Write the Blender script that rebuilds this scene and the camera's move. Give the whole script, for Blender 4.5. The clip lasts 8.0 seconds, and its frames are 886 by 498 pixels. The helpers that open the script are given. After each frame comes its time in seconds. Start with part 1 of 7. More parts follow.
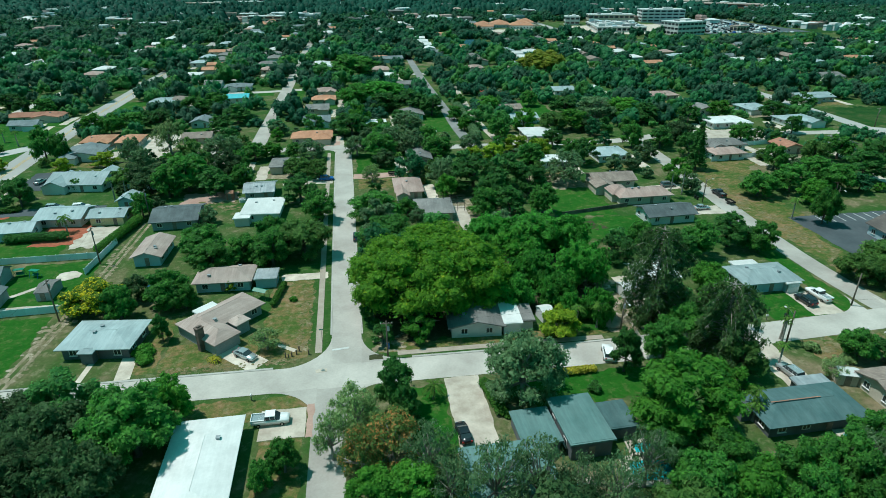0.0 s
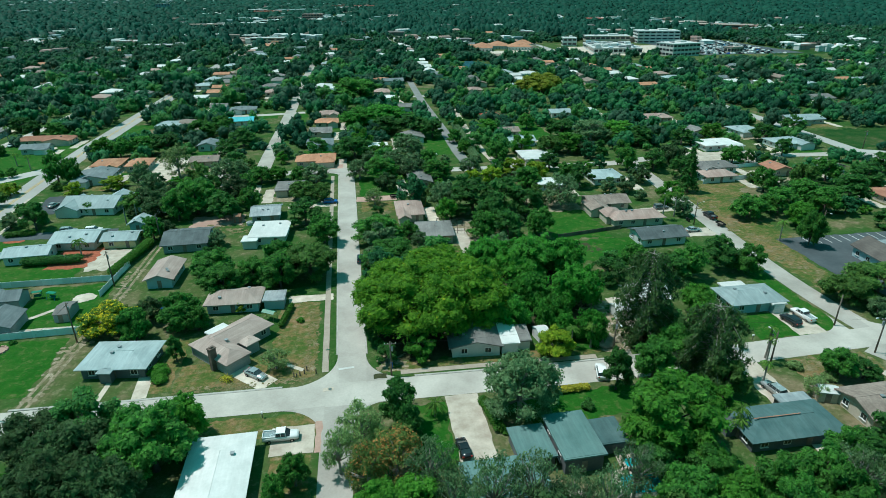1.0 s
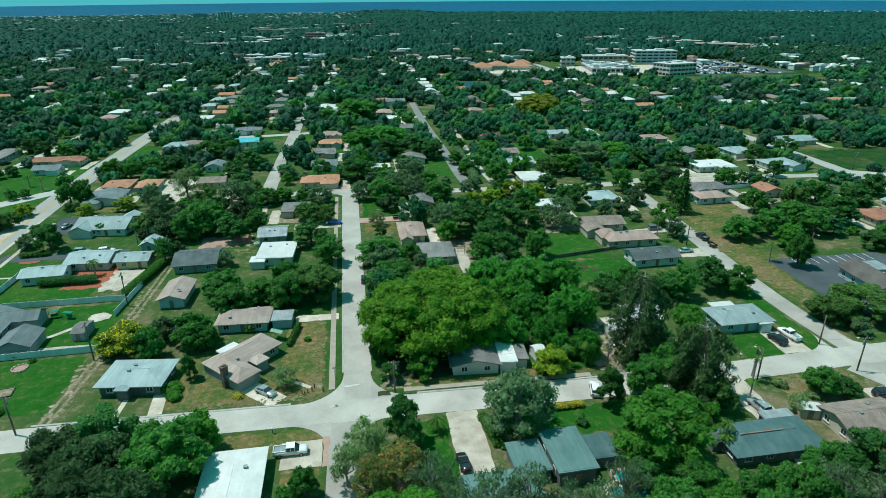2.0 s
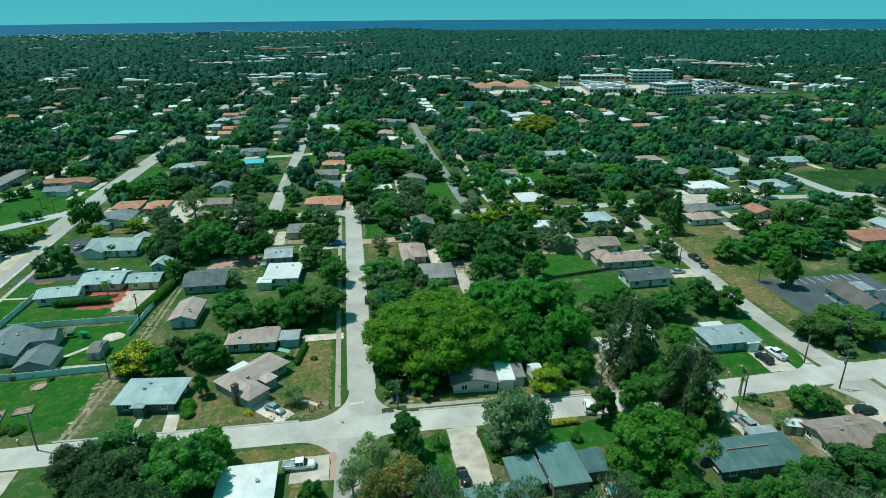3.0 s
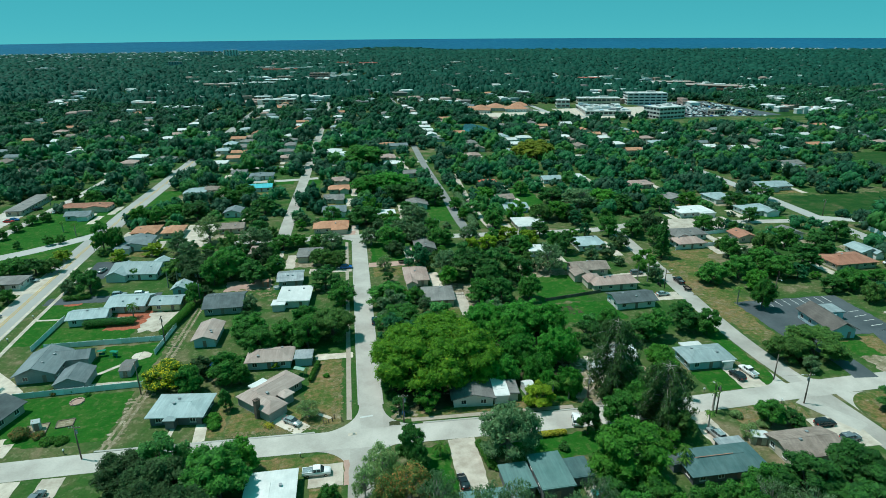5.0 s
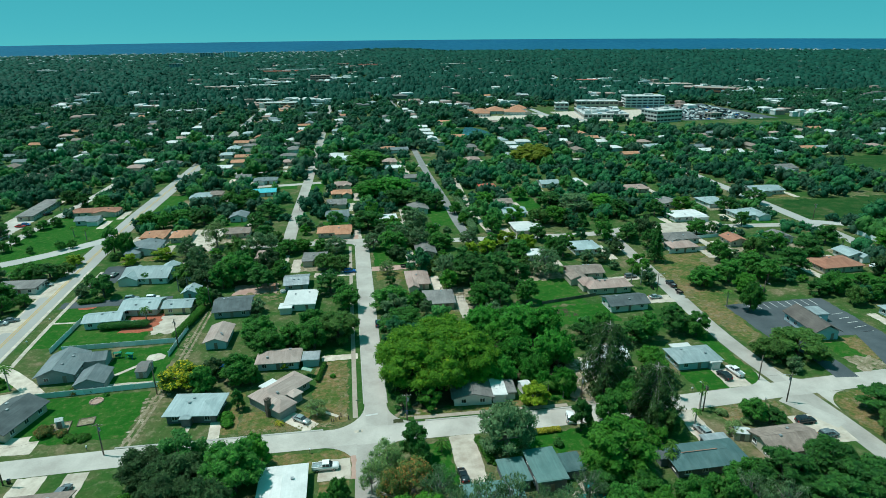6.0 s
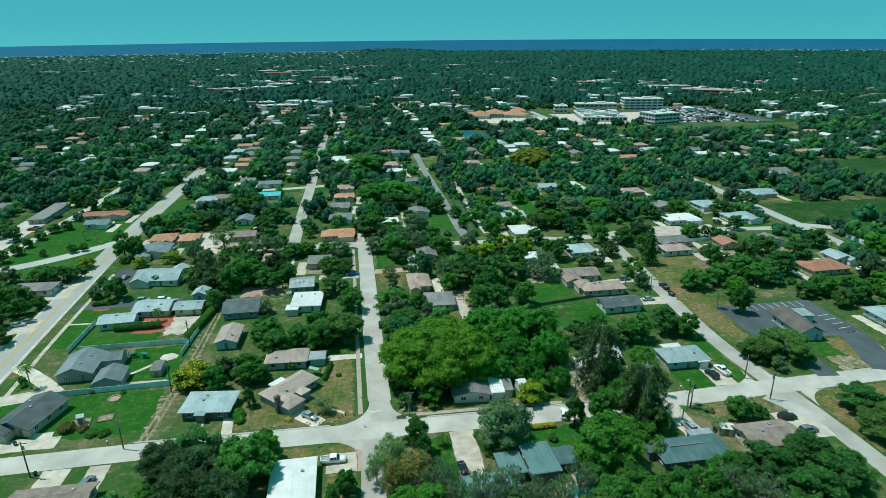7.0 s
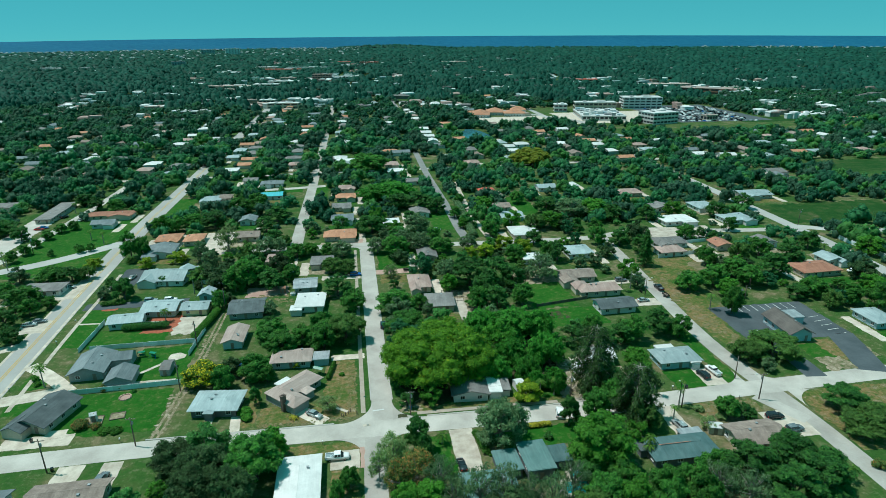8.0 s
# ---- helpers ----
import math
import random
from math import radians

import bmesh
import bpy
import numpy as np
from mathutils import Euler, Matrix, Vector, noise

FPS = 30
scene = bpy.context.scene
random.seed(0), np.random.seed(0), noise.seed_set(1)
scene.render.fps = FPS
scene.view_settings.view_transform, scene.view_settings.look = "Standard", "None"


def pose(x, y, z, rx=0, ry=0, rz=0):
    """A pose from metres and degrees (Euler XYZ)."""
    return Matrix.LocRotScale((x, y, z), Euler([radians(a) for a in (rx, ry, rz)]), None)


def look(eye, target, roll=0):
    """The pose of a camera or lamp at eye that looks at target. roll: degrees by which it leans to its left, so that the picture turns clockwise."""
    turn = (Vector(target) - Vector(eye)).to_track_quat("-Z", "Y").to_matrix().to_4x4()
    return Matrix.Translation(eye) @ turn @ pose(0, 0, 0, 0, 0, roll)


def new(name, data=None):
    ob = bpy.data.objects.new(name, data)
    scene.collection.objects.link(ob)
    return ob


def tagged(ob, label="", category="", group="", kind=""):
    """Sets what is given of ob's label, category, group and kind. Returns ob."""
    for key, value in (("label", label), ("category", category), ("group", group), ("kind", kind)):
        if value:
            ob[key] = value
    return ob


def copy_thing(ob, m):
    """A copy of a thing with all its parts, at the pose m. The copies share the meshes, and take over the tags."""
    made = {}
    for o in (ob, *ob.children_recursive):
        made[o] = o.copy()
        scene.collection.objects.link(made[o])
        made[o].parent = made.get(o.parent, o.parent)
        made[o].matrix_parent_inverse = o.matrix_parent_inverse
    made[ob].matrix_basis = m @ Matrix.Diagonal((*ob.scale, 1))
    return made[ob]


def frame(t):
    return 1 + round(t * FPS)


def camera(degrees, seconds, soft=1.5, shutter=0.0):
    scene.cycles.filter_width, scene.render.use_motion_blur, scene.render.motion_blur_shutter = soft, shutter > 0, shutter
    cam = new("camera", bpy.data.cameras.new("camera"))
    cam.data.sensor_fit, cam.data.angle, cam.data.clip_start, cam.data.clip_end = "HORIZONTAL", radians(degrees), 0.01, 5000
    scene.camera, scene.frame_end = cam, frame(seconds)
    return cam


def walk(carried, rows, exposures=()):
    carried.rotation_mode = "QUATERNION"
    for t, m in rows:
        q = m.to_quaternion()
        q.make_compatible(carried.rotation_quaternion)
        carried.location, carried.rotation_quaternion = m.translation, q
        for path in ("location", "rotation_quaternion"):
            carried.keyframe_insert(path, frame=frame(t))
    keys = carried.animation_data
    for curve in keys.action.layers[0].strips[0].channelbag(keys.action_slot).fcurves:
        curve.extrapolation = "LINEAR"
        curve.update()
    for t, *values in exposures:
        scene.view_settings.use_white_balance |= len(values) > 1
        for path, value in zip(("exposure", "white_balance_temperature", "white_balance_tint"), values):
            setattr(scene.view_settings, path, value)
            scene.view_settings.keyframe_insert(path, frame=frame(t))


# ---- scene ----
cam = camera(73.2, 8.0, soft=0.7)
PATH = [
    (0, (4.064, -88.165, 64.136), (4.329, -86.38, 63.273), -0.3),
    (0.5, (3.709, -90.457, 66.009), (3.975, -88.661, 65.172), -0.4),
    (1, (3.214, -92.861, 68.092), (3.483, -91.054, 67.278), -0.4),
    (1.5, (2.793, -95.278, 70.05), (3.063, -93.461, 69.259), -0.4),
    (3, (1.391, -103.064, 76.173), (1.665, -101.218, 75.453), -0.4),
    (3.5, (0.92, -105.901, 78.096), (1.196, -104.045, 77.402), -0.4),
    (4, (0.352, -108.834, 80.175), (0.629, -106.972, 79.501), -0.4),
    (4.5, (-0.184, -111.977, 82.057), (0.093, -110.113, 81.386), -0.4),
    (6, (-1.924, -121.906, 88.254), (-1.647, -120.042, 87.584), -0.5),
    (6.5, (-2.589, -125.435, 90.183), (-2.311, -123.57, 89.514), -0.5),
    (7, (-3.067, -128.885, 92.2), (-2.791, -127.021, 91.53), -0.5),
    (7.5, (-3.401, -131.467, 94.299), (-3.126, -129.602, 93.629), -0.5),
    (8, (-3.692, -133.101, 96.217), (-3.417, -131.242, 95.534), -0.4),
]
walk(cam, [(t, look(eye, target, roll)) for t, eye, target, roll in PATH], [(0, 0.14, 5680, -4), (8, 0.14, 5680, -4)])

# ---- world, sun, exposure ----
SUN = Vector((-0.38, 0.15, 0.91)).normalized()      # towards the sun
world = bpy.data.worlds.new("sky")
scene.world = world
world.use_nodes = True
wn = world.node_tree.nodes
sky = wn.new("ShaderNodeTexSky")
sky.sky_type, sky.sun_disc = "NISHITA", False
sky.sun_elevation = math.asin(SUN.z)
sky.sun_rotation = math.atan2(SUN.x, SUN.y)
sky.air_density, sky.dust_density, sky.ozone_density = 0.35, 0.0, 10.0
dip = wn.new("ShaderNodeVectorMath")       # from this height the horizon lies a little under eye level
dip.inputs[1].default_value = (0, 0, 0.012)
world.node_tree.links.new(wn.new("ShaderNodeTexCoord").outputs["Generated"], dip.inputs[0])
world.node_tree.links.new(dip.outputs[0], sky.inputs[0])
wn["Background"].inputs["Strength"].default_value = 0.21
hue = wn.new("ShaderNodeMix")            # a slightly green, hazy coastal sky
hue.data_type, hue.blend_type = "RGBA", "MULTIPLY"
hue.inputs[0].default_value, hue.inputs[7].default_value = 1.0, (0.34, 0.5, 0.42, 1)
world.node_tree.links.new(sky.outputs[0], hue.inputs[6])
veil = wn.new("ShaderNodeMix")           # thin even sea haze over the whole sky
veil.data_type = "RGBA"
veil.inputs[0].default_value, veil.inputs[7].default_value = 0.8, (0.43, 1.9, 1.83, 1)
world.node_tree.links.new(hue.outputs[2], veil.inputs[6])
world.node_tree.links.new(veil.outputs[2], wn["Background"].inputs["Color"])
sun_data = bpy.data.lights.new("sun", "SUN")
sun_data.energy, sun_data.angle, sun_data.color = 4.0, radians(0.55), (1.0, 0.9, 0.83)
sun = new("sun", sun_data)
sun.matrix_world = look(SUN * 300, (0, 0, 0))

# ---- materials ----
MATS = {}


def nodes_of(name):
    m = bpy.data.materials.new(name)
    m.use_nodes = True
    return m, m.node_tree.nodes, m.node_tree.links, m.node_tree.nodes["Principled BSDF"]


def noise_at(n, ln, source, scale, detail=4.0, rough=0.6):
    t = n.new("ShaderNodeTexNoise")
    t.inputs["Scale"].default_value, t.inputs["Detail"].default_value, t.inputs["Roughness"].default_value = scale, detail, rough
    ln.new(source, t.inputs["Vector"])
    return t.outputs["Fac"]


def ramp_at(n, ln, fac, stops):
    r = n.new("ShaderNodeValToRGB")
    e = r.color_ramp.elements
    while len(e) < len(stops):
        e.new(0.5)
    for i, (p, c) in enumerate(stops):
        e[i].position, e[i].color = p, (*c, 1)
    ln.new(fac, r.inputs[0])
    return r.outputs[0]


def mixed(n, ln, mode, fac, a, b):
    m = n.new("ShaderNodeMix")
    m.data_type, m.blend_type = "RGBA", mode
    for sock, v in ((m.inputs[0], fac), (m.inputs[6], a), (m.inputs[7], b)):
        if isinstance(v, (int, float)):
            sock.default_value = v
        elif isinstance(v, tuple):
            sock.default_value = (*v, 1)
        else:
            ln.new(v, sock)
    return m.outputs[2]


def scaled(n, ln, value, lo, hi):
    m = n.new("ShaderNodeMapRange")
    m.inputs["To Min"].default_value, m.inputs["To Max"].default_value = lo, hi
    ln.new(value, m.inputs["Value"])
    return m.outputs[0]


def bumped(n, ln, bsdf, height, strength, distance):
    b = n.new("ShaderNodeBump")
    b.inputs["Strength"].default_value, b.inputs["Distance"].default_value = strength, distance
    ln.new(height, b.inputs["Height"])
    ln.new(b.outputs[0], bsdf.inputs["Normal"])


def surface(name, a, b, rough=0.8, big=0.15, fine=3.0, bump=0.3, metal=0.0, vary=0.12, spec=0.3, speckle=0.25, streak=0.0):
    """Two tones that blend in wide stains, a finer grain, rain streaks down a roof, and a change from object to object."""
    if name in MATS:
        return MATS[name]
    m, n, ln, bsdf = nodes_of(name)
    pos = n.new("ShaderNodeNewGeometry").outputs["Position"]
    wide = noise_at(n, ln, pos, big, 6)
    grain = noise_at(n, ln, pos, fine, 5)
    col = ramp_at(n, ln, wide, [(0.34, a), (0.66, b)])
    col = mixed(n, ln, "MULTIPLY", 1.0, col, scaled(n, ln, grain, 1 - speckle, 1 + speckle))
    info = n.new("ShaderNodeObjectInfo").outputs["Random"]
    col = mixed(n, ln, "MULTIPLY", 1.0, col, scaled(n, ln, info, 1 - vary, 1 + vary))
    if streak:
        run = n.new("ShaderNodeMapping")
        run.inputs["Scale"].default_value = (1.6, 0.16, 0.16)
        ln.new(n.new("ShaderNodeTexCoord").outputs["Object"], run.inputs["Vector"])
        col = mixed(n, ln, "MULTIPLY", 1.0, col, scaled(n, ln, noise_at(n, ln, run.outputs[0], 1.0, 5, 0.65), 1 - 1.6 * streak, 1 + 1.6 * streak))
    ln.new(col, bsdf.inputs["Base Color"])
    ln.new(scaled(n, ln, grain, max(rough - 0.12, 0.02), min(rough + 0.12, 1)), bsdf.inputs["Roughness"])
    bsdf.inputs["Metallic"].default_value = metal
    bsdf.inputs["Specular IOR Level"].default_value = spec
    bumped(n, ln, bsdf, grain, bump, 0.05)
    MATS[name] = m
    return m


def ground_material(name, stops, patch=0.02, fine=1.4, speck=None, amount=0.6):
    """Growth in wide patches and finer tufts, with bare pale specks where speck gives their colour."""
    m, n, ln, bsdf = nodes_of(name)
    pos = n.new("ShaderNodeNewGeometry").outputs["Position"]
    wide, mid, grain = noise_at(n, ln, pos, patch, 8, 0.65), noise_at(n, ln, pos, patch * 7, 7, 0.65), noise_at(n, ln, pos, fine, 6, 0.7)
    mix = mixed(n, ln, "MIX", 0.5, wide, mid)
    col = ramp_at(n, ln, mix, stops)
    if speck:
        bare = noise_at(n, ln, pos, 0.55, 9, 0.72)
        gate = mixed(n, ln, "MULTIPLY", 1.0, ramp_at(n, ln, bare, [(0.53, (0, 0, 0)), (0.6, (amount, amount, amount))]), ramp_at(n, ln, mix, [(0.4, (0.15, 0.15, 0.15)), (0.58, (1, 1, 1))]))
        col = mixed(n, ln, "MIX", gate, col, speck)
    col = mixed(n, ln, "MULTIPLY", 1.0, col, scaled(n, ln, grain, 0.5, 1.5))
    ln.new(col, bsdf.inputs["Base Color"])
    bsdf.inputs["Roughness"].default_value, bsdf.inputs["Specular IOR Level"].default_value = 0.95, 0.1
    bumped(n, ln, bsdf, grain, 0.6, 0.15)
    MATS[name] = m
    return m


CORE = {}


def foliage(name, dark, light, far=False, tip=None, fine=4.5, tip_at=0.9):
    """Leaf sprays, broken up into leaves and gaps, and the same leaves closed up for the inside of a crown."""
    for inner in (True, False):
        m, n, ln, bsdf = nodes_of(name + " inside" if inner else name)
        geo = n.new("ShaderNodeNewGeometry")
        pos = geo.outputs["Position"]
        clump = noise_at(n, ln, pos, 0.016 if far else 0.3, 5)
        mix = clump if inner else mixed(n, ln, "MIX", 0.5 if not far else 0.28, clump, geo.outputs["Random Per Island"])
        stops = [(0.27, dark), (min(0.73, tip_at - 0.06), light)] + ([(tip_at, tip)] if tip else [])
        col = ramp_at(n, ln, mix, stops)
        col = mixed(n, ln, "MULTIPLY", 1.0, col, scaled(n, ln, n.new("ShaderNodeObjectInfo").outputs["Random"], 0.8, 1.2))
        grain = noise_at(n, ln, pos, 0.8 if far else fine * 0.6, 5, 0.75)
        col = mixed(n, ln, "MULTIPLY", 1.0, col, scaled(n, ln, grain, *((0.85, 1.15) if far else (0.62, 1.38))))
        bumped(n, ln, bsdf, grain, 0.1 if far else 0.6 if inner else 0.35, 0.9 if fine < 3 else 0.3)
        ln.new(col, bsdf.inputs["Base Color"])
        bsdf.inputs["Roughness"].default_value, bsdf.inputs["Specular IOR Level"].default_value = 0.6, 0.06 if far else 0.2
        last = bsdf.outputs[0]
        if not far:
            glow = n.new("ShaderNodeBsdfTranslucent")
            ln.new(col, glow.inputs["Color"])
            mix_s = n.new("ShaderNodeMixShader")
            mix_s.inputs[0].default_value = 0.4
            ln.new(last, mix_s.inputs[1])
            ln.new(glow.outputs[0], mix_s.inputs[2])
            last = mix_s.outputs[0]
        if not far and not inner:
            gaps = n.new("ShaderNodeMath")
            gaps.operation = "GREATER_THAN"
            gaps.inputs[1].default_value = 0.54
            ln.new(noise_at(n, ln, pos, fine, 1, 0.5), gaps.inputs[0])
            cut, clear = n.new("ShaderNodeMixShader"), n.new("ShaderNodeBsdfTransparent")
            ln.new(gaps.outputs[0], cut.inputs[0])
            ln.new(last, cut.inputs[1])
            ln.new(clear.outputs[0], cut.inputs[2])
            last = cut.outputs[0]
        ln.new(last, n["Material Output"].inputs["Surface"])
        (CORE if inner else MATS)[name] = m
    return m


PALE = (0.27, 0.235, 0.15)
GRASS = ground_material("grass", [(0.36, (0.023, 0.07, 0.013)), (0.46, (0.038, 0.09, 0.018)), (0.54, (0.076, 0.1, 0.034)), (0.6, (0.165, 0.14, 0.08)), (0.72, (0.31, 0.25, 0.175))], 0.016, 1.4, PALE, 0.45)
LAWN = ground_material("mown lawn", [(0.36, (0.0144, 0.072, 0.0064)), (0.5, (0.0224, 0.096, 0.0088)), (0.6, (0.044, 0.104, 0.016)), (0.72, (0.104, 0.112, 0.04))], 0.05, 1.8, (0.2, 0.17, 0.08), 0.35)
DRY = ground_material("dry lawn", [(0.36, (0.038, 0.092, 0.0152)), (0.46, (0.08, 0.108, 0.0266)), (0.54, (0.165, 0.126, 0.0522)), (0.66, (0.262, 0.168, 0.1))], 0.1, 1.6, PALE, 0.45)
SAND = ground_material("sandy soil", [(0.36, (0.06, 0.1, 0.025)), (0.46, (0.18, 0.155, 0.095)), (0.6, (0.32, 0.265, 0.19))], 0.14, 1.8, (0.46, 0.4, 0.31), 0.7)
WORN = ground_material("worn brown turf", [(0.34, (0.06, 0.098, 0.024)), (0.46, (0.125, 0.118, 0.05)), (0.62, (0.225, 0.17, 0.105))], 0.3, 1.8, (0.36, 0.3, 0.21), 0.6)
CLAY = ground_material("red clay", [(0.3, (0.26, 0.075, 0.042)), (0.7, (0.38, 0.13, 0.08))], 0.2)
FIELD = ground_material("field grass", [(0.36, (0.011, 0.046, 0.009)), (0.48, (0.02, 0.062, 0.012)), (0.56, (0.045, 0.075, 0.022)), (0.68, (0.14, 0.115, 0.068))], 0.03, 1.4)
LITTER = ground_material("leaf litter", [(0.3, (0.03, 0.045, 0.02)), (0.55, (0.06, 0.06, 0.03)), (0.8, (0.17, 0.13, 0.09))], 0.1)
ROAD = surface("worn pale asphalt", (0.33, 0.305, 0.275), (0.47, 0.44, 0.4), 0.9, 0.11, 2.5, 0.2, speckle=0.16)
GREYROAD = surface("grey worn asphalt", (0.2, 0.2, 0.195), (0.27, 0.27, 0.265), 0.9, 0.11, 2.5, 0.2, speckle=0.16)
BIGROAD = surface("pale concrete road", (0.33, 0.32, 0.305), (0.4, 0.39, 0.37), 0.9, 0.05, 1.5, 0.2, speckle=0.12)
LOT = surface("dark asphalt", (0.05, 0.062, 0.07), (0.085, 0.1, 0.11), 0.9, 0.1, 2.0, 0.3)
CONCRETE = surface("concrete", (0.38, 0.325, 0.265), (0.58, 0.515, 0.435), 0.9, 0.35, 3.0, 0.2, speckle=0.14)
SIDEWALK = surface("weathered sidewalk concrete", (0.33, 0.275, 0.225), (0.42, 0.36, 0.3), 0.9, 0.4, 4.0, 0.3)
KERB = surface("kerb concrete", (0.328, 0.312, 0.287), (0.426, 0.41, 0.377), 0.9, 0.4, 5.0, 0.3)
PAVER = surface("pink pavers", (0.344, 0.221, 0.18), (0.41, 0.279, 0.23), 0.9, 0.3, 3.0, 0.3)
PAINT_W = surface("road paint", (0.508, 0.508, 0.492), (0.615, 0.615, 0.599), 0.7, 0.6, 5.0, 0.1)
PAINT_Y = surface("yellow road paint", (0.451, 0.295, 0.0574), (0.508, 0.344, 0.082), 0.7, 0.6, 5.0, 0.1)
ROOFS = {
    "white": surface("white roof", (0.5, 0.51, 0.5), (0.61, 0.61, 0.6), 0.6, 0.25, 2.0, 0.1, speckle=0.06, streak=0.1),
    "sky": surface("pale blue grey roof", (0.24, 0.3, 0.31), (0.32, 0.385, 0.395), 0.7, 0.2, 2.0, 0.2, speckle=0.1, streak=0.26),
    "blue": surface("blue grey shingles", (0.125, 0.155, 0.165), (0.185, 0.215, 0.225), 0.9, 0.2, 4.0, 0.4, streak=0.26),
    "slate": surface("dark slate shingles", (0.068, 0.083, 0.088), (0.108, 0.128, 0.134), 0.9, 0.3, 4.0, 0.4, streak=0.26),
    "grey": surface("grey shingles", (0.139, 0.135, 0.131), (0.213, 0.205, 0.197), 0.9, 0.25, 4.0, 0.5, streak=0.26),
    "slatewarm": surface("dark grey brown shingles", (0.085, 0.075, 0.07), (0.13, 0.115, 0.105), 0.9, 0.25, 4.0, 0.5, streak=0.26),
    "brown": surface("brown shingles", (0.175, 0.138, 0.118), (0.265, 0.215, 0.185), 0.9, 0.5, 3.0, 0.6, speckle=0.4, streak=0.26),
    "tan": surface("tan shingles", (0.325, 0.25, 0.222), (0.4, 0.322, 0.287), 0.9, 0.25, 4.0, 0.5, speckle=0.16, streak=0.26),
    "pink": surface("dusty pink shingles", (0.295, 0.205, 0.18), (0.361, 0.271, 0.238), 0.9, 0.25, 4.0, 0.5, streak=0.26),
    "rust": surface("rust shingles", (0.271, 0.123, 0.082), (0.344, 0.172, 0.115), 0.9, 0.25, 4.0, 0.5, streak=0.26),
    "orange": surface("terracotta roof", (0.361, 0.172, 0.0984), (0.451, 0.238, 0.148), 0.85, 0.25, 4.0, 0.5, streak=0.26),
    "red": surface("red roof", (0.41, 0.082, 0.0574), (0.476, 0.123, 0.082), 0.7, 0.25, 4.0, 0.3, streak=0.26),
    "turq": surface("turquoise roof", (0.0656, 0.344, 0.394), (0.0984, 0.41, 0.459), 0.6, 0.25, 4.0, 0.2, streak=0.26),
    "green": surface("grey green roof", (0.097, 0.178, 0.172), (0.14, 0.232, 0.224), 0.92, 0.2, 2.5, 0.3, speckle=0.1, streak=0.26),
    "teal": surface("weathered dark teal roof", (0.055, 0.107, 0.11), (0.09, 0.15, 0.152), 0.93, 0.25, 2.5, 0.4, speckle=0.14, streak=0.26),
    "metal": surface("weathered metal sheet", (0.246, 0.271, 0.287), (0.369, 0.394, 0.41), 0.5, 0.3, 2.0, 0.3, 0.3, streak=0.26),
}
WALLS = {
    "white": surface("white stucco", (0.541, 0.541, 0.525), (0.623, 0.623, 0.607), 0.9, 0.3, 4.0, 0.2, speckle=0.1),
    "brick": surface("red brick", (0.28, 0.12, 0.085), (0.36, 0.17, 0.12), 0.9, 0.3, 4.0, 0.2),
    "cream": surface("cream stucco", (0.426, 0.377, 0.303), (0.492, 0.443, 0.369), 0.9, 0.3, 4.0, 0.2),
    "sky": surface("pale blue stucco", (0.328, 0.426, 0.476), (0.394, 0.492, 0.533), 0.9, 0.3, 4.0, 0.2, speckle=0.1),
    # deep shade below the eaves is put into this wall colour
    "dusk": surface("dark grey stucco", (0.1, 0.11, 0.115), (0.15, 0.16, 0.165), 0.9, 0.3, 4.0, 0.2),
    "grey": surface("grey stucco", (0.262, 0.271, 0.279), (0.328, 0.336, 0.344), 0.9, 0.3, 4.0, 0.2),
    "rose": surface("rose stucco", (0.42, 0.2, 0.19), (0.5, 0.25, 0.23), 0.9, 0.3, 4.0, 0.2),
    "yellow": surface("pale yellow stucco", (0.508, 0.426, 0.23), (0.558, 0.476, 0.279), 0.9, 0.3, 4.0, 0.2),
}
TRIM = surface("white trim", (0.574, 0.574, 0.566), (0.656, 0.656, 0.648), 0.6, 0.5, 6.0, 0.1)
DOORPAINT = surface("painted door", (0.164, 0.131, 0.107), (0.246, 0.197, 0.164), 0.6, 1.0, 8.0, 0.1)
GLASS = surface("window glass", (0.02, 0.03, 0.035), (0.035, 0.05, 0.055), 0.08, 0.5, 1.0, 0.0, 0.0, 0.3, 0.6)
BRASS = surface("dull metal", (0.3, 0.29, 0.27), (0.4, 0.39, 0.36), 0.4, 2.0, 20.0, 0.0, 1.0)
BRICK = surface("dark brick", (0.1, 0.075, 0.065), (0.16, 0.12, 0.1), 0.9, 0.8, 8.0, 0.5)
VINYL = surface("pale vinyl fence", (0.55, 0.62, 0.64), (0.66, 0.71, 0.73), 0.5, 0.2, 3.0, 0.1, speckle=0.08)
TIMBER = surface("weathered timber", (0.09, 0.075, 0.06), (0.17, 0.14, 0.115), 0.9, 0.5, 8.0, 0.5)
BARK = surface("bark", (0.06, 0.05, 0.04), (0.13, 0.11, 0.09), 0.95, 0.6, 6.0, 0.8)
PALEBARK = surface("pale bark", (0.2, 0.18, 0.16), (0.32, 0.3, 0.27), 0.95, 0.6, 6.0, 0.8)
WATER = surface("sea water", (0.004, 0.048, 0.13), (0.008, 0.062, 0.165), 0.35, 0.002, 0.03, 0.1, 0.0, 0.0, 0.3, speckle=0.1)
POOL = surface("pool water", (0.03, 0.36, 0.4), (0.05, 0.45, 0.5), 0.1, 0.3, 1.0, 0.2, 0.0, 0.0, 0.5)
POND = surface("pond water", (0.04, 0.13, 0.16), (0.06, 0.17, 0.2), 0.15, 0.05, 0.5, 0.05, 0.0, 0.0, 0.5)
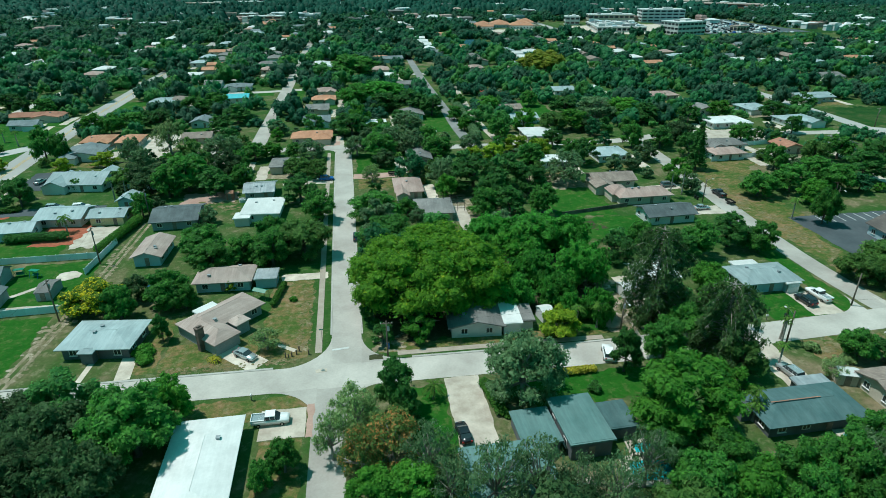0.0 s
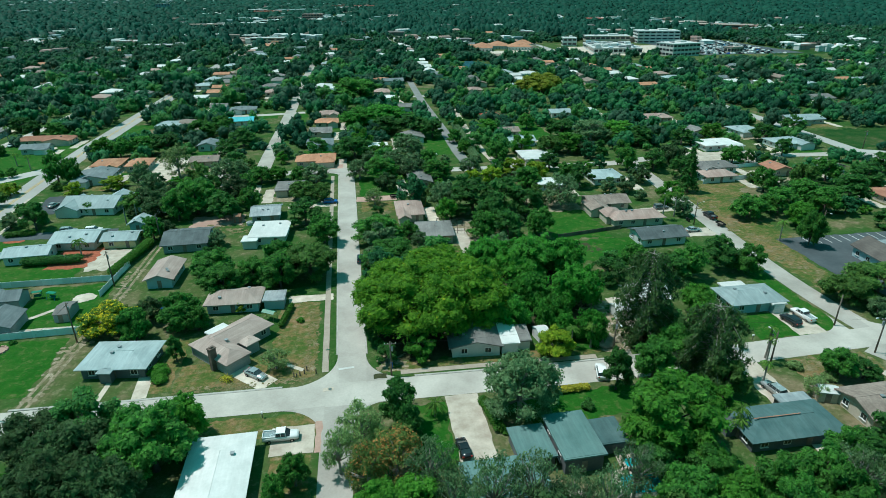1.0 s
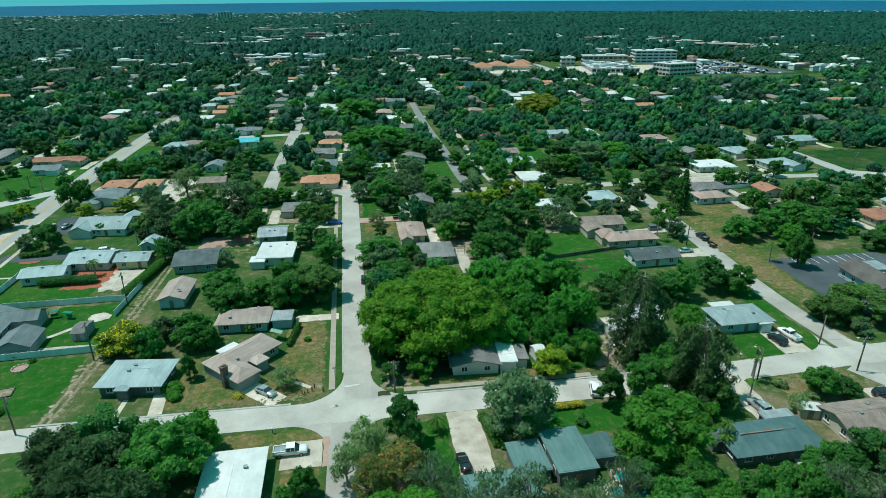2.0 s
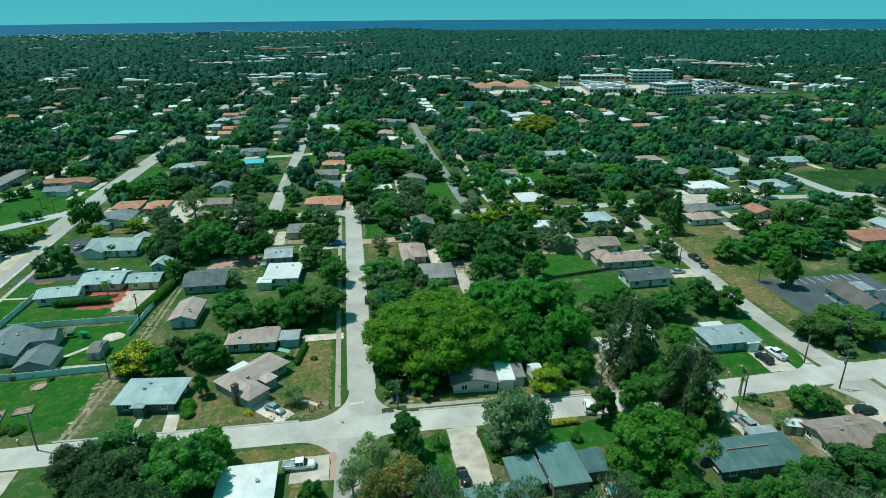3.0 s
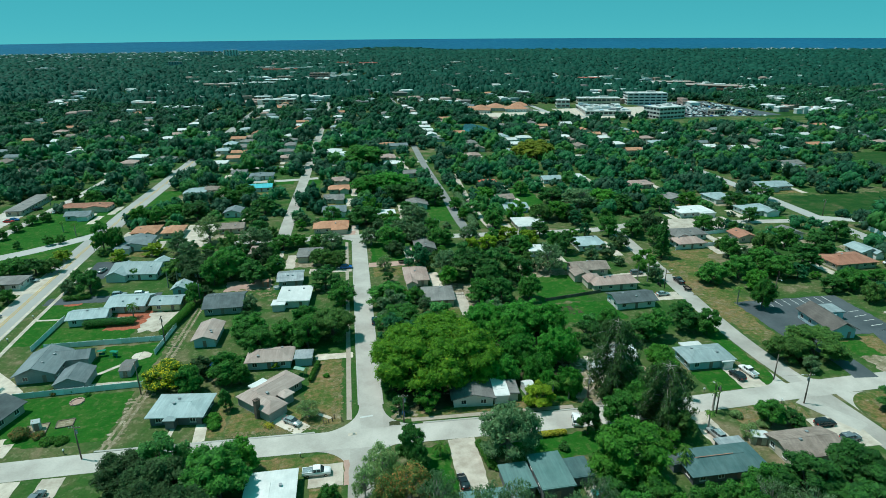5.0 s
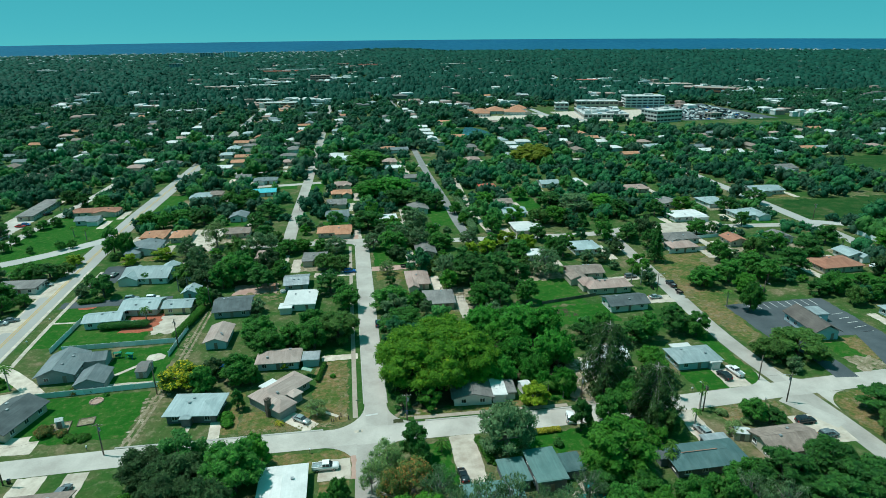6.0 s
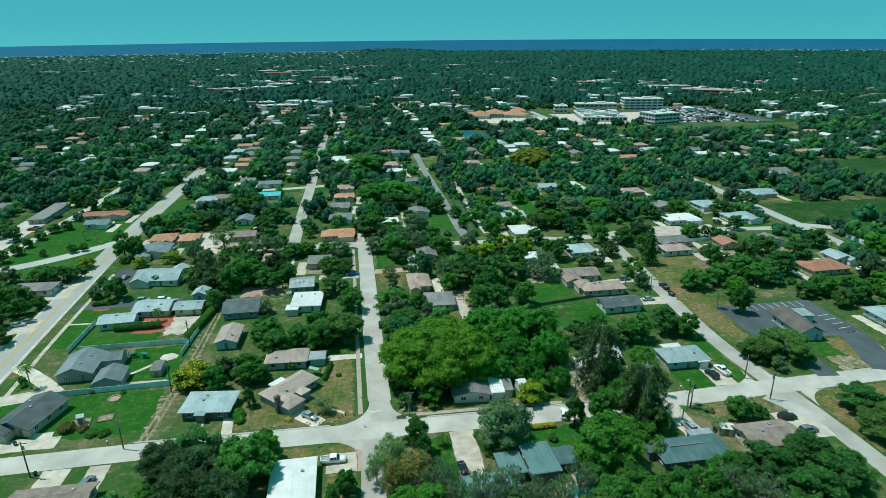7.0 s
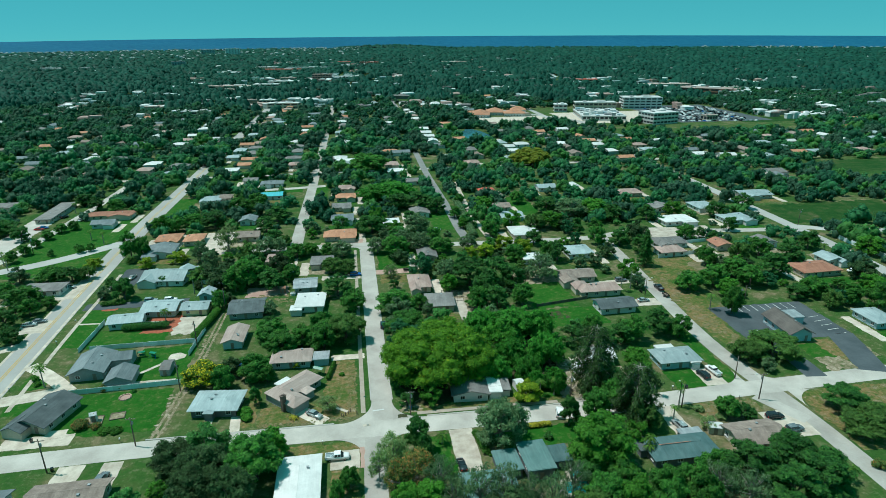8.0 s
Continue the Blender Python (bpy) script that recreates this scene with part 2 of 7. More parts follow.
SEAWALL = surface("distant pale buildings", (0.26, 0.27, 0.27), (0.42, 0.42, 0.42), 0.9, 0.02, 0.2, 0.0)
TYRE = surface("tyre rubber", (0.012, 0.012, 0.012), (0.025, 0.025, 0.025), 0.85, 2.0, 20.0, 0.2)
LAMPGLASS = surface("lamp lens", (0.6, 0.6, 0.58), (0.7, 0.7, 0.68), 0.15, 2.0, 20.0, 0.0, 0.0, 0.0, 0.6)
TAILGLASS = surface("red lens", (0.4, 0.02, 0.02), (0.5, 0.03, 0.03), 0.2, 2.0, 20.0, 0.0, 0.0, 0.0, 0.6)
CARS = {
    "white": surface("white car paint", (0.75, 0.75, 0.75), (0.82, 0.82, 0.82), 0.2, 0.5, 1.0, 0.0, 0.0, 0.0, 0.6, speckle=0.02),
    "silver": surface("silver car paint", (0.42, 0.45, 0.46), (0.5, 0.53, 0.54), 0.25, 0.5, 1.0, 0.0, 0.5, 0.0, 0.6, speckle=0.02),
    "grey": surface("grey car paint", (0.2, 0.22, 0.24), (0.26, 0.28, 0.3), 0.25, 0.5, 1.0, 0.0, 0.4, 0.0, 0.6, speckle=0.02),
    "black": surface("black car paint", (0.012, 0.014, 0.018), (0.02, 0.022, 0.028), 0.18, 0.5, 1.0, 0.0, 0.0, 0.0, 0.6),
    "teal": surface("dark teal car paint", (0.02, 0.06, 0.08), (0.03, 0.08, 0.1), 0.2, 0.5, 1.0, 0.0, 0.2, 0.0, 0.6),
    "blue": surface("blue car paint", (0.02, 0.1, 0.35), (0.03, 0.13, 0.42), 0.2, 0.5, 1.0, 0.0, 0.0, 0.0, 0.6),
    "red": surface("red car paint", (0.4, 0.02, 0.02), (0.48, 0.03, 0.03), 0.2, 0.5, 1.0, 0.0, 0.0, 0.0, 0.6),
}
LEAF = {
    "oak": foliage("oak leaves", (0.0405, 0.13, 0.0242), (0.1058, 0.295, 0.0389)),
    "dark": foliage("dark green leaves", (0.0313, 0.103, 0.0242), (0.0764, 0.215, 0.0357)),
    "bright": foliage("bright green leaves", (0.048, 0.158, 0.017), (0.118, 0.32, 0.028)),
    "moss": foliage("grey green leaves with moss", (0.076, 0.15, 0.06), (0.185, 0.3, 0.13), False, (0.35, 0.42, 0.31)),
    "dusk": foliage("dusky oak leaves", (0.03, 0.068, 0.024), (0.078, 0.148, 0.048), False, (0.17, 0.2, 0.12)),
    "bamboo": foliage("fresh green fronds", (0.042, 0.15, 0.02), (0.105, 0.34, 0.036)),
    "giant": foliage("yellow green leaves", (0.066, 0.195, 0.014), (0.2, 0.4, 0.021), False, (0.4, 0.46, 0.02), 4.5, 0.8),
    "yellow": foliage("yellowish leaves", (0.12, 0.235, 0.014), (0.33, 0.43, 0.023)),
    "gold": foliage("golden leaves", (0.16, 0.22, 0.02), (0.33, 0.37, 0.034)),
    "flower": foliage("leaves with yellow blossom", (0.055, 0.13, 0.013), (0.14, 0.24, 0.0185), False, (0.72, 0.6, 0.0185), 4.5, 0.62),
    "rust": foliage("leaves turning rust brown", (0.075, 0.14, 0.035), (0.16, 0.22, 0.05), False, (0.42, 0.2, 0.065), 4.5, 0.68),
    "wispy": foliage("pale thin leaves", (0.12, 0.2, 0.07), (0.28, 0.4, 0.14)),
    "olive": foliage("olive leaves", (0.0552, 0.13, 0.0273), (0.1288, 0.245, 0.0483)),
    "pine": foliage("pine needles", (0.05, 0.115, 0.036), (0.115, 0.205, 0.06)),
    "palm": foliage("palm fronds", (0.07, 0.17, 0.026), (0.17, 0.31, 0.05)),
    # far canopy: blue air haze is mixed into the leaf colour itself
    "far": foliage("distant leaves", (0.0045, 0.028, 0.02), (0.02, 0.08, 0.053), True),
    # four woodland greens, bluer and less red to paint in some distance haze
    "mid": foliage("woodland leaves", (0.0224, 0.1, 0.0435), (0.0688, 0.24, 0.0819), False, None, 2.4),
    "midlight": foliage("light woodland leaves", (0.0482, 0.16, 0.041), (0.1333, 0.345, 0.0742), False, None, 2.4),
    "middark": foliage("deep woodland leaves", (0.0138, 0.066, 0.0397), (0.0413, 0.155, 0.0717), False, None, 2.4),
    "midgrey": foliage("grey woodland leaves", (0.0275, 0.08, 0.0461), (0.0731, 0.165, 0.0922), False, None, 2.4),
    "hedge": foliage("hedge leaves", (0.043, 0.133, 0.0159), (0.103, 0.25, 0.0266)),
    "bloom": foliage("leaves in yellow bloom", (0.28, 0.28, 0.025), (0.62, 0.56, 0.0625)),
}

# ---- building helpers ----


class Geo:
    """Gathers vertices and faces for one mesh."""

    def __init__(self):
        self.v, self.f = [], []

    def add(self, verts, faces):
        k = len(self.v)
        self.v += [tuple(p) for p in verts]
        self.f += [tuple(i + k for i in q) for q in faces]
        return self

    def box(self, cx, cy, z0, sx, sy, sz, rz=0.0, taper=1.0):
        c, s = math.cos(radians(rz)), math.sin(radians(rz))
        pts = []
        for z, q in ((z0, 1.0), (z0 + sz, taper)):
            for a, b in ((-1, -1), (1, -1), (1, 1), (-1, 1)):
                u, w = a * sx / 2 * q, b * sy / 2 * q
                pts.append((cx + u * c - w * s, cy + u * s + w * c, z))
        return self.add(pts, [(3, 2, 1, 0), (4, 5, 6, 7), (0, 1, 5, 4), (1, 2, 6, 5), (2, 3, 7, 6), (3, 0, 4, 7)])

    def tube(self, path, radii, sides=6):
        rings = []
        for i, p in enumerate(path):
            p = Vector(p)
            a, b = Vector(path[max(i - 1, 0)]), Vector(path[min(i + 1, len(path) - 1)])
            d = (b - a).normalized()
            u = d.orthogonal().normalized()
            w = d.cross(u)
            rings.append([p + radii[i] * (math.cos(k * 2 * math.pi / sides) * u + math.sin(k * 2 * math.pi / sides) * w) for k in range(sides)])
        faces = [(i * sides + k, i * sides + (k + 1) % sides, (i + 1) * sides + (k + 1) % sides, (i + 1) * sides + k) for i in range(len(path) - 1) for k in range(sides)]
        faces += [tuple(range(sides))[::-1], tuple((len(path) - 1) * sides + k for k in range(sides))]
        return self.add([p for r in rings for p in r], faces)

    def extrude(self, outline, y0, y1, inset=None):
        """A side outline in x and z, drawn from y0 to y1."""
        n = len(outline)
        a = [(x, y0, z) for x, z in outline]
        b = [(x, y1, z) for x, z in outline]
        return self.add(a + b, [tuple(range(n)), tuple(range(2 * n - 1, n - 1, -1))] + [(i, i + n, (i + 1) % n + n, (i + 1) % n) for i in range(n)])

    def mesh(self, name, material=None, smooth=False):
        me = bpy.data.meshes.new(name)
        me.from_pydata(self.v, [], self.f)
        if smooth:
            me.polygons.foreach_set("use_smooth", [True] * len(me.polygons))
        if material:
            me.materials.append(material)
        me.update()
        return me


def part(name, me, parent, label="", at=None):
    ob = new(name, me)
    ob.parent = parent
    if at is not None:
        ob.matrix_basis = at
    if label:
        ob["label"] = label
    return ob


def thing(name, label, category, m=None, group="", kind=""):
    ob = new(name)
    ob.empty_display_size = 0.5
    if m is not None:
        ob.matrix_basis = m
    return tagged(ob, label, category, group, kind)


def structure(name, me, label, category="ground"):
    return tagged(new(name, me), label, category, "", "structure")


def big_mesh(name, verts, faces_flat, per_face, material, smooth=False, inside=None, split=0):
    """A mesh from arrays; every face has per_face corners. inside: the material of all faces from split on."""
    me = bpy.data.meshes.new(name)
    n = len(faces_flat) // per_face
    me.vertices.add(len(verts))
    me.vertices.foreach_set("co", np.asarray(verts, np.float32).ravel())
    me.loops.add(len(faces_flat))
    me.loops.foreach_set("vertex_index", np.asarray(faces_flat, np.int32))
    me.polygons.add(n)
    me.polygons.foreach_set("loop_start", np.arange(0, n * per_face, per_face, dtype=np.int32))
    if smooth:
        me.polygons.foreach_set("use_smooth", np.ones(n, bool))
    me.materials.append(material)
    if inside:
        me.materials.append(inside)
        me.polygons.foreach_set("material_index", (np.arange(n) >= split).astype(np.int32))
        me.polygons.foreach_set("use_smooth", np.arange(n) >= split)
    me.update(calc_edges=True)
    return me


# ---- ground, water and roads ----
STREETS = []      # x0, y0, x1, y1, half width: kept clear of trees and houses
TAKEN = []        # x, y, radius
OPEN = []         # x0, y0, x1, y1: lawns and yards without trees


def clear_of(x, y, r, houses=True):
    for x0, y0, x1, y1, h in STREETS:
        if y > 300 and not (-37 < x < -25 and (y < 320 or 335 < y < 480 or 590 < y < 740) or 42 < x < 66 and (y < 400 or 570 < y < 1000) or -122 < x < -106 and (y < 330 or 440 < y < 640)):
            break                                    # farther streets lie under their trees
        dx, dy = x1 - x0, y1 - y0
        k = max(0.0, min(1.0, ((x - x0) * dx + (y - y0) * dy) / (dx * dx + dy * dy)))
        if math.hypot(x - x0 - k * dx, y - y0 - k * dy) < h + (0.55 if y < 130 else 0.2) * r:
            return False
    for x0, y0, x1, y1 in OPEN:
        if x0 - 0.4 * r < x < x1 + 0.4 * r and y0 - 0.4 * r < y < y1 + 0.4 * r:
            return False
    return not houses or all((x - a) ** 2 + (y - b) ** 2 > (0.62 * (r + c)) ** 2 for a, b, c in TAKEN)


COAST = 4080.0
g = Geo()
ring = [(-1900, -1500), (1900, -1500), (3600, 300)]
ring += [((COAST + 60 * math.sin(a * 0.31) + 45 * math.sin(a * 0.9)) * math.sin(radians(a)), -110 + (COAST + 60 * math.sin(a * 0.31) + 45 * math.sin(a * 0.9)) * math.cos(radians(a))) for a in range(62, -56, -3)]
ring += [(-3300, 300)]
g.add([(x, y, 0.0) for x, y in ring], [tuple(range(len(ring)))])
structure("ground", g.mesh("ground", GRASS), "flat grassy ground with worn sandy patches across the suburb")
g = Geo()
pts, sides = [], 40
for rad, z in ((2400.0, -1.0), (4300.0, -1.0), (4800.0, 68.0)):
    for k in range(sides + 1):
        a = -80 + 160 * k / sides
        pts.append((rad * math.sin(radians(a)), -110 + rad * math.cos(radians(a)), max(z - 12 * (min(abs(a - 8.5), 45) / 36) ** 2, 40) if z > 0 else z))
g.add(pts, [(r * (sides + 1) + k, r * (sides + 1) + k + 1, (r + 1) * (sides + 1) + k + 1, (r + 1) * (sides + 1) + k) for r in range(2) for k in range(sides)])
structure("water", g.mesh("water", WATER, True), "deep blue open bay along the horizon", "water")


def strip(name, pts, width, material, label, z=0.03, thick=0.0, clear=True, category="road"):
    """A band of even width along a line of points, rounded at its bends."""
    line = [Vector(p).to_2d() for p in pts]
    fine = [line[0]]
    for a, b in zip(line, line[1:]):
        steps = max(1, int((b - a).length / 6))
        fine += [a.lerp(b, k / steps) for k in range(1, steps + 1)]
    if len(line) > 2:
        for _ in range(6):
            fine = [fine[0]] + [(fine[i - 1] + 2 * fine[i] + fine[i + 1]) / 4 for i in range(1, len(fine) - 1)] + [fine[-1]]
    vs, h = [], width / 2
    for i, p in enumerate(fine):
        d = (fine[min(i + 1, len(fine) - 1)] - fine[max(i - 1, 0)]).normalized()
        nrm = Vector((-d.y, d.x))
        for q in (p + nrm * h, p - nrm * h):
            vs.append((q.x, q.y, z))
    top = [(2 * i, 2 * i + 1, 2 * i + 3, 2 * i + 2) for i in range(len(fine) - 1)]
    g = Geo().add(vs, top)
    if thick:
        k = len(vs)
        g.add([(x, y, 0.0) for x, y, _ in vs], [])
        for i in range(len(fine) - 1):
            g.f += [(2 * i, 2 * i + 2, k + 2 * i + 2, k + 2 * i), (2 * i + 1, k + 2 * i + 1, k + 2 * i + 3, 2 * i + 3)]
    if clear:
        for a, b in zip(line, line[1:]):
            STREETS.append((a.x, a.y, b.x, b.y, h + 0.6))
    return structure(name, g.mesh(name, material), label, category)


def patch(name, x0, y0, x1, y1, material, label, z=0.02, wobble=0.5, seed=1, treeless=True, category="lawn"):
    """A piece of lawn, yard or paving with slightly uneven edges."""
    rnd = random.Random(seed * 7 + int(x0 * 3 + y0))
    p1, p2 = rnd.uniform(0, 6), rnd.uniform(0, 6)
    wobble = min(wobble, 0.2 * min(x1 - x0, y1 - y0))
    pts, run = [], 0.0
    for (a, b), (c, d) in (((x0, y0), (x1, y0)), ((x1, y0), (x1, y1)), ((x1, y1), (x0, y1)), ((x0, y1), (x0, y0))):
        length = math.hypot(c - a, d - b)
        steps = max(2, int(length / 0.7))
        for k in range(steps):
            w = wobble * (0.6 * math.sin(run * 0.55 + p1) + 0.45 * math.sin(run * 1.7 + p2) + rnd.uniform(-0.25, 0.25))
            ease = min(1.0, 4 * min(k, steps - k) / steps)
            nx, ny = (d - b) / length, -(c - a) / length
            pts.append((a + (c - a) * k / steps + nx * w * ease, b + (d - b) * k / steps + ny * w * ease, z))
            run += length / steps
    if treeless:
        OPEN.append((x0, y0, x1, y1))
    return structure(name, Geo().add(pts, [tuple(range(len(pts)))]).mesh(name, material), label, category)


def ragged(name, x0, y0, x1, y1, material, label, z, cover=0.6, size=(0.25, 1.0), seed=3):
    """Bare ground worn in many small uneven spots."""
    rnd = random.Random(seed + int(x0 * 5 + y0))
    g = Geo()
    for k in range(int(cover * (x1 - x0) * (y1 - y0) / (size[0] + size[1]) ** 2 * 2.2)):
        r, u, v = rnd.uniform(*size), rnd.uniform(x0, x1), rnd.uniform(y0, y1)
        n = rnd.randint(7, 10)
        g.add([(u + r * rnd.uniform(0.55, 1.3) * math.cos(6.283 * j / n), v + r * rnd.uniform(0.45, 1.1) * math.sin(6.283 * j / n), z + 0.0002 * k) for j in range(n)], [tuple(range(n))])
    return structure(name, g.mesh(name, material), label, "yard")


# ---- streets ----
strip("road_main", [(-0.1, -1), (-0.4, 40), (-0.8, 139)], 5.6, ROAD, "pale worn asphalt residential street", 0.03)
strip("road_cross", [(-125, -3.6), (-79, -2.4), (-55, -1.8), (-29, -2.5), (-12, -2.8), (7, -2.7), (24, -3.0), (48, -3.6), (78, -2.4), (98, -1.2), (127, -0.2), (160, 1.0), (420, 4)], 6.6, ROAD, "pale worn asphalt cross street", 0.045)
strip("road_south", [(-2.6, -3), (-3.3, -18), (-3.1, -30), (-3, -400)], 5.3, ROAD, "pale asphalt street running on from the crossing", 0.036)
strip("road_east", [(115.5, 136), (113, 101), (111, 73), (107.5, 34), (107.5, 8), (111, -7), (111.5, -40), (113, -300)], 5.6, ROAD, "pale asphalt side street beside open grass", 0.04)
strip("road_avenue", [(-109, -80), (-111, 34), (-113.5, 91), (-115.5, 140), (-117, 196), (-116, 296), (-116, 900)], 9.6, BIGROAD, "wide pale avenue with a yellow centre line", 0.05)
strip("road_west_lane", [(-34, 138), (-34, 165), (-32.5, 264), (-31, 460), (-29, 900)], 6.0, ROAD, "pale asphalt residential lane", 0.034)
strip("road_west_cross", [(-78, 259), (-48, 260), (-32, 262), (-24, 264)], 5.6, ROAD, "pale asphalt street meeting the lane", 0.049)
strip("road_top", [(-60, 141), (-20, 141), (10, 141)], 6.0, ROAD, "pale asphalt street closing the block", 0.042)
strip("road_mid", [(40, 135), (85, 133), (113, 131), (140, 144), (172, 133), (205, 130)], 5.6, ROAD, "pale asphalt street between the blocks", 0.047)
strip("road_mid_north", [(49, 138), (47.6, 157), (48.2, 197), (47, 284), (48, 390), (58, 600), (57, 800), (60, 1000)], 4.6, GREYROAD, "grey asphalt lane between hedges", 0.033)
strip("road_lane", [(60.5, 137), (58.7, 168), (59.8, 203), (63, 260)], 3.0, CONCRETE, "narrow pale alley", 0.031)
strip("road_far_east", [(213, 40), (219, 106), (221, 166), (224, 330), (228, 800)], 7.0, BIGROAD, "pale road past the green field", 0.046)
strip("road_field", [(219, 134), (237, 123), (275, 117), (420, 112)], 6.5, BIGROAD, "pale road along the green field", 0.052)
strip("road_west_link", [(-118, 164), (-139, 141), (-175, 122), (-320, 95)], 7.5, BIGROAD, "pale road joining the avenue", 0.054)
strip("road_plaza", [(-178, 118), (-163, 140), (-160, 189), (-157, 232), (-155, 330)], 5.0, ROAD, "pale service road beside a low plaza", 0.044)
strip("road_hospital", [(190, 640), (255, 520), (232, 430)], 9.0, BIGROAD, "pale access road to the medical campus", 0.04)
for k, y in enumerate((300, 415, 560)):
    strip(f"road_across_{k + 1}", [(-300, y), (420, y + 12)], 5.5, ROAD, "pale distant cross street", 0.028)


def fillet(name, x, y, r, a0, z):
    """The rounded corner where two street edges meet; a0: degrees towards the middle of the verge."""
    c = Vector((x, y)) + r * math.sqrt(2) * Vector((math.cos(radians(a0)), math.sin(radians(a0))))
    arc = [(c.x + r * math.cos(radians(a0 + 180 + k)), c.y + r * math.sin(radians(a0 + 180 + k)), z) for k in range(-45, 46, 9)]
    inner = (x - 0.4 * math.cos(radians(a0)), y - 0.4 * math.sin(radians(a0)), z)
    structure(name, Geo().add([inner] + arc, [tuple(range(len(arc) + 1))]).mesh(name, ROAD), "rounded street corner of pale asphalt", "road")


for k, (x, y, r, a0) in enumerate(((-2.95, 0.45, 9, 135), (2.7, 0.5, 8, 45), (-5.4, -5.95, 8, 225), (0.0, -5.95, 6, 315), (104.7, 2.0, 7, 135), (110.3, 2.4, 6, 45), (107.8, -4.2, 6, 225), (114.2, -4.0, 8, 315), (-3.8, 138, 4, 225), (2.2, 138, 4, 315), (-107.0, 0.2, 6, 45), (-106.5, -6.6, 6, 315))):
    fillet(f"road_corner_{k + 1}", x, y, r, a0, 0.052)
strip("road_corner_13", [(103.5, -4.6), (107.6, -8.2), (110, -17)], 4.4, ROAD, "rounded street corner of pale asphalt", 0.0525, 0, True)
# kerbs, sidewalk, road markings
strip("kerb_1", [(2.8, 9.5), (2.5, 40), (2.15, 134)], 0.32, KERB, "low concrete kerb along the street", 0.12, 0.12, False, "kerb")
strip("kerb_2", [(-3.1, 10), (-3.35, 40), (-3.75, 134)], 0.32, KERB, "low concrete kerb along the street", 0.12, 0.12, False, "kerb")
strip("kerb_3", [(11.5, 0.7), (24, 0.45), (48, 0.0), (76, 1.2)], 0.5, KERB, "low concrete kerb along the cross street", 0.12, 0.12, False, "kerb")
strip("kerb_4", [(-60, 1.7), (-29, 1.05), (-13, 0.85)], 0.5, KERB, "low concrete kerb along the cross street", 0.12, 0.12, False, "kerb")
strip("pavement_1", [(-5.3, 4.5), (-5.5, 40), (-6.0, 134)], 1.25, SIDEWALK, "narrow concrete sidewalk", 0.06, 0.06, False, "pavement")
strip("pavement_2", [(9, 2.2), (30, 1.9), (48, 1.4)], 1.3, SIDEWALK, "narrow concrete sidewalk", 0.06, 0.06, False, "pavement")
strip("pavement_3", [(-101, 20), (-103.5, 60), (-105, 120)], 1.3, CONCRETE, "concrete sidewalk along the avenue", 0.06, 0.06, False, "pavement")
strip("trim_stop_line", [(-2.8, 5.0), (0.2, 5.3)], 0.55, PAINT_W, "white painted stop line on asphalt", 0.058, 0, False, "road marking")
strip("trim_centre_line_1", [(-110.2, -60), (-111.6, 34), (-114.0, 91), (-116, 140), (-117.4, 196), (-116.6, 296), (-116.6, 420)], 0.3, PAINT_Y, "yellow painted centre line", 0.064, 0, False, "road marking")
strip("trim_centre_line_2", [(-109.6, -60), (-110.9, 34), (-113.2, 91), (-115.2, 140), (-116.6, 196), (-115.8, 296), (-115.8, 420)], 0.3, PAINT_Y, "yellow painted centre line", 0.064, 0, False, "road marking")
strip("pavement_gutter_1", [(-105.2, -60), (-107, 34), (-109.4, 91), (-110.6, 125)], 0.9, CONCRETE, "pale concrete gutter of the avenue", 0.058, 0, False, "pavement")
strip("pavement_gutter_2", [(-113.8, -60), (-115.6, 34), (-118, 91), (-119.6, 130)], 0.9, CONCRETE, "pale concrete gutter of the avenue", 0.058, 0, False, "pavement")



def blob_outline(name, x, y, rx, ry, material, label, z, category):
    rnd = random.Random(int(x))
    pts = [(x + rx * (1 + rnd.uniform(-0.12, 0.12)) * math.cos(a), y + ry * (1 + rnd.uniform(-0.12, 0.12)) * math.sin(a), z) for a in [k * math.pi / 12 for k in range(24)]]
    OPEN.append((x - rx, y - ry, x + rx, y + ry))
    return structure(name, Geo().add(pts, [tuple(range(24))]).mesh(name, material), label, category)


# ---- lawns, yards and paving ----
patch("lawn_1", -86, 5.5, -59, 25.5, LAWN, "bright mown lawn behind the pale fence", 0.024)
patch("lawn_2", -102, 18, -88, 24, LAWN, "bright mown lawn beside a drive", 0.022)
patch("lawn_3", -75, 29, -58, 51, LAWN, "bright fenced back lawn", 0.023)
patch("lawn_4", -104, 55, -95, 84, LAWN, "green verge along the avenue", 0.022)
patch("lawn_5", -94, 53.5, -70, 66, LAWN, "patchy lawn beside a red clay yard", 0.025)
patch("yard_clay", -80, 62, -65, 76, CLAY, "red clay yard behind the houses", 0.035, 0.9, category="yard")
patch("yard_concrete_1", -69, 59, -59.5, 73, CONCRETE, "pale rubble and concrete yard", 0.045, 1.0, category="yard")
patch("lawn_6", -16, 3.5, -7.2, 33, DRY, "dry patchy lawn on the corner lot", 0.022)
patch("lawn_7", -33, 2.6, -16.5, 11, DRY, "dry front lawn", 0.021)
patch("lawn_8", -38, 3, -33.5, 22, DRY, "shaded lawn between houses", 0.02)
ragged("yard_sandy_1", -33, 1.9, -8.5, 3.6, WORN, "bare rubbly verge along the cross street", 0.028, 0.6, (0.12, 0.4))
patch("lawn_9", -29, -12.5, -5.6, -7.0, DRY, "mown verge beside the white roofed house", 0.026)
patch("lawn_10", -13.3, -34, -7.0, -17.2, DRY, "shaded lawn beside the street", 0.022)
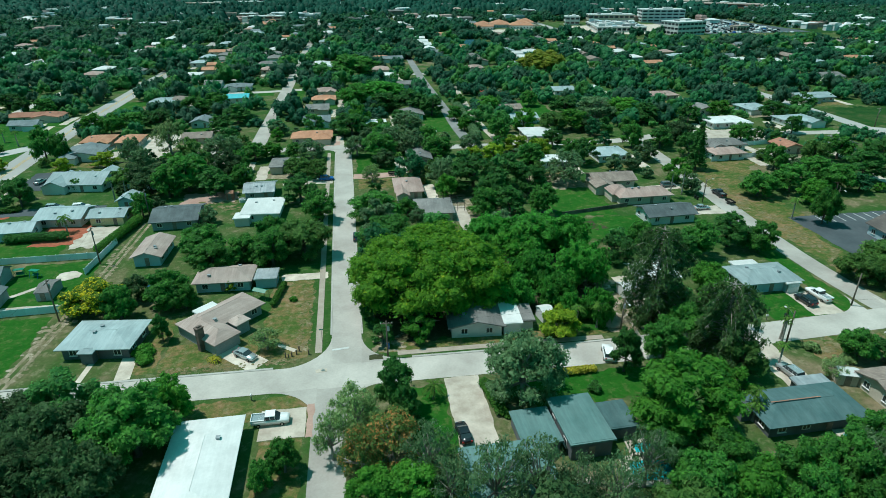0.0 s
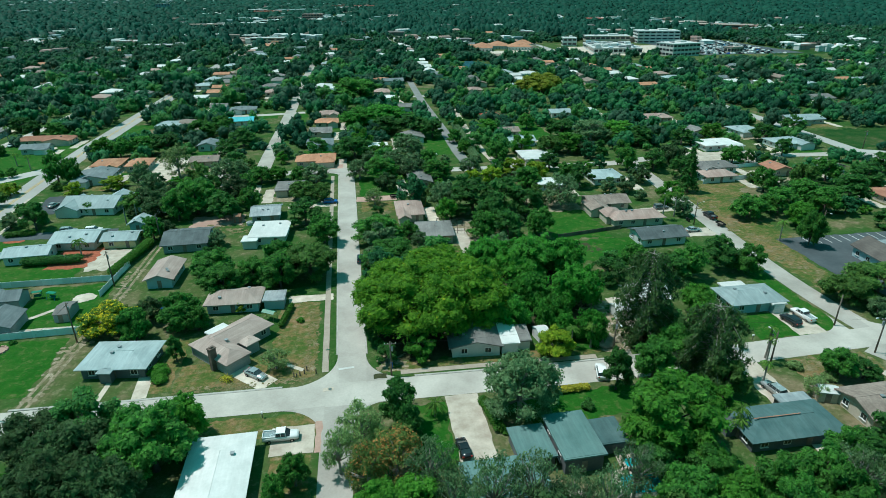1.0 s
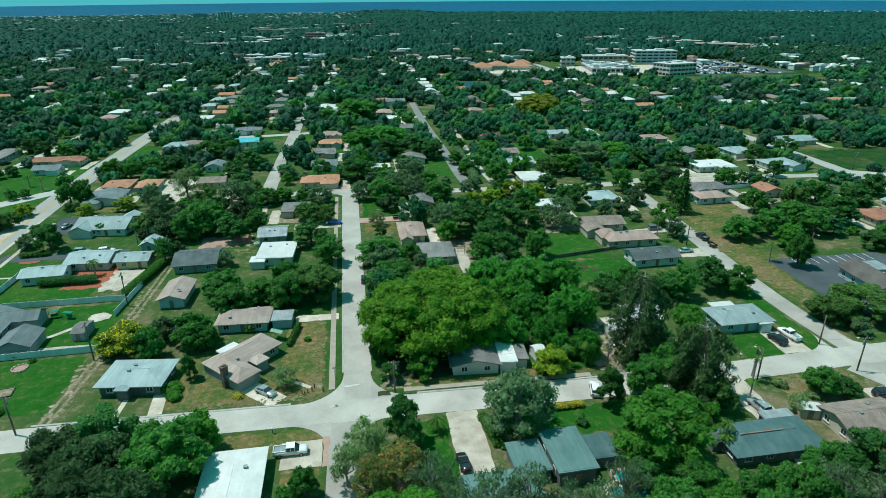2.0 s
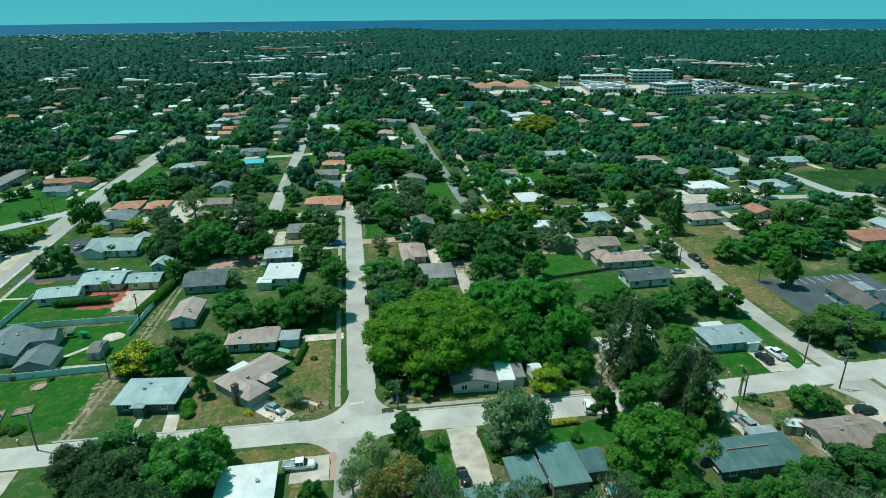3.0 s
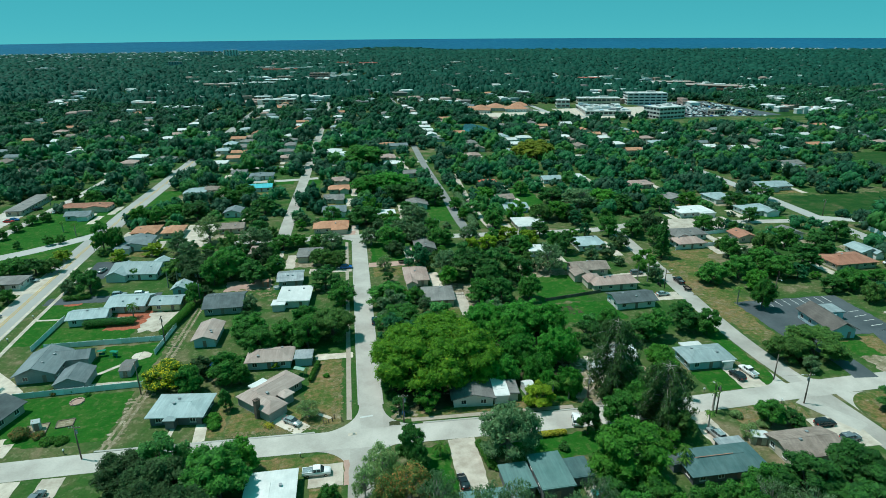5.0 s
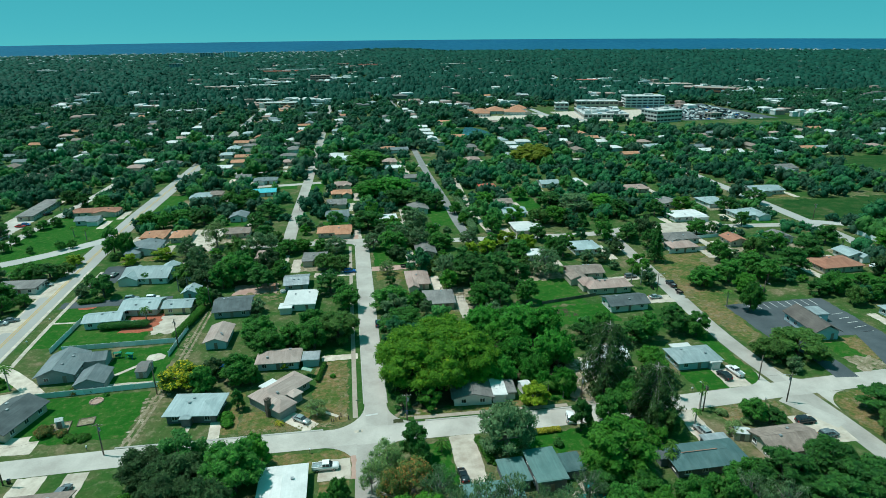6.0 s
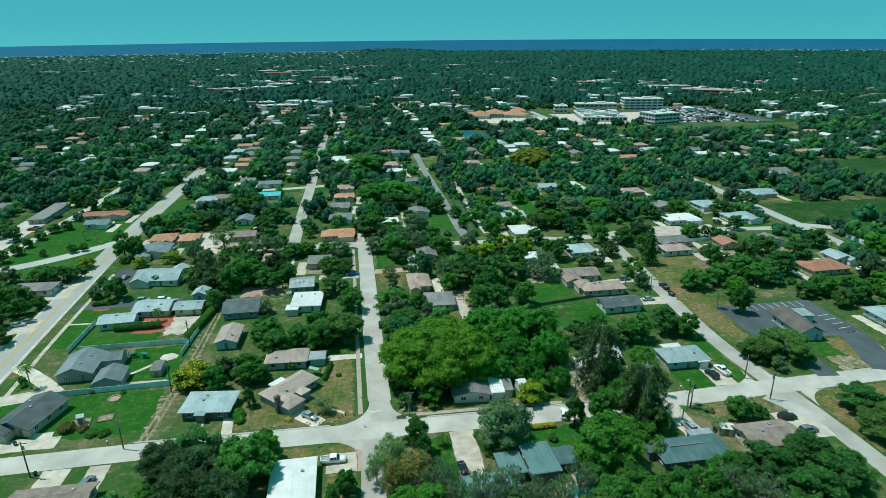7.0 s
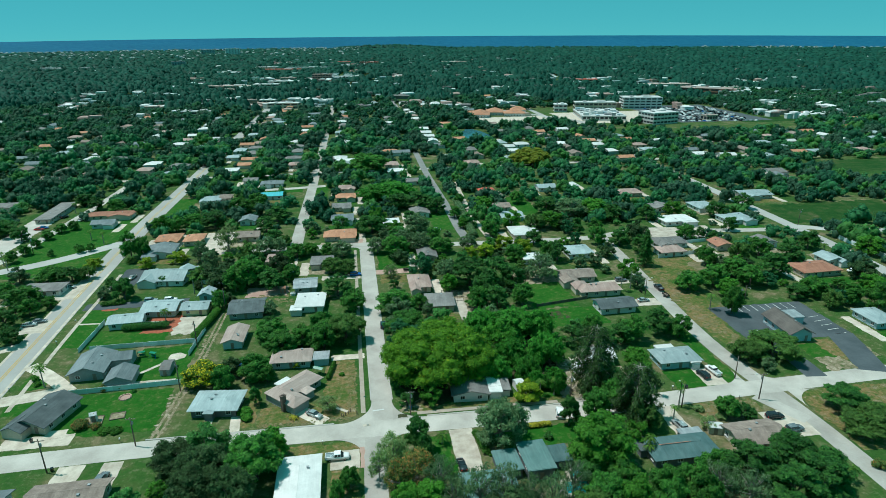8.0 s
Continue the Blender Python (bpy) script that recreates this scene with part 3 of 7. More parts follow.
patch("lawn_11", 9.5, -24, 16.0, -7.8, LAWN, "bright strip of lawn beside the drive", 0.025)
patch("lawn_12", 30, -16, 56, -8.5, LAWN, "bright front lawn with a yellow hedge", 0.026)
patch("lawn_13", 5.5, 2.6, 50, 5.5, DRY, "grassy verge before the white house", 0.02, 0.4, 1, False)
patch("lawn_14", 55, 44, 82, 58, LAWN, "worn back lawn among palms", 0.02, 1.2)
patch("lawn_15", 59, 59, 76, 84, LAWN, "green back lawn in tree shade", 0.022, 1.0)
patch("lawn_16", 44, 4, 50, 14, LAWN, "green lawn under a small palm", 0.022)
ragged("yard_sandy_2", 50.5, 2.5, 58, 24, SAND, "sandy track between trees", 0.03, 1.0, (0.4, 1.4))
strip("track_3", [(54.2, 0.5), (54.6, 10), (56.2, 20), (57, 28)], 2.2, SIDEWALK, "grey dirt track between trees", 0.026, 0, True, "track")
patch("lawn_17", 84, 1.7, 96, 11.5, LAWN, "green front lawn of the pale blue house", 0.023)
patch("lawn_18", 99.5, 3, 104.4, 40, LAWN, "green verge beside the side street", 0.021)
patch("lawn_19", 111, 36, 127, 84, DRY, "sandy grass verge", 0.02, 1.0)
patch("lawn_20", 117, 84, 138, 100, DRY, "open dry grass lot", 0.024, 1.0)
patch("lawn_21", 112, 12, 120, 36, DRY, "worn sandy verge", 0.026, 0.8)
patch("lawn_22", 115, -30, 150, -4.5, DRY, "dry open lot beside the bend", 0.02, 0.8)
patch("lawn_23", 84, -11.5, 101, -5.5, DRY, "sandy front yard with shrubs", 0.024, 0.8)
patch("lawn_24", 135, 8, 148, 22, DRY, "worn grass beside the car park", 0.021, 0.8)
patch("lawn_25", 4, 92, 15, 101, DRY, "small front lawn", 0.022)
patch("lawn_26", 4, 108, 24, 131, LAWN, "green front lawn with a few trees", 0.022, 0.5, 1, False)
patch("lawn_27", 35, 158, 46, 190, LAWN, "bright front lawn beside the dark lane", 0.022)
patch("lawn_28", 224, 137, 305, 172, FIELD, "broad green field", 0.02, 2.0, category="field")
patch("lawn_29", 335, 240, 430, 280, FIELD, "broad green sports field", 0.02, 2.0, category="field")
patch("lawn_30", 425, 478, 525, 520, FIELD, "green field beyond the medical campus", 0.02, 2.0, category="field")
patch("lawn_31", -158, 122, -122, 205, LAWN, "long green verge between two roads", 0.021, 0.8, category="field")
patch("lawn_32", -112, 195, -100, 245, LAWN, "green verge of the avenue", 0.021, 0.8)
patch("lawn_33", -30, 226, -22, 262, LAWN, "green lawn by the lane", 0.021, 0.6)
patch("lawn_34", -62, 250, -38, 262, LAWN, "green front lawn", 0.021, 0.6)
patch("lawn_35", 85, 165, 98, 215, LAWN, "narrow green side yard", 0.021, 0.6)
patch("drive_1", -13.6, -17.0, -6.6, -10.2, CONCRETE, "pale concrete drive", 0.05, 0.1, category="drive")
strip("drive_2", [(-22.5, 8.5), (-15.5, 2.0)], 4.2, CONCRETE, "concrete drive of the tan house", 0.05, 0, True, "drive")
patch("drive_3", 16.2, -23, 22.2, -6.4, CONCRETE, "long pale concrete drive", 0.05, 0.15, category="drive")
patch("drive_4", 93.0, 1.9, 99.6, 11.0, CONCRETE, "pale concrete drive", 0.05, 0.15, category="drive")
patch("drive_5", 73.0, -19, 78.0, -5.5, CONCRETE, "pale sandy drive", 0.05, 0.3, category="drive")
patch("drive_6", 99, -23, 109, -12, CONCRETE, "wide concrete drive", 0.05, 0.2, category="drive")
patch("drive_7", -95, 2.6, -78.5, 7.4, CONCRETE, "wide pale drive", 0.05, 0.3, category="drive")
patch("drive_32", -86, 6.5, -81, 9.5, CONCRETE, "pale apron before the slate roofed house", 0.054, 0.2, category="drive")
strip("drive_8", [(-106.5, 25), (-98, 27.5), (-89, 28.6)], 5.4, CONCRETE, "pale concrete drive", 0.05, 0, True, "drive")
strip("drive_9", [(-106.5, 45), (-97, 41.5), (-91.5, 34), (-88.5, 28)], 4.2, CONCRETE, "curved concrete drive", 0.051, 0, True, "drive")
patch("lawn_38", -103.5, 31, -96, 39, LAWN, "green island between two drives", 0.03, 0.7)
patch("drive_10", -77, -16, -71, -5.8, CONCRETE, "pale drive", 0.05, 0.2, category="drive")
patch("drive_11", -67, -16, -62.5, -5.8, CONCRETE, "pale drive", 0.051, 0.2, category="drive")
patch("drive_12", -14.5, 33.4, -4.3, 36.6, CONCRETE, "pale drive by the carport", 0.05, 0.2, category="drive")
patch("drive_13", -20, 99, -4.2, 104, CONCRETE, "pale concrete drive", 0.05, 0.3, category="drive")
patch("drive_14", 2.6, 102, 18, 107, PAVER, "pinkish paved drive", 0.05, 0.3, category="drive")
patch("drive_15", -9, 144.2, -2, 150, PAVER, "pink paved forecourt", 0.05, 0.2, category="drive")
patch("drive_16", -80, 138, -66, 172, CONCRETE, "pale concrete forecourt", 0.05, 0.6, category="drive")
patch("drive_17", -107, 84.5, -70, 90, LOT, "dark asphalt drive with parked cars", 0.05, 0.3, category="drive")
patch("drive_18", 88, 76, 108, 80, CONCRETE, "pale drive", 0.05, 0.3, category="drive")
patch("drive_19", 95, 55, 107, 61, CONCRETE, "pale drive", 0.05, 0.3, category="drive")
patch("drive_20", 140, 124, 176, 142, CONCRETE, "wide pale yard", 0.05, 0.6, category="drive")
patch("car_park", 121.5, 23, 158.5, 49.5, LOT, "dark asphalt car park with faded bays", 0.05, 0.3, category="car park")
patch("lawn_37", 134.5, 5.5, 141.5, 19.5, LAWN, "grass island before the chapel", 0.062, 0.6)
patch("yard_sandy_9", 134.0, 3.4, 143.0, 11.0, SAND, "bare sandy ground beside the car park drive", 0.066, 0.9, category="yard")
strip("drive_31", [(126, 27), (131, 13), (127.5, 1.5)], 6.5, LOT, "dark asphalt second drive of the car park", 0.057, 0, True, "drive")
strip("drive_21", [(154.5, 25), (152.5, 14), (146.5, 1.5)], 9.0, LOT, "dark asphalt entrance to the car park", 0.056, 0, True, "drive")
patch("drive_22", -181, 150, -168, 235, ROAD, "pale plaza car park", 0.04, 0.6, category="car park")
patch("drive_23", 240, 505, 360, 600, CONCRETE, "pale paved medical campus", 0.03, 2.0, category="car park")
ragged("yard_sandy_3", 4.5, 2.8, 10.5, 8.5, SAND, "bare sandy corner beside the crossing", 0.027, 0.8)
ragged("yard_sandy_4", -9.4, 5, -6.9, 30, WORN, "worn sandy edge of the corner lawn", 0.028, 0.4, (0.12, 0.42))
ragged("yard_sandy_10", 85, -11, 101, -5.8, WORN, "sandy spots among thin grass", 0.03, 0.6)
ragged("yard_sandy_11", 112.5, 10, 119, 80, WORN, "sandy spots along the grass verge", 0.034, 0.32, (0.3, 1.4))
ragged("yard_sandy_12", 116, -28, 148, -6, WORN, "sandy spots in the open lot", 0.03, 0.22, (0.3, 1.4))
patch("drive_24", -75, 28.0, -60, 30.6, CONCRETE, "pale concrete strip behind the fence", 0.05, 0.15, category="drive")
strip("pavement_path_1", [(-74.5, 33), (-69, 34.5), (-65.5, 38), (-64, 43)], 1.2, CONCRETE, "curved concrete garden path", 0.048, 0, False, "path")
blob_outline("patio", -63.0, 44.0, 2.6, 2.2, CONCRETE, "round pale stone patio on the lawn", 0.052, "patio")
strip("pavement_path_2", [(-45.2, 8.2), (-45.6, 2.0)], 1.0, CONCRETE, "narrow concrete walk to the porch", 0.048, 0, False, "path")
strip("drive_25", [(-39.0, 8.4), (-38.4, 1.6)], 2.6, CONCRETE, "short concrete drive", 0.047, 0, True, "drive")
strip("pavement_path_3", [(-14.5, 9.5), (-9.5, 5.8)], 0.9, CONCRETE, "short broken concrete walk on the lawn", 0.046, 0, False, "path")
patch("yard_litter_3", 3.8, 0.7, 6.4, 2.2, LITTER, "reddish washed-out soil at the street corner", 0.06, 0.5, 1, False, "yard")
patch("yard_litter_4", -6.5, -17.2, -5.4, -9.6, PAVER, "dusty reddish brown strip beside the pickup pad", 0.062, 0.3, 1, False, "yard")
ragged("yard_litter_5", 60, 50, 70, 56, LITTER, "brown worn spots on the back lawn", 0.03, 0.4)
patch("yard_litter_1", 5.5, 5.5, 22, 28, LITTER, "leaf litter under the spreading tree", 0.022, 1.0, 1, False, "yard")
patch("yard_litter_2", 26, 12, 56, 45, LITTER, "leaf litter under palms and bamboo", 0.018, 1.5, 1, False, "yard")
for k, off in enumerate((-0.75, 0.75)):
    strip(f"track_{k + 1}", [(-58 + off, 2), (-56.5 + off, 14), (-55.5 + off, 30), (-54.5 + off, 58), (-54 + off, 74)], 0.7, SAND, "worn sandy rut of an alley track", 0.04, 0, True, "track")
ragged("yard_sandy_13", -59, 3, -56, 22, SAND, "sandy spots along the alley track", 0.043, 0.4, (0.2, 0.7))
ragged("yard_sandy_14", -57, 22, -53.5, 60, SAND, "sandy spots along the alley track", 0.043, 0.25, (0.2, 0.7))
for k in range(9):
    strip(f"trim_bay_{k + 1}", [(129.5 + 3.0 * k, 44.5), (129.5 + 3.0 * k, 49)], 0.22, PAINT_W, "faded white parking bay line", 0.056, 0, False, "road marking")
for k in range(5):
    strip(f"trim_bay_east_{k + 1}", [(152.5, 24 + 3.2 * k), (157, 24.5 + 3.2 * k)], 0.22, PAINT_W, "faded white parking bay line", 0.056, 0, False, "road marking")


patch("drive_26", -104.5, 106.5, -95.5, 125.5, LOT, "dark asphalt forecourt beside the broad house", 0.052, 0.5, category="drive")
patch("drive_27", -124, 96, -114, 112, CONCRETE, "pale concrete drive off the avenue", 0.052, 0.6, category="drive")
patch("drive_28", -123, 68, -113, 78, CONCRETE, "pale concrete drive with two parked cars", 0.052, 0.5, category="drive")
strip("drive_29", [(-135, 52), (-122, 54.5), (-114, 60)], 4.5, CONCRETE, "curved pale drive joining the avenue", 0.052, 0, True, "drive")
strip("pavement_path_4", [(-104.5, 72.8), (-92.5, 72.2)], 1.0, CONCRETE, "narrow walk from the avenue to the house", 0.048, 0, False, "path")
blob_outline("yard_clay_2", -97.0, 84.2, 3.0, 1.6, CLAY, "small bed of red clay in the lawn", 0.04, "yard")
patch("yard_sandy_5", 150.5, 9, 156, 20, SAND, "bare sandy edge of the car park drive", 0.045, 0.7, category="yard")
patch("yard_brick", -49, 86.5, -33, 96, PAVER, "reddish brick yard shaded by oaks", 0.032, 0.8, 1, False, "yard")
ragged("yard_sandy_6", -44, 80, -12, 88, WORN, "bare soil behind the houses", 0.03, 0.35)
patch("yard_sandy_7", 56, 82, 76, 96, SAND, "sandy yard behind the bungalows", 0.03, 1.2, 1, False, "yard")
patch("yard_sandy_8", 29, 60, 38, 80, SAND, "sandy yard behind the grey house", 0.03, 1.0, 1, False, "yard")
patch("drive_30", 138, 518, 222, 576, CONCRETE, "pale forecourt of the terracotta roofed buildings", 0.03, 2.0, category="car park")
blob_outline("pond", 116, 445, 13, 45, POND, "green-blue pond between lawns", 0.06, "pond")

# ---- houses ----


def window_meshes():
    fr, pn = Geo(), Geo()
    for dx, dz, sx, sz in ((-0.62, 0.55, 0.1, 1.2), (0.62, 0.55, 0.1, 1.2), (0, 0.55, 0.06, 1.1)):
        fr.box(dx, 0, dz - sz / 2, sx, 0.14, sz)
    fr.box(0, 0, -0.05, 1.34, 0.14, 0.1)
    fr.box(0, 0, 1.07, 1.34, 0.14, 0.1)
    pn.box(0, 0.01, 0.05, 1.16, 0.06, 1.02)
    return fr.mesh("window", TRIM), pn.mesh("pane", GLASS)


WINDOW, PANE = window_meshes()
SILL = Geo().box(0, -0.05, -0.12, 1.5, 0.24, 0.07).mesh("sill", TRIM)
DOOR = Geo().box(0, 0, 0, 0.95, 0.12, 2.05).box(0, -0.05, 0.25, 0.6, 0.05, 0.6).box(0, -0.05, 1.05, 0.6, 0.05, 0.75).mesh("door", DOORPAINT)
KNOB = Geo().box(0.34, -0.1, 0.98, 0.07, 0.09, 0.07).mesh("handle", BRASS)
GARAGE = Geo().box(0, 0, 0, 2.6, 0.1, 2.1).mesh("garage_door", TRIM)
SLAT = Geo().box(0, -0.07, 0, 2.5, 0.05, 0.44).mesh("panel", TRIM)
VENT = Geo().box(0, 0, -0.1, 0.5, 0.5, 0.38).box(0, 0, 0.28, 0.62, 0.62, 0.08).mesh("vent", ROOFS["metal"])


def roof_mesh(kind, w, d, h, rise, thick=0.18):
    """Eaves rectangle w by d at height h, about the origin."""
    a, b = w / 2, d / 2
    g = Geo()
    eave = [(-a, -b, h), (a, -b, h), (a, b, h), (-a, b, h)]
    low = [(x, y, z - thick) for x, y, z in eave]
    fascia = [(4, 5, 1, 0), (5, 6, 2, 1), (6, 7, 3, 2), (7, 4, 0, 3), (7, 6, 5, 4)]
    if kind == "flat":
        g.box(0, 0, h - thick, w, d, thick + 0.12)
        g.box(0, 0, h + 0.12, w - 0.5, d - 0.5, 0.05)
    elif kind == "hip":
        if w >= d:
            r0, r1 = (-a + b * 0.92, 0, h + rise), (a - b * 0.92, 0, h + rise)
            top = [(0, 1, 9, 8), (1, 2, 9), (2, 3, 8, 9), (3, 0, 8)]
        else:
            r0, r1 = (0, -b + a * 0.92, h + rise), (0, b - a * 0.92, h + rise)
            top = [(1, 2, 9, 8), (0, 1, 8), (3, 0, 8, 9), (2, 3, 9)]
        g.add(eave + low + [r0, r1], top + fascia)
    elif kind == "gable_x":
        g.add(eave + low + [(-a, 0, h + rise), (a, 0, h + rise), (-a, 0, h + rise - thick), (a, 0, h + rise - thick)], [(0, 1, 9, 8), (2, 3, 8, 9), (4, 5, 1, 0), (6, 7, 3, 2), (5, 4, 10, 11), (7, 6, 11, 10), (0, 8, 10, 4), (3, 7, 10, 8), (1, 5, 11, 9), (2, 9, 11, 6)])
    else:
        g.add(eave + low + [(0, -b, h + rise), (0, b, h + rise), (0, -b, h + rise - thick), (0, b, h + rise - thick)], [(1, 2, 9, 8), (3, 0, 8, 9), (5, 6, 2, 1), (7, 4, 0, 3), (6, 5, 10, 11), (4, 7, 11, 10), (0, 4, 10, 8), (1, 8, 10, 5), (2, 6, 11, 9), (3, 9, 11, 7)])
    return g


def wall_mesh(kind, w, d, h, rise, over):
    g = Geo().box(0, 0, 0, w - 2 * over, d - 2 * over, h - 0.02)
    a, b = w / 2 - over, d / 2 - over
    k = rise * (1 - over / max(d / 2, 0.1)) if kind == "gable_x" else rise * (1 - over / max(w / 2, 0.1))
    if kind == "gable_x":
        for x in (-a + 0.01, a - 0.16):
            g.add([(x, -b, h - 0.1), (x, b, h - 0.1), (x, 0, h + k - 0.25), (x + 0.15, -b, h - 0.1), (x + 0.15, b, h - 0.1), (x + 0.15, 0, h + k - 0.25)], [(0, 2, 1), (3, 4, 5), (0, 3, 5, 2), (1, 2, 5, 4)])
    elif kind == "gable_y":
        for y in (-b + 0.01, b - 0.16):
            g.add([(-a, y, h - 0.1), (a, y, h - 0.1), (0, y, h + k - 0.25), (-a, y + 0.15, h - 0.1), (a, y + 0.15, h - 0.1), (0, y + 0.15, h + k - 0.25)], [(0, 1, 2), (3, 5, 4), (0, 2, 5, 3), (1, 4, 5, 2)])
    return g


def ridge_of(kind, w, d, h, rise):
    if kind == "hip":
        n = abs(w - d) / 2 + 0.08 * min(w, d)
        return ((-n, 0), (n, 0)) if w >= d else ((0, -n), (0, n))
    return ((-w / 2, 0), (w / 2, 0)) if kind == "gable_x" else ((0, -d / 2), (0, d / 2))


def openings(root, w, d, over, h, sides, door, wall, rnd, z=0.85):
    a, b = w / 2 - over, d / 2 - over
    for side in sides:
        length, rz, off = {"s": (2 * a, 0, b), "n": (2 * a, 180, b), "e": (2 * b, 90, a), "w": (2 * b, -90, a)}[side]
        count = max(1, int(length / 3.4))
        for k in range(count):
            u = (k + 0.5) / count * length - length / 2
            turn = pose(0, 0, 0, 0, 0, rz)
            if side == door and k == count // 2:
                o = part("door", DOOR, wall, "", turn @ pose(u, -off - 0.02, 0.05))
                part("handle", KNOB, o)
                continue
            o = part("window", WINDOW, wall, "", turn @ pose(u, -off - 0.03, z))
            part("pane", PANE, o)
            if rnd.random() < 0.6 and root.matrix_basis.translation.y < 60:
                part("sill", SILL, o)


def house(x, y, w, d, rot, kind, roof, wall, label, h=2.75, rise=1.5, over=0.75, sides="sewn", door="s", vents=2, wings=(), chimney=None, garage=None):
    """One house about its eaves rectangle. wings: further blocks (x, y, w, d, kind, rise, roof, height) in the house's own axes."""
    rnd = random.Random(int(x * 13 + y * 7))
    root = thing("house", label, "house", pose(x, y, 0, 0, 0, rot), "houses of the suburb")
    TAKEN.append((x, y, 0.55 * max(w, d)))
    if y < 135:
        OPEN.append((x - w / 2, y - d / 2 - 5.5, x + w / 2, y + d / 2))     # no filling trees before or over it
    blocks = [(0, 0, w, d, kind, rise, roof, h)] + list(wings)
    for n, (bx, by, bw, bd, bk, br, bm_, bh) in enumerate(blocks):
        at, bh = pose(bx, by, 0), 0.92 * bh
        wl = part("wall", wall_mesh(bk, bw, bd, bh, br, over if n == 0 else 0.35).mesh("wall", WALLS[wall]), root, "", at)
        rf = part("roof", roof_mesh(bk, bw, bd, bh, br).mesh("roof", ROOFS[bm_]), root, ROOFS[bm_].name, at)
        if bk != "flat" and y < 135:
            (x0, y0), (x1, y1) = ridge_of(bk, bw, bd, bh, br)
            cap = Geo().tube([(x0, y0, bh + br), (x1, y1, bh + br)], [0.045, 0.045], 5)
            part("ridge_cap", cap.mesh("ridge_cap", ROOFS[bm_]), rf)
        if n == 0:
            openings(root, bw, bd, over, bh, sides, door, wl, rnd)
            for _ in range(vents):
                u, v = rnd.uniform(-0.3, 0.3) * w, rnd.uniform(-0.3, 0.3) * d
                zz = bh + (0.1 if bk == "flat" else br * max(0.0, 1 - 2 * abs(v) / d if bk != "gable_y" else 1 - 2 * abs(u) / w) * 0.9)
                if bk == "hip":
                    zz = bh + br * min(1.0, 2 * min(w / 2 - abs(u), d / 2 - abs(v)) / min(w, d))
                part("vent", VENT, rf, "", pose(u, v, zz))
    if chimney:
        cx, cy, ch = chimney
        c = part("chimney", Geo().box(cx, cy, 0, 0.9, 1.3, ch).box(cx, cy, ch, 1.1, 1.5, 0.2).box(cx, cy, ch + 0.2, 0.5, 0.7, 0.25).mesh("chimney", BRICK), root, "dark brick chimney")
    if garage:
        gx, gy, rz = garage
        o = part("garage_door", GARAGE, root, "white panelled garage door", pose(gx, gy, 0.02, 0, 0, rz))
        for k in range(4):
            part("panel", SLAT, o, "", pose(0, 0, 0.06 + 0.52 * k))
    return root


import itertools

PLOT_NO = itertools.count(40)


def small_house(x, y, w, d, kind, roof, wall):
    """A house seen from afar, square to the streets, ridge along its length, with its drive and lawn."""
    pick = random.Random(int(x * 3 + y * 11))
    if y < 330:
        side, n = pick.choice((-1, 1)), next(PLOT_NO)
        a, b = (x - w / 2 - 4.2, x - w / 2 - 0.6) if side < 0 else (x + w / 2 + 0.6, x + w / 2 + 4.2)
        patch(f"drive_{n}", a, y - d / 2 - 7, b, y + d / 2 - 1, CONCRETE, "pale concrete drive beside a house", 0.034, 0.3, n, True, "drive")
        patch(f"lawn_{n}", x - w / 2 - 1, y - d / 2 - 6.5, x + w / 2 + 1, y - d / 2 - 0.5, pick.choice((LAWN, DRY, DRY, SAND)), "worn front lawn of a small house", 0.016, 0.8, n, True)
        if pick.random() < 0.6:
            patch(f"yard_sandy_{n}", x - w * 0.35, y + d / 2 + 0.5, x + w * 0.4, y + d / 2 + 5, pick.choice((SAND, CONCRETE, LITTER)), "bare back yard of a small house", 0.028, 0.9, n, False, "yard")
    kind = {"gable": "gable_x" if w >= d else "gable_y"}.get(kind, kind)
    side = pick.choice((-1, 1))
    wings = ((side * 0.24 * w, -0.42 * d, 0.46 * w, 0.6 * d, "flat" if kind == "flat" else pick.choice(("gable_y", "hip")), 1.1, roof, 2.7),) if pick.random() < 0.6 else ()
    names = {"hip": "hipped", "flat": "flat", "gable_x": "gabled", "gable_y": "gabled"}
    return house(x, y, w, d, random.Random(int(x * 5 + y)).uniform(-3, 3), kind, roof, wall, f"{WALLS[wall].name} house with a {names[kind]} {ROOFS[roof].name}".replace("roof roof", "roof"), 2.75, 1.4 if kind != "flat" else 0.0, 0.7, "sew", "s", 1, wings)


# wall colours of the next two are picked dark for the eave shade
house(-44.3, 13.0, 13.4, 9.9, -6.8, "hip", "sky", "dusk", "low grey bungalow with a pale blue grey hipped roof", rise=0.95, over=0.8, wings=((-0.8, -4.9, 2.8, 2.4, "hip", 0.35, "sky", 2.66),))
house(-24.2, 17.4, 7.6, 15.2, -45, "hip", "tan", "grey", "tan hipped bungalow with a dark brick chimney", rise=1.5, vents=1, wings=((2.4, -4.8, 12.6, 5.8, "hip", 1.25, "tan", 2.74), (4.6, 0.4, 3.4, 3.4, "hip", 0.6, "tan", 2.7), (-3.7, -1.0, 2.6, 4.6, "flat", 0, "white", 2.95)), chimney=(4.4, -7.6, 4.7))
house(-26.4, 34.3, 12.7, 8.3, -2.3, "hip", "tan", "sky", "long tan roofed bungalow with a screened carport", rise=1.5, wings=((9.0, -0.6, 5.0, 5.2, "flat", 0, "metal", 2.5),))
house(-46.2, 51.6, 7.4, 12.2, -1.9, "gable_y", "tan", "sky", "small tan gabled house beside the alley", rise=1.3)
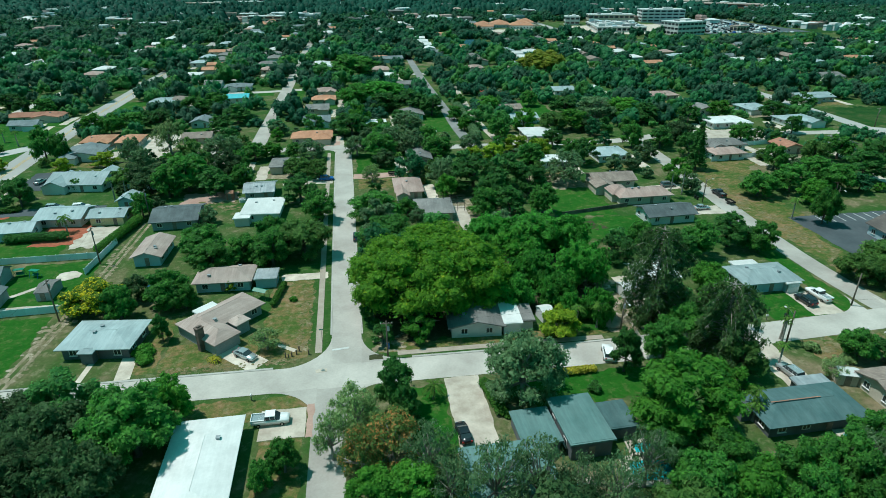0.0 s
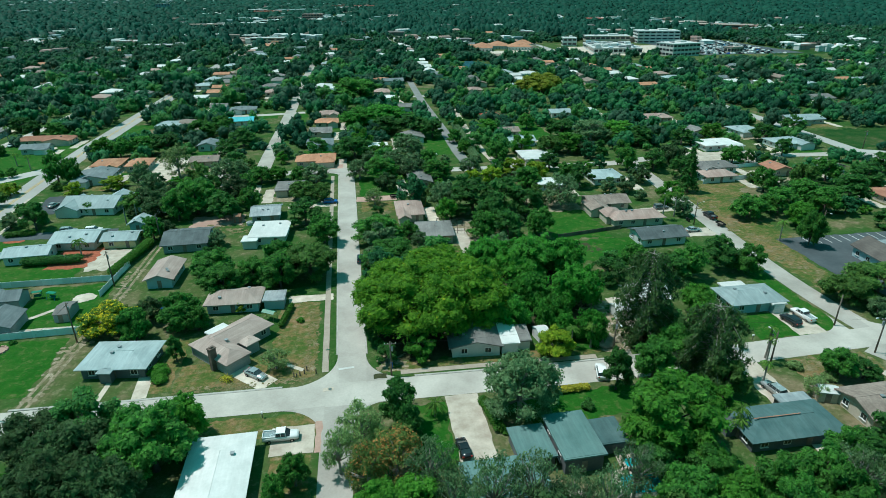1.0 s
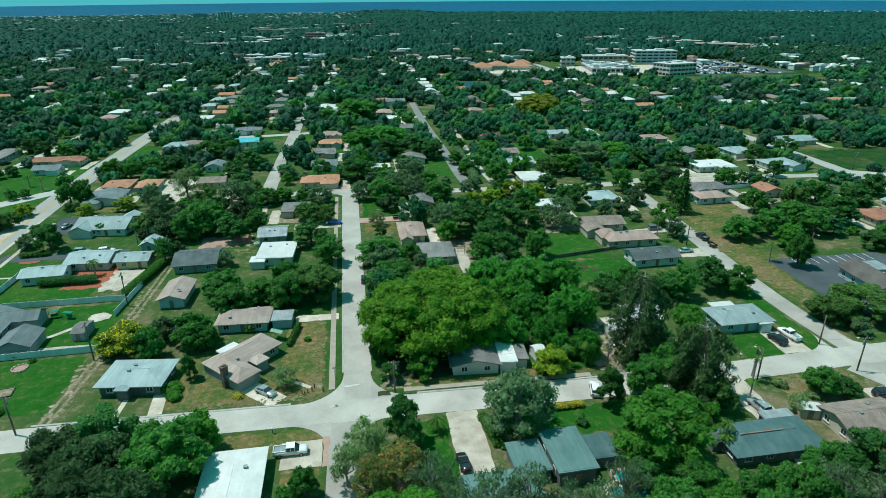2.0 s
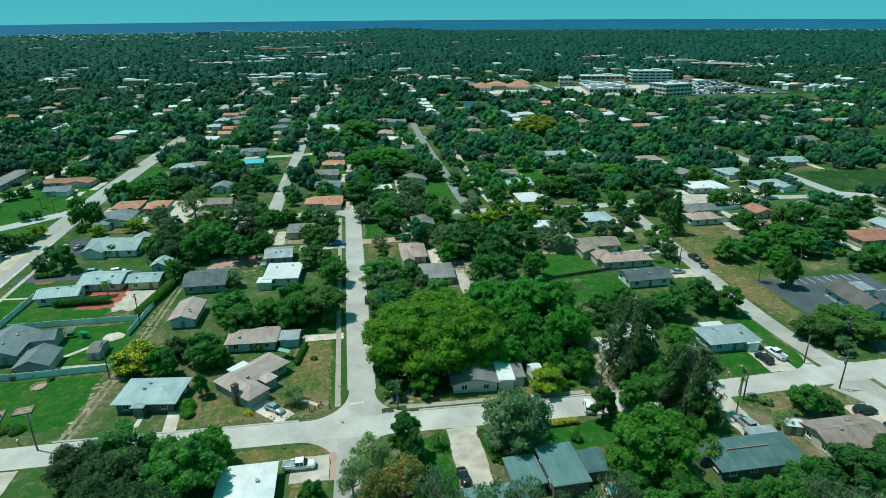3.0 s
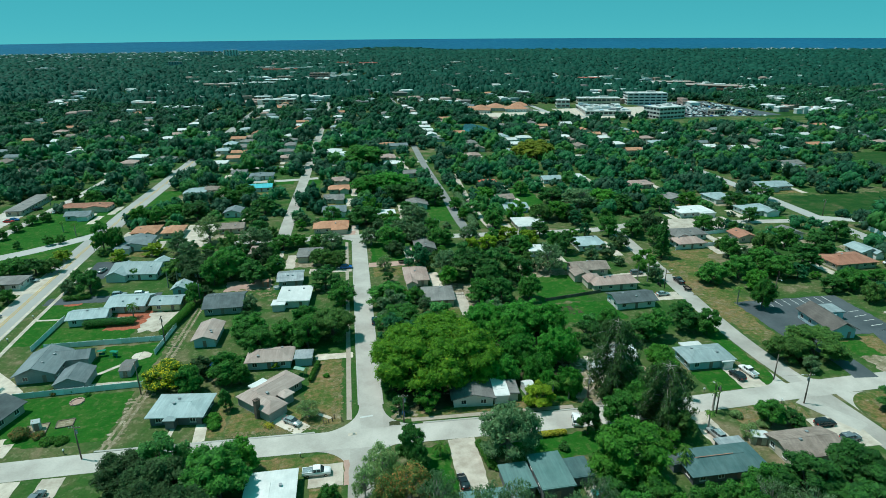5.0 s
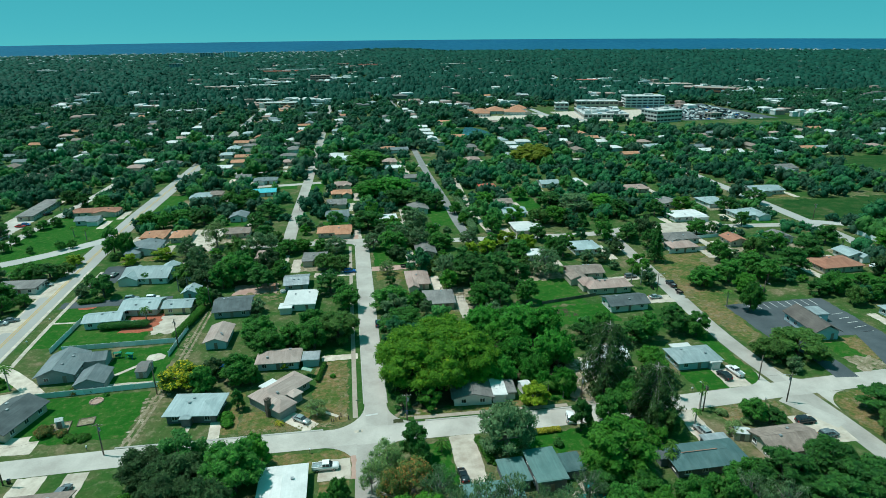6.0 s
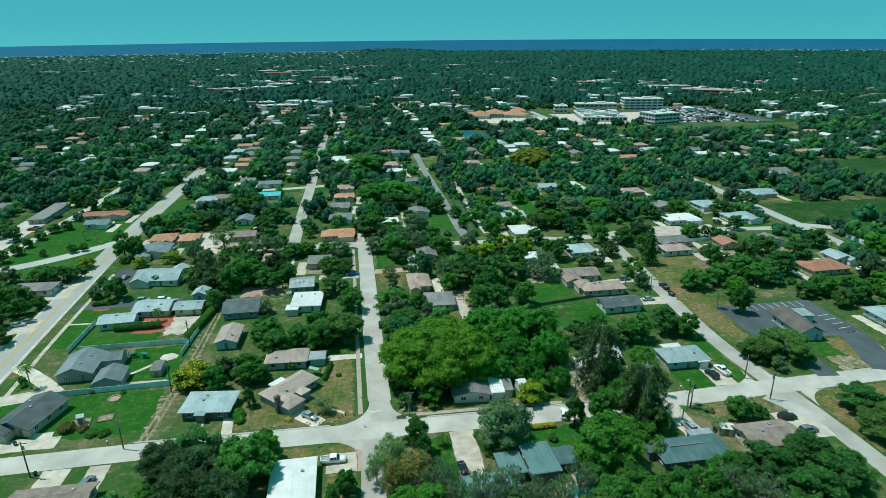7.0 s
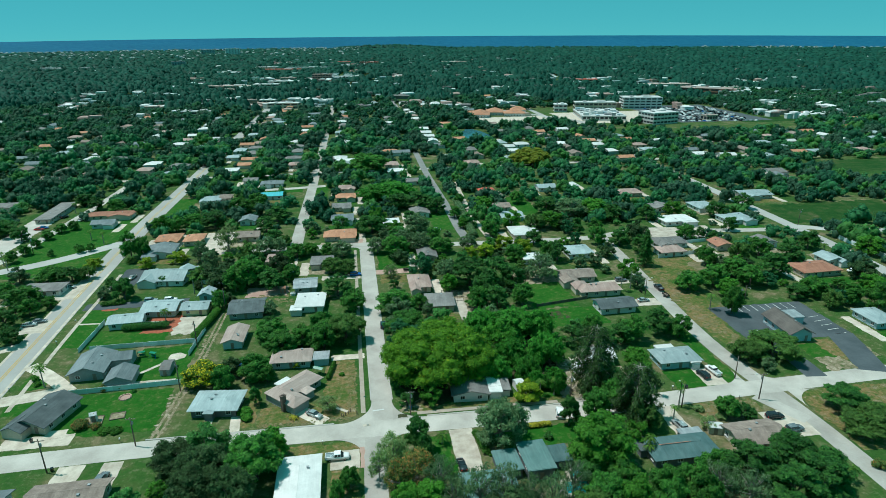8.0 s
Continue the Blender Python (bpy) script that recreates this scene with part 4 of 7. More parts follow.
house(-45.6, 73.7, 12.8, 12.8, 1.0, "gable_x", "slate", "grey", "dark slate gabled house", rise=1.7)
house(-23.0, 75.3, 11.0, 13.0, -3.0, "flat", "white", "white", "flat white roofed house under trees", rise=0.0, wings=((-4.5, -6.5, 4.5, 4.5, "flat", 0, "white", 2.6),))
METAL_HOUSE = house(-25.9, 92.0, 9.5, 10.5, 0.8, "gable_x", "metal", "grey", "weathered metal roofed house", rise=1.3)
house(-64.3, 77.1, 10.2, 8.0, -3.0, "gable_x", "sky", "yellow", "pale yellow house with a pale blue grey gabled roof", rise=1.2)
house(-63.0, 88.8, 6.0, 7.0, -3.0, "gable_y", "sky", "sky", "small pale blue gabled annexe", rise=1.4)
house(-76.6, 79.0, 13.0, 10.5, -5.0, "gable_x", "sky", "white", "white house with a pale blue grey gabled roof", rise=1.5)
house(-86.0, 70.0, 12.0, 8.2, 3.0, "gable_x", "sky", "white", "white wing with a pale blue grey gabled roof", rise=1.2)
house(-83.2, 110.0, 18.0, 14.0, -6.0, "gable_x", "sky", "white", "broad pale gabled house with a screened pool", rise=2.2, wings=((-5.5, -2.5, 7.5, 12.5, "gable_y", 1.7, "sky", 2.72), (5.5, 3.0, 7.0, 12.0, "gable_y", 1.6, "sky", 2.7)))
house(-86.0, 39.4, 10.6, 13.5, 2.5, "gable_y", "blue", "grey", "grey house with crossing blue grey gables", rise=2.2, wings=((10.6, -8.6, 8.0, 8.5, "gable_y", 1.7, "blue", 2.7), (5.0, 3.2, 12.0, 6.0, "gable_x", 1.5, "blue", 2.7)))
house(-88.6, 15.4, 11.0, 14.2, -17.0, "gable_y", "slate", "cream", "dark slate gabled house beside a wide drive", rise=1.9, wings=((-2.2, -6.6, 6.4, 6.0, "gable_y", 1.4, "slate", 2.6),))
house(-69.5, -19.0, 16.5, 9.0, 0.7, "gable_x", "brown", "cream", "brown shingled bungalow beside the cross street", rise=1.3)
house(-86.0, -19.5, 9.0, 9.0, 0.0, "gable_x", "blue", "white", "blue grey roofed house with a pale fence", rise=1.3)
house(-20.2, -23.0, 10.0, 18.8, 0.5, "hip", "white", "sky", "long house with a bright white metal roof", vents=1, rise=0.7, over=0.7)
house(-40.5, -37.0, 10.0, 9.0, 0.0, "gable_x", "blue", "grey", "blue grey roofed house hidden under oaks", rise=1.4)
house(24.6, 9.0, 11.0, 9.3, -4.0, "gable_y", "grey", "white", "white clapboard house with a weathered grey gabled roof", rise=1.3, door="", wings=((6.9, 0.3, 4.0, 8.2, "flat", 0, "white", 2.7), (10.0, 0.6, 3.0, 6.4, "flat", 0, "grey", 2.4)))
house(34.2, -22.8, 6.9, 10.4, 2.0, "flat", "green", "dusk", "grey green roofed house with stepped wings", h=3.4, rise=0.0, over=0.4, vents=0, wings=((-6.7, 0.4, 6.0, 7.6, "flat", 0, "green", 2.6), (6.1, 0.6, 5.0, 6.0, "flat", 0, "teal", 2.5)))
house(21.6, -29.8, 12.4, 9.6, 1.0, "gable_x", "green", "grey", "low grey green roofed wing under mossy oaks", rise=0.5, over=0.5, h=2.5)
TEAL = house(69.9, -24.2, 17.2, 8.4, 0.5, "hip", "teal", "dusk", "dark teal roofed bungalow beside a silver car", h=2.5, rise=0.95, over=0.6, vents=0, wings=((5.4, 5.0, 6.0, 3.0, "flat", 0, "metal", 2.3), (-7.6, 2.4, 5.4, 5.0, "flat", 0, "slate", 2.42)))
part("ridge_strip", Geo().box(-1.6, 0.0, 3.43, 8.4, 0.16, 0.04).mesh("ridge_strip", ROOFS["rust"]), TEAL, "faded red ridge strip")
house(90.6, -22.4, 13.8, 9.2, 1.0, "gable_x", "brown", "cream", "brown shingled gabled house beside two parked cars", rise=1.4)
house(90.3, 16.0, 13.8, 9.0, 0.1, "hip", "sky", "sky", "pale blue house with a pale grey hipped roof", rise=1.2, wings=((4.2, -3.6, 3.6, 3.0, "flat", 0, "white", 2.5), (-0.8, 5.4, 6.0, 2.6, "flat", 0, "white", 2.6)), garage=(4.2, -5.02, 0))
house(83.8, 84.0, 14.5, 9.5, 0.0, "gable_x", "brown", "cream", "long brown shingled bungalow", rise=1.5, wings=((-5.0, -5.0, 7.0, 9.0, "gable_y", 1.3, "brown", 2.7),))
house(87.2, 69.0, 17.0, 8.2, 0.0, "hip", "pink", "cream", "long dusty pink roofed bungalow", rise=1.4, wings=((-6.2, 3.2, 6.5, 8.0, "hip", 1.4, "pink", 2.7),))
house(87.5, 54.5, 14.7, 9.2, 2.0, "gable_x", "slate", "white", "white house with a dark slate gabled roof", rise=1.5)
house(137.8, 28.6, 9.0, 16.0, -3.0, "gable_y", "slatewarm", "sky", "long pale blue chapel with a grey gabled roof", rise=2.4, h=3.2, wings=((6.9, 7.2, 5.2, 6.2, "flat", 0, "metal", 2.9),))
small_house(67.7, 20.9, 9.0, 8, "gable", "white", "white")
small_house(-172.7, 221.2, 9.0, 36, "flat", "grey", "cream")
small_house(-140.2, 209.9, 26.0, 9, "hip", "rust", "cream")
small_house(-137.2, 193.3, 12.2, 8, "gable", "blue", "white")
small_house(-206.4, 239.1, 13.5, 10, "gable", "grey", "cream")
small_house(-128.0, 104.3, 15.8, 9, "flat", "grey", "white")
small_house(-90.8, 234.3, 12.5, 12, "hip", "sky", "white")
small_house(-83.7, 237.1, 9.1, 10, "hip", "brown", "cream")
small_house(-94.5, 317.5, 12.6, 10, "flat", "white", "white")
small_house(-74.4, 281.0, 10.1, 10, "gable", "grey", "white")
small_house(-59.2, 270.0, 15.3, 10, "hip", "blue", "white")
small_house(-56.9, 237.9, 16.2, 10, "gable", "turq", "white")
small_house(-95.8, 160.7, 11.8, 12, "hip", "orange", "cream")
small_house(-83.4, 158.6, 9.5, 12, "hip", "orange", "cream")
small_house(-94.9, 143.3, 13.7, 14, "gable", "blue", "white")
small_house(-58.1, 159.6, 11.9, 10, "gable", "brown", "cream")
small_house(-40.4, 122.9, 9.0, 10, "flat", "pink", "white")
small_house(-62.1, 186.6, 9.0, 10, "gable", "blue", "white")
small_house(-13.0, 153.8, 16.4, 12, "hip", "orange", "cream")
small_house(-12.1, 181.2, 12.3, 12, "gable", "blue", "white")
small_house(-10.5, 227.0, 12.5, 11, "hip", "orange", "cream")
small_house(-9.8, 248.6, 11.0, 11, "hip", "pink", "cream")
small_house(-12.7, 205.3, 11.2, 10, "gable", "grey", "cream")
small_house(25.0, 293.9, 12.3, 12, "flat", "white", "white")
small_house(23.4, 318.5, 11.3, 12, "hip", "pink", "cream")
small_house(26.0, 370.0, 13.4, 12, "hip", "orange", "cream")
small_house(-10.8, 335.7, 15.1, 13, "flat", "white", "white")
small_house(-10.0, 387.4, 12.8, 12, "gable", "blue", "white")
small_house(-11.1, 454.7, 12.1, 12, "hip", "blue", "white")
small_house(13.4, 169.5, 9.0, 10, "flat", "white", "white")
small_house(30.3, 186.0, 11.4, 12, "gable", "grey", "white")
small_house(26.1, 119.0, 9.0, 14, "gable", "grey", "cream")
small_house(19.1, 86.9, 9.0, 14, "hip", "pink", "cream")
small_house(24.6, 67.8, 11.0, 12, "hip", "grey", "cream")
small_house(77.4, 189.6, 11.0, 11, "gable", "brown", "cream")
small_house(78.6, 170.9, 12.9, 12, "gable", "sky", "sky")
small_house(77.9, 143.7, 14.2, 12, "flat", "white", "cream")
small_house(77.1, 225.7, 10.7, 11, "hip", "red", "white")
small_house(117.0, 229.2, 12.4, 11, "gable", "sky", "white")
small_house(134.0, 230.8, 9.5, 11, "flat", "white", "white")
small_house(85.3, 313.7, 11.3, 11, "hip", "pink", "cream")
small_house(119.8, 325.4, 11.7, 11, "hip", "sky", "white")
small_house(71.3, 106.2, 9.0, 8, "flat", "white", "white")
small_house(94.6, 111.3, 12.4, 12, "hip", "sky", "white")
small_house(-20.5, 117.4, 10.0, 9, "flat", "grey", "cream")
small_house(163.1, 207.6, 16.1, 12, "hip", "pink", "cream")
small_house(166.8, 172.9, 10.9, 11, "gable", "grey", "white")
small_house(163.0, 148.9, 17.9, 12, "flat", "white", "white")
small_house(191.4, 172.2, 12.9, 12, "hip", "sky", "white")
small_house(195.6, 146.4, 16.2, 13, "hip", "sky", "white")
small_house(235.8, 190.6, 20.5, 14, "gable", "sky", "cream")
small_house(186.5, 109.3, 9.0, 10, "gable", "grey", "white")
small_house(163.9, 109.0, 9.0, 10, "gable", "rust", "cream")
small_house(141.4, 116.2, 16.5, 10, "hip", "grey", "white")
small_house(136.3, 105.0, 12.8, 9, "hip", "pink", "white")
small_house(184.9, 74.8, 18.4, 12, "hip", "rust", "cream")
small_house(199.9, 83.9, 9.0, 10, "gable", "sky", "white")
small_house(172.9, 30.1, 9.7, 12, "hip", "sky", "sky")
small_house(290.4, 245.9, 13.5, 12, "gable", "grey", "white")
small_house(285.5, 232.1, 9.0, 10, "gable", "blue", "white")
small_house(377.0, 307.1, 18.3, 12, "flat", "sky", "white")
small_house(275.1, 313.5, 16.3, 12, "hip", "white", "white")
small_house(320.9, 300.1, 15.2, 12, "hip", "sky", "white")
small_house(292.3, 305.4, 13.5, 12, "gable", "white", "white")

# ---- trees ----


def ico(level):
    bm = bmesh.new()
    bmesh.ops.create_icosphere(bm, subdivisions=level, radius=1.0)
    v = np.array([q.co[:] for q in bm.verts])
    f = np.array([[q.index for q in t.verts] for t in bm.faces])
    bm.free()
    return v, f


ICO1 = ico(1)
OCTA = (np.array([(1, 0, 0), (0, 1, 0), (-1, 0, 0), (0, -1, 0), (0, 0, 1), (0, 0, -1)], float), np.array([(0, 1, 4), (1, 2, 4), (2, 3, 4), (3, 0, 4), (1, 0, 5), (2, 1, 5), (3, 2, 5), (0, 3, 5)]))


def lobes_for(rnd, n, r, z0, z1, spread=0.68, size=(0.3, 0.44), droop=0.0):
    """Centres and radii of the clumps that make up a crown: a full dome that hangs low at its rim."""
    out, zc = [], z0 + 0.36 * (z1 - z0)
    for k in range(n):
        a, s = k * 2.399 + rnd.uniform(-0.35, 0.35), -0.5 + 1.5 * (k + 0.5) / n
        q = r * rnd.uniform(*size)
        d = spread * r * math.sqrt(max(0.0, 1 - max(s, 0.0) ** 2)) * (1 + min(s, 0) * 0.3) * rnd.uniform(0.82, 1.12)
        z = zc + (z1 - zc - 0.72 * q) * s if s > 0 else zc + (zc - z0 - 0.3 * q) * s * 1.6
        out.append((d * math.cos(a), d * math.sin(a), max(z0 + 0.4 * q, z - droop * d + rnd.uniform(-0.08, 0.08) * (z1 - z0)), q))
    return out


def clustered(rnd, lobes, each=4, size=(0.4, 0.58)):
    """Smaller clumps budding from the upper and outer side of every large one, so that a crown has folds and gaps."""
    out = []
    for x, y, z, q in lobes:
        out.append((x, y, z, q * 0.86))
        away, turn = math.atan2(y, x), rnd.uniform(0, 6.28)
        for k in range(each):
            a = away + rnd.gauss(0, 0.9) if k % 2 else turn + k * 2.399
            up, s = rnd.uniform(-0.1, 0.95), q * rnd.uniform(*size)
            flat_ = math.sqrt(max(0.0, 1 - up * up))
            d = q * rnd.uniform(0.72, 1.0)
            out.append((x + d * flat_ * math.cos(a), y + d * flat_ * math.sin(a), max(0.25 * s, z + 0.75 * d * up), s))
    return out


def plumes(rnd, n, r, h):
    """Arching culms that lean out from one clump, feathered towards their tips."""
    out = []
    for k in range(n):
        a, far_out, top = k * 2.399 + rnd.uniform(-0.3, 0.3), r * (0.15 + 0.8 * math.sqrt((k + 0.5) / n)), h * rnd.uniform(0.72, 1.0)
        for j in range(7):
            s = 0.3 + 0.7 * j / 6
            d = far_out * s ** 1.6
            z = top * (1.55 * s - 0.62 * s * s) * (1 - 0.3 * (far_out / r) * s)
            out.append((d * math.cos(a), d * math.sin(a), max(0.5, z), r * (0.15 - 0.1 * s)))
    return out


def leaf_cloud(nrng, lobes, count, card, flat=0.75, shell=(0.78, 1.08), hang=0.0):
    """Small pointed leaf sprays over the clumps, three corners each."""
    w = np.array([q ** 2 for *_, q in lobes])
    pick = nrng.choice(len(lobes), count, p=w / w.sum())
    c = np.array([q[:3] for q in lobes])[pick]
    rad = np.array([q[3] for q in lobes])[pick]
    d = nrng.normal(size=(count, 3))
    d[:, 2] = np.abs(d[:, 2]) * nrng.choice([1, 1, 1, -0.7], count)
    d /= np.linalg.norm(d, axis=1)[:, None]
    p = c + d * (rad * nrng.uniform(*shell, count))[:, None] * np.array([1, 1, flat])
    nrm = d + nrng.normal(scale=0.5, size=(count, 3)) + np.array([0, 0, 0.8])
    nrm /= np.linalg.norm(nrm, axis=1)[:, None]
    u = np.cross(nrm, nrng.normal(size=(count, 3)))
    u /= np.linalg.norm(u, axis=1)[:, None]
    v = np.cross(nrm, u)
    v[:, 2] -= hang
    s = (card * nrng.uniform(0.55, 1.35, count))[:, None]
    tri = np.stack([p - u * s * 0.5 - v * s * 0.3, p + u * s * 0.5 - v * s * 0.3, p + v * s * 0.75 - nrm * s * 0.12], 1)
    return tri.reshape(-1, 3)


def cores(nrng, lobes, shrink=0.8, flat=0.75, base=ICO1):
    v, f = base
    vs, fs = [], []
    for n, (x, y, z, q) in enumerate(lobes):
        k = 1 + nrng.uniform(-0.22, 0.16, (len(v), 1))
        vs.append(v * k * q * shrink * np.array([1, 1, flat]) + (x, y, z))
        fs.append(f + n * len(v))
    return np.concatenate(vs), np.concatenate(fs)


def crown_mesh(name, seed, lobes, count, card, material, hang=0.0, shell=(0.78, 1.08), shrink=0.8, core=True, base=ICO1):
    nrng = np.random.default_rng(seed)
    q = leaf_cloud(nrng, lobes, count, card, 0.75, shell, hang)
    tri = np.arange(len(q)).reshape(-1, 3)
    split = len(tri)
    if core:
        cv, cf = cores(nrng, lobes, shrink, 0.75, base)
        tri = np.concatenate([tri, cf + len(q)])
        q = np.concatenate([q, cv])
    return big_mesh(name, q, tri.ravel(), 3, material, False, CORE[material.name], split)


def trunk_mesh(rnd, lobes, r, fork, girth, material, limbs=7):
    g = Geo()
    lean = (rnd.uniform(-0.06, 0.06) * fork, rnd.uniform(-0.06, 0.06) * fork)
    g.tube([(0, 0, -0.1), (0.02, 0, 0.4), (lean[0], lean[1], fork)], [girth * 1.5, girth * 1.1, girth * 0.85], 8)
    for x, y, z, q in rnd.sample(lobes, min(limbs, len(lobes))):
        mid = (lean[0] + (x - lean[0]) * 0.5 + rnd.uniform(-0.3, 0.3), lean[1] + (y - lean[1]) * 0.5 + rnd.uniform(-0.3, 0.3), fork + (z - fork) * 0.62)
        g.tube([(lean[0], lean[1], fork * 0.92), mid, (x, y, z + 0.3 * q)], [girth * 0.55, girth * 0.32, girth * 0.1], 5)
    return g.mesh("trunk", material, True)


# kind: crown radius, height, clumps, buds on each, sprays, spray size, bark, hang, shrink, words, category
KINDS = {
    "oak": (6.0, 10.0, 18, 4, 6000, 0.6, BARK, 0.2, 0.82, "broad green oak with a rounded uneven crown", "tree"),
    "dark": (5.0, 10.0, 16, 4, 5000, 0.56, BARK, 0.2, 0.84, "dense dark green tree with a tight crown", "tree"),
    "bright": (6.0, 11.0, 20, 5, 7000, 0.55, BARK, 0.1, 0.84, "bright green leafy tree with a full domed crown", "tree"),
    "moss": (5.5, 11.0, 20, 4, 6000, 0.46, PALEBARK, 0.7, 0.6, "live oak hung with grey moss", "tree"),
    "dusk": (6.0, 10.5, 20, 4, 6600, 0.5, PALEBARK, 0.5, 0.7, "dusky grey green live oak with a wide crown", "tree"),
    "bare": (5.5, 11.0, 22, 3, 3600, 0.36, PALEBARK, 0.9, 0.0, "half-bare live oak hung with pale moss", "tree"),
    "bamboo": (6.0, 11.0, 36, 0, 11000, 0.62, BARK, 0.9, 0.9, "fresh green clump of bamboo and palms", "tree"),
    "yellow": (3.5, 5.5, 12, 3, 3000, 0.46, BARK, 0.1, 0.84, "small yellowish green shrub tree", "tree"),
    "gold": (10.0, 12.0, 20, 4, 5200, 0.95, BARK, 0.1, 0.86, "wide golden yellow tree", "tree"),
    "flower": (5.0, 7.5, 14, 4, 5600, 0.48, BARK, 0.1, 0.84, "round tree covered in yellow blossom", "tree"),
    "rust": (5.0, 9.0, 20, 3, 5200, 0.4, PALEBARK, 0.2, 0.0, "thinning tree with rust brown leaves", "tree"),
    "wispy": (4.5, 9.0, 20, 3, 3600, 0.38, PALEBARK, 0.5, 0.0, "pale thin-leaved tree with open branches", "tree"),
    "olive": (6.0, 9.0, 18, 4, 6000, 0.58, BARK, 0.3, 0.82, "olive green spreading tree beside the road", "tree"),
    "giant": (15.5, 14.5, 100, 4, 52000, 0.56, BARK, 0.2, 0.8, "huge spreading yellow green tree over a house", "tree"),
}
MADE = {}


def prototypes(kind, lite=False):
    """Crowns and trunks of a kind; the lite ones, for trees farther back, have fewer and larger sprays."""
    key = (kind, lite)
    if key not in MADE:
        r, h, n, buds, count, card, bark, hang, shrink, *_ = KINDS[kind]
        if lite:
            count, card = int(count * 0.36), card * 1.48
        MADE[key] = []
        for k in range(1 if kind in ("giant", "gold", "flower") else 3):
            rnd = random.Random(100 * k + len(kind) * 7 + n)
            low = 0.04 if kind in ("bamboo", "yellow", "flower") else 0.1
            if kind == "bamboo":
                lobes = lobes_for(rnd, 16, 0.85 * r, 0.03 * h, 0.8 * h) + plumes(rnd, 30, r, h)
            elif kind == "giant":
                lobes = clustered(rnd, lobes_for(rnd, n, r, 1.6, h, 0.82, (0.13, 0.23)), buds)
            else:
                lobes = clustered(rnd, lobes_for(rnd, n, 0.93 * r, low * h, 0.97 * h, 0.7, (0.24, 0.44)), buds)
            crown = crown_mesh("crown", 50 + k + n, lobes, count, card, LEAF["moss" if kind == "bare" else kind], hang, (0.62, 1.3) if kind == "giant" else (0.74, 1.2) if shrink else (0.2, 1.15), shrink, shrink > 0, OCTA if lite else ICO1)
            MADE[key].append((crown, trunk_mesh(rnd, lobes, r, 0.32 * h, 0.055 * r + 0.05, bark, {"giant": 14, "moss": 16, "bare": 30, "wispy": 18, "rust": 12}.get(kind, 7))))
    return MADE[key]


def tree(kind, x, y, r, h):
    if kind in ("pine", "cone"):
        return conifer(kind, x, y, r, h)
    rnd = random.Random(int(x * 17 + y * 31))
    protos = prototypes(kind, y > 60 and kind in ("oak", "dark", "bright", "moss", "dusk", "olive", "yellow"))
    crown, trunk = protos[rnd.randrange(len(protos))]
    m = pose(x, y, 0, 0, 0, rnd.uniform(0, 360)) @ Matrix.Diagonal((r / KINDS[kind][0], r / KINDS[kind][0] * rnd.uniform(0.92, 1.06), h / KINDS[kind][1], 1))
    ob = thing("tree", KINDS[kind][9], KINDS[kind][10], m, f"{kind} trees")
    part("trunk", trunk, ob)
    part("crown", crown, ob)
    TAKEN.append((x, y, r))
    return ob


def conifer(kind, x, y, r, h):
    rnd = random.Random(int(x * 11 + y))
    nrng = np.random.default_rng(int(abs(x * 3 + y)))
    g = Geo().tube([(0, 0, -0.1), (0, 0, h * 0.5), (0.1, 0, h)], [0.32, 0.2, 0.04], 7)
    lobes = []
    tiers = 22 if kind == "cone" else 26
    for k in range(tiers):
        z = h * (0.1 + 0.88 * k / tiers)
        shape = (1 - k / tiers) ** 0.8 if kind == "cone" else (0.55 + 0.5 * math.sin(math.pi * min(1, 0.1 + 0.75 * k / tiers))) * (1.0 if k < tiers * 0.8 else 1.0 - 2.6 * (k / tiers - 0.8)) * rnd.uniform(0.6, 1.1)
        for j in range(5):
            a = k * 1.3 + j * 1.257 + rnd.uniform(-0.3, 0.3)
            q = r * shape * rnd.uniform(0.7, 1.1)
            drop = -0.12 * q if kind == "cone" else -0.38 * q
            tip = (q * math.cos(a), q * math.sin(a), z + drop)
            g.tube([(0, 0, z), (tip[0] * 0.5, tip[1] * 0.5, z + 0.05), tip], [0.1, 0.07, 0.03], 4)
            for s in (0.45, 0.75, 1.0):
                lobes.append((tip[0] * s, tip[1] * s, z + drop * s * s, 0.6 + 0.3 * q / max(r, 1)))
    crown = crown_mesh("crown", int(h), lobes, 11000 if kind == "pine" else 5200, 0.5, LEAF["pine" if kind == "pine" else "dark"], 1.0 if kind == "pine" else 0.2, (0.2, 1.3), 0.5, kind == "cone")
    ob = thing("tree", "tall ragged conifer with drooping branches" if kind == "pine" else "tall narrow dark conifer", "tree", pose(x, y, 0), "conifers")
    part("trunk", g.mesh("trunk", PALEBARK if kind == "pine" else BARK, True), ob)
    part("crown", crown, ob)
    TAKEN.append((x, y, 2.0))
    return ob


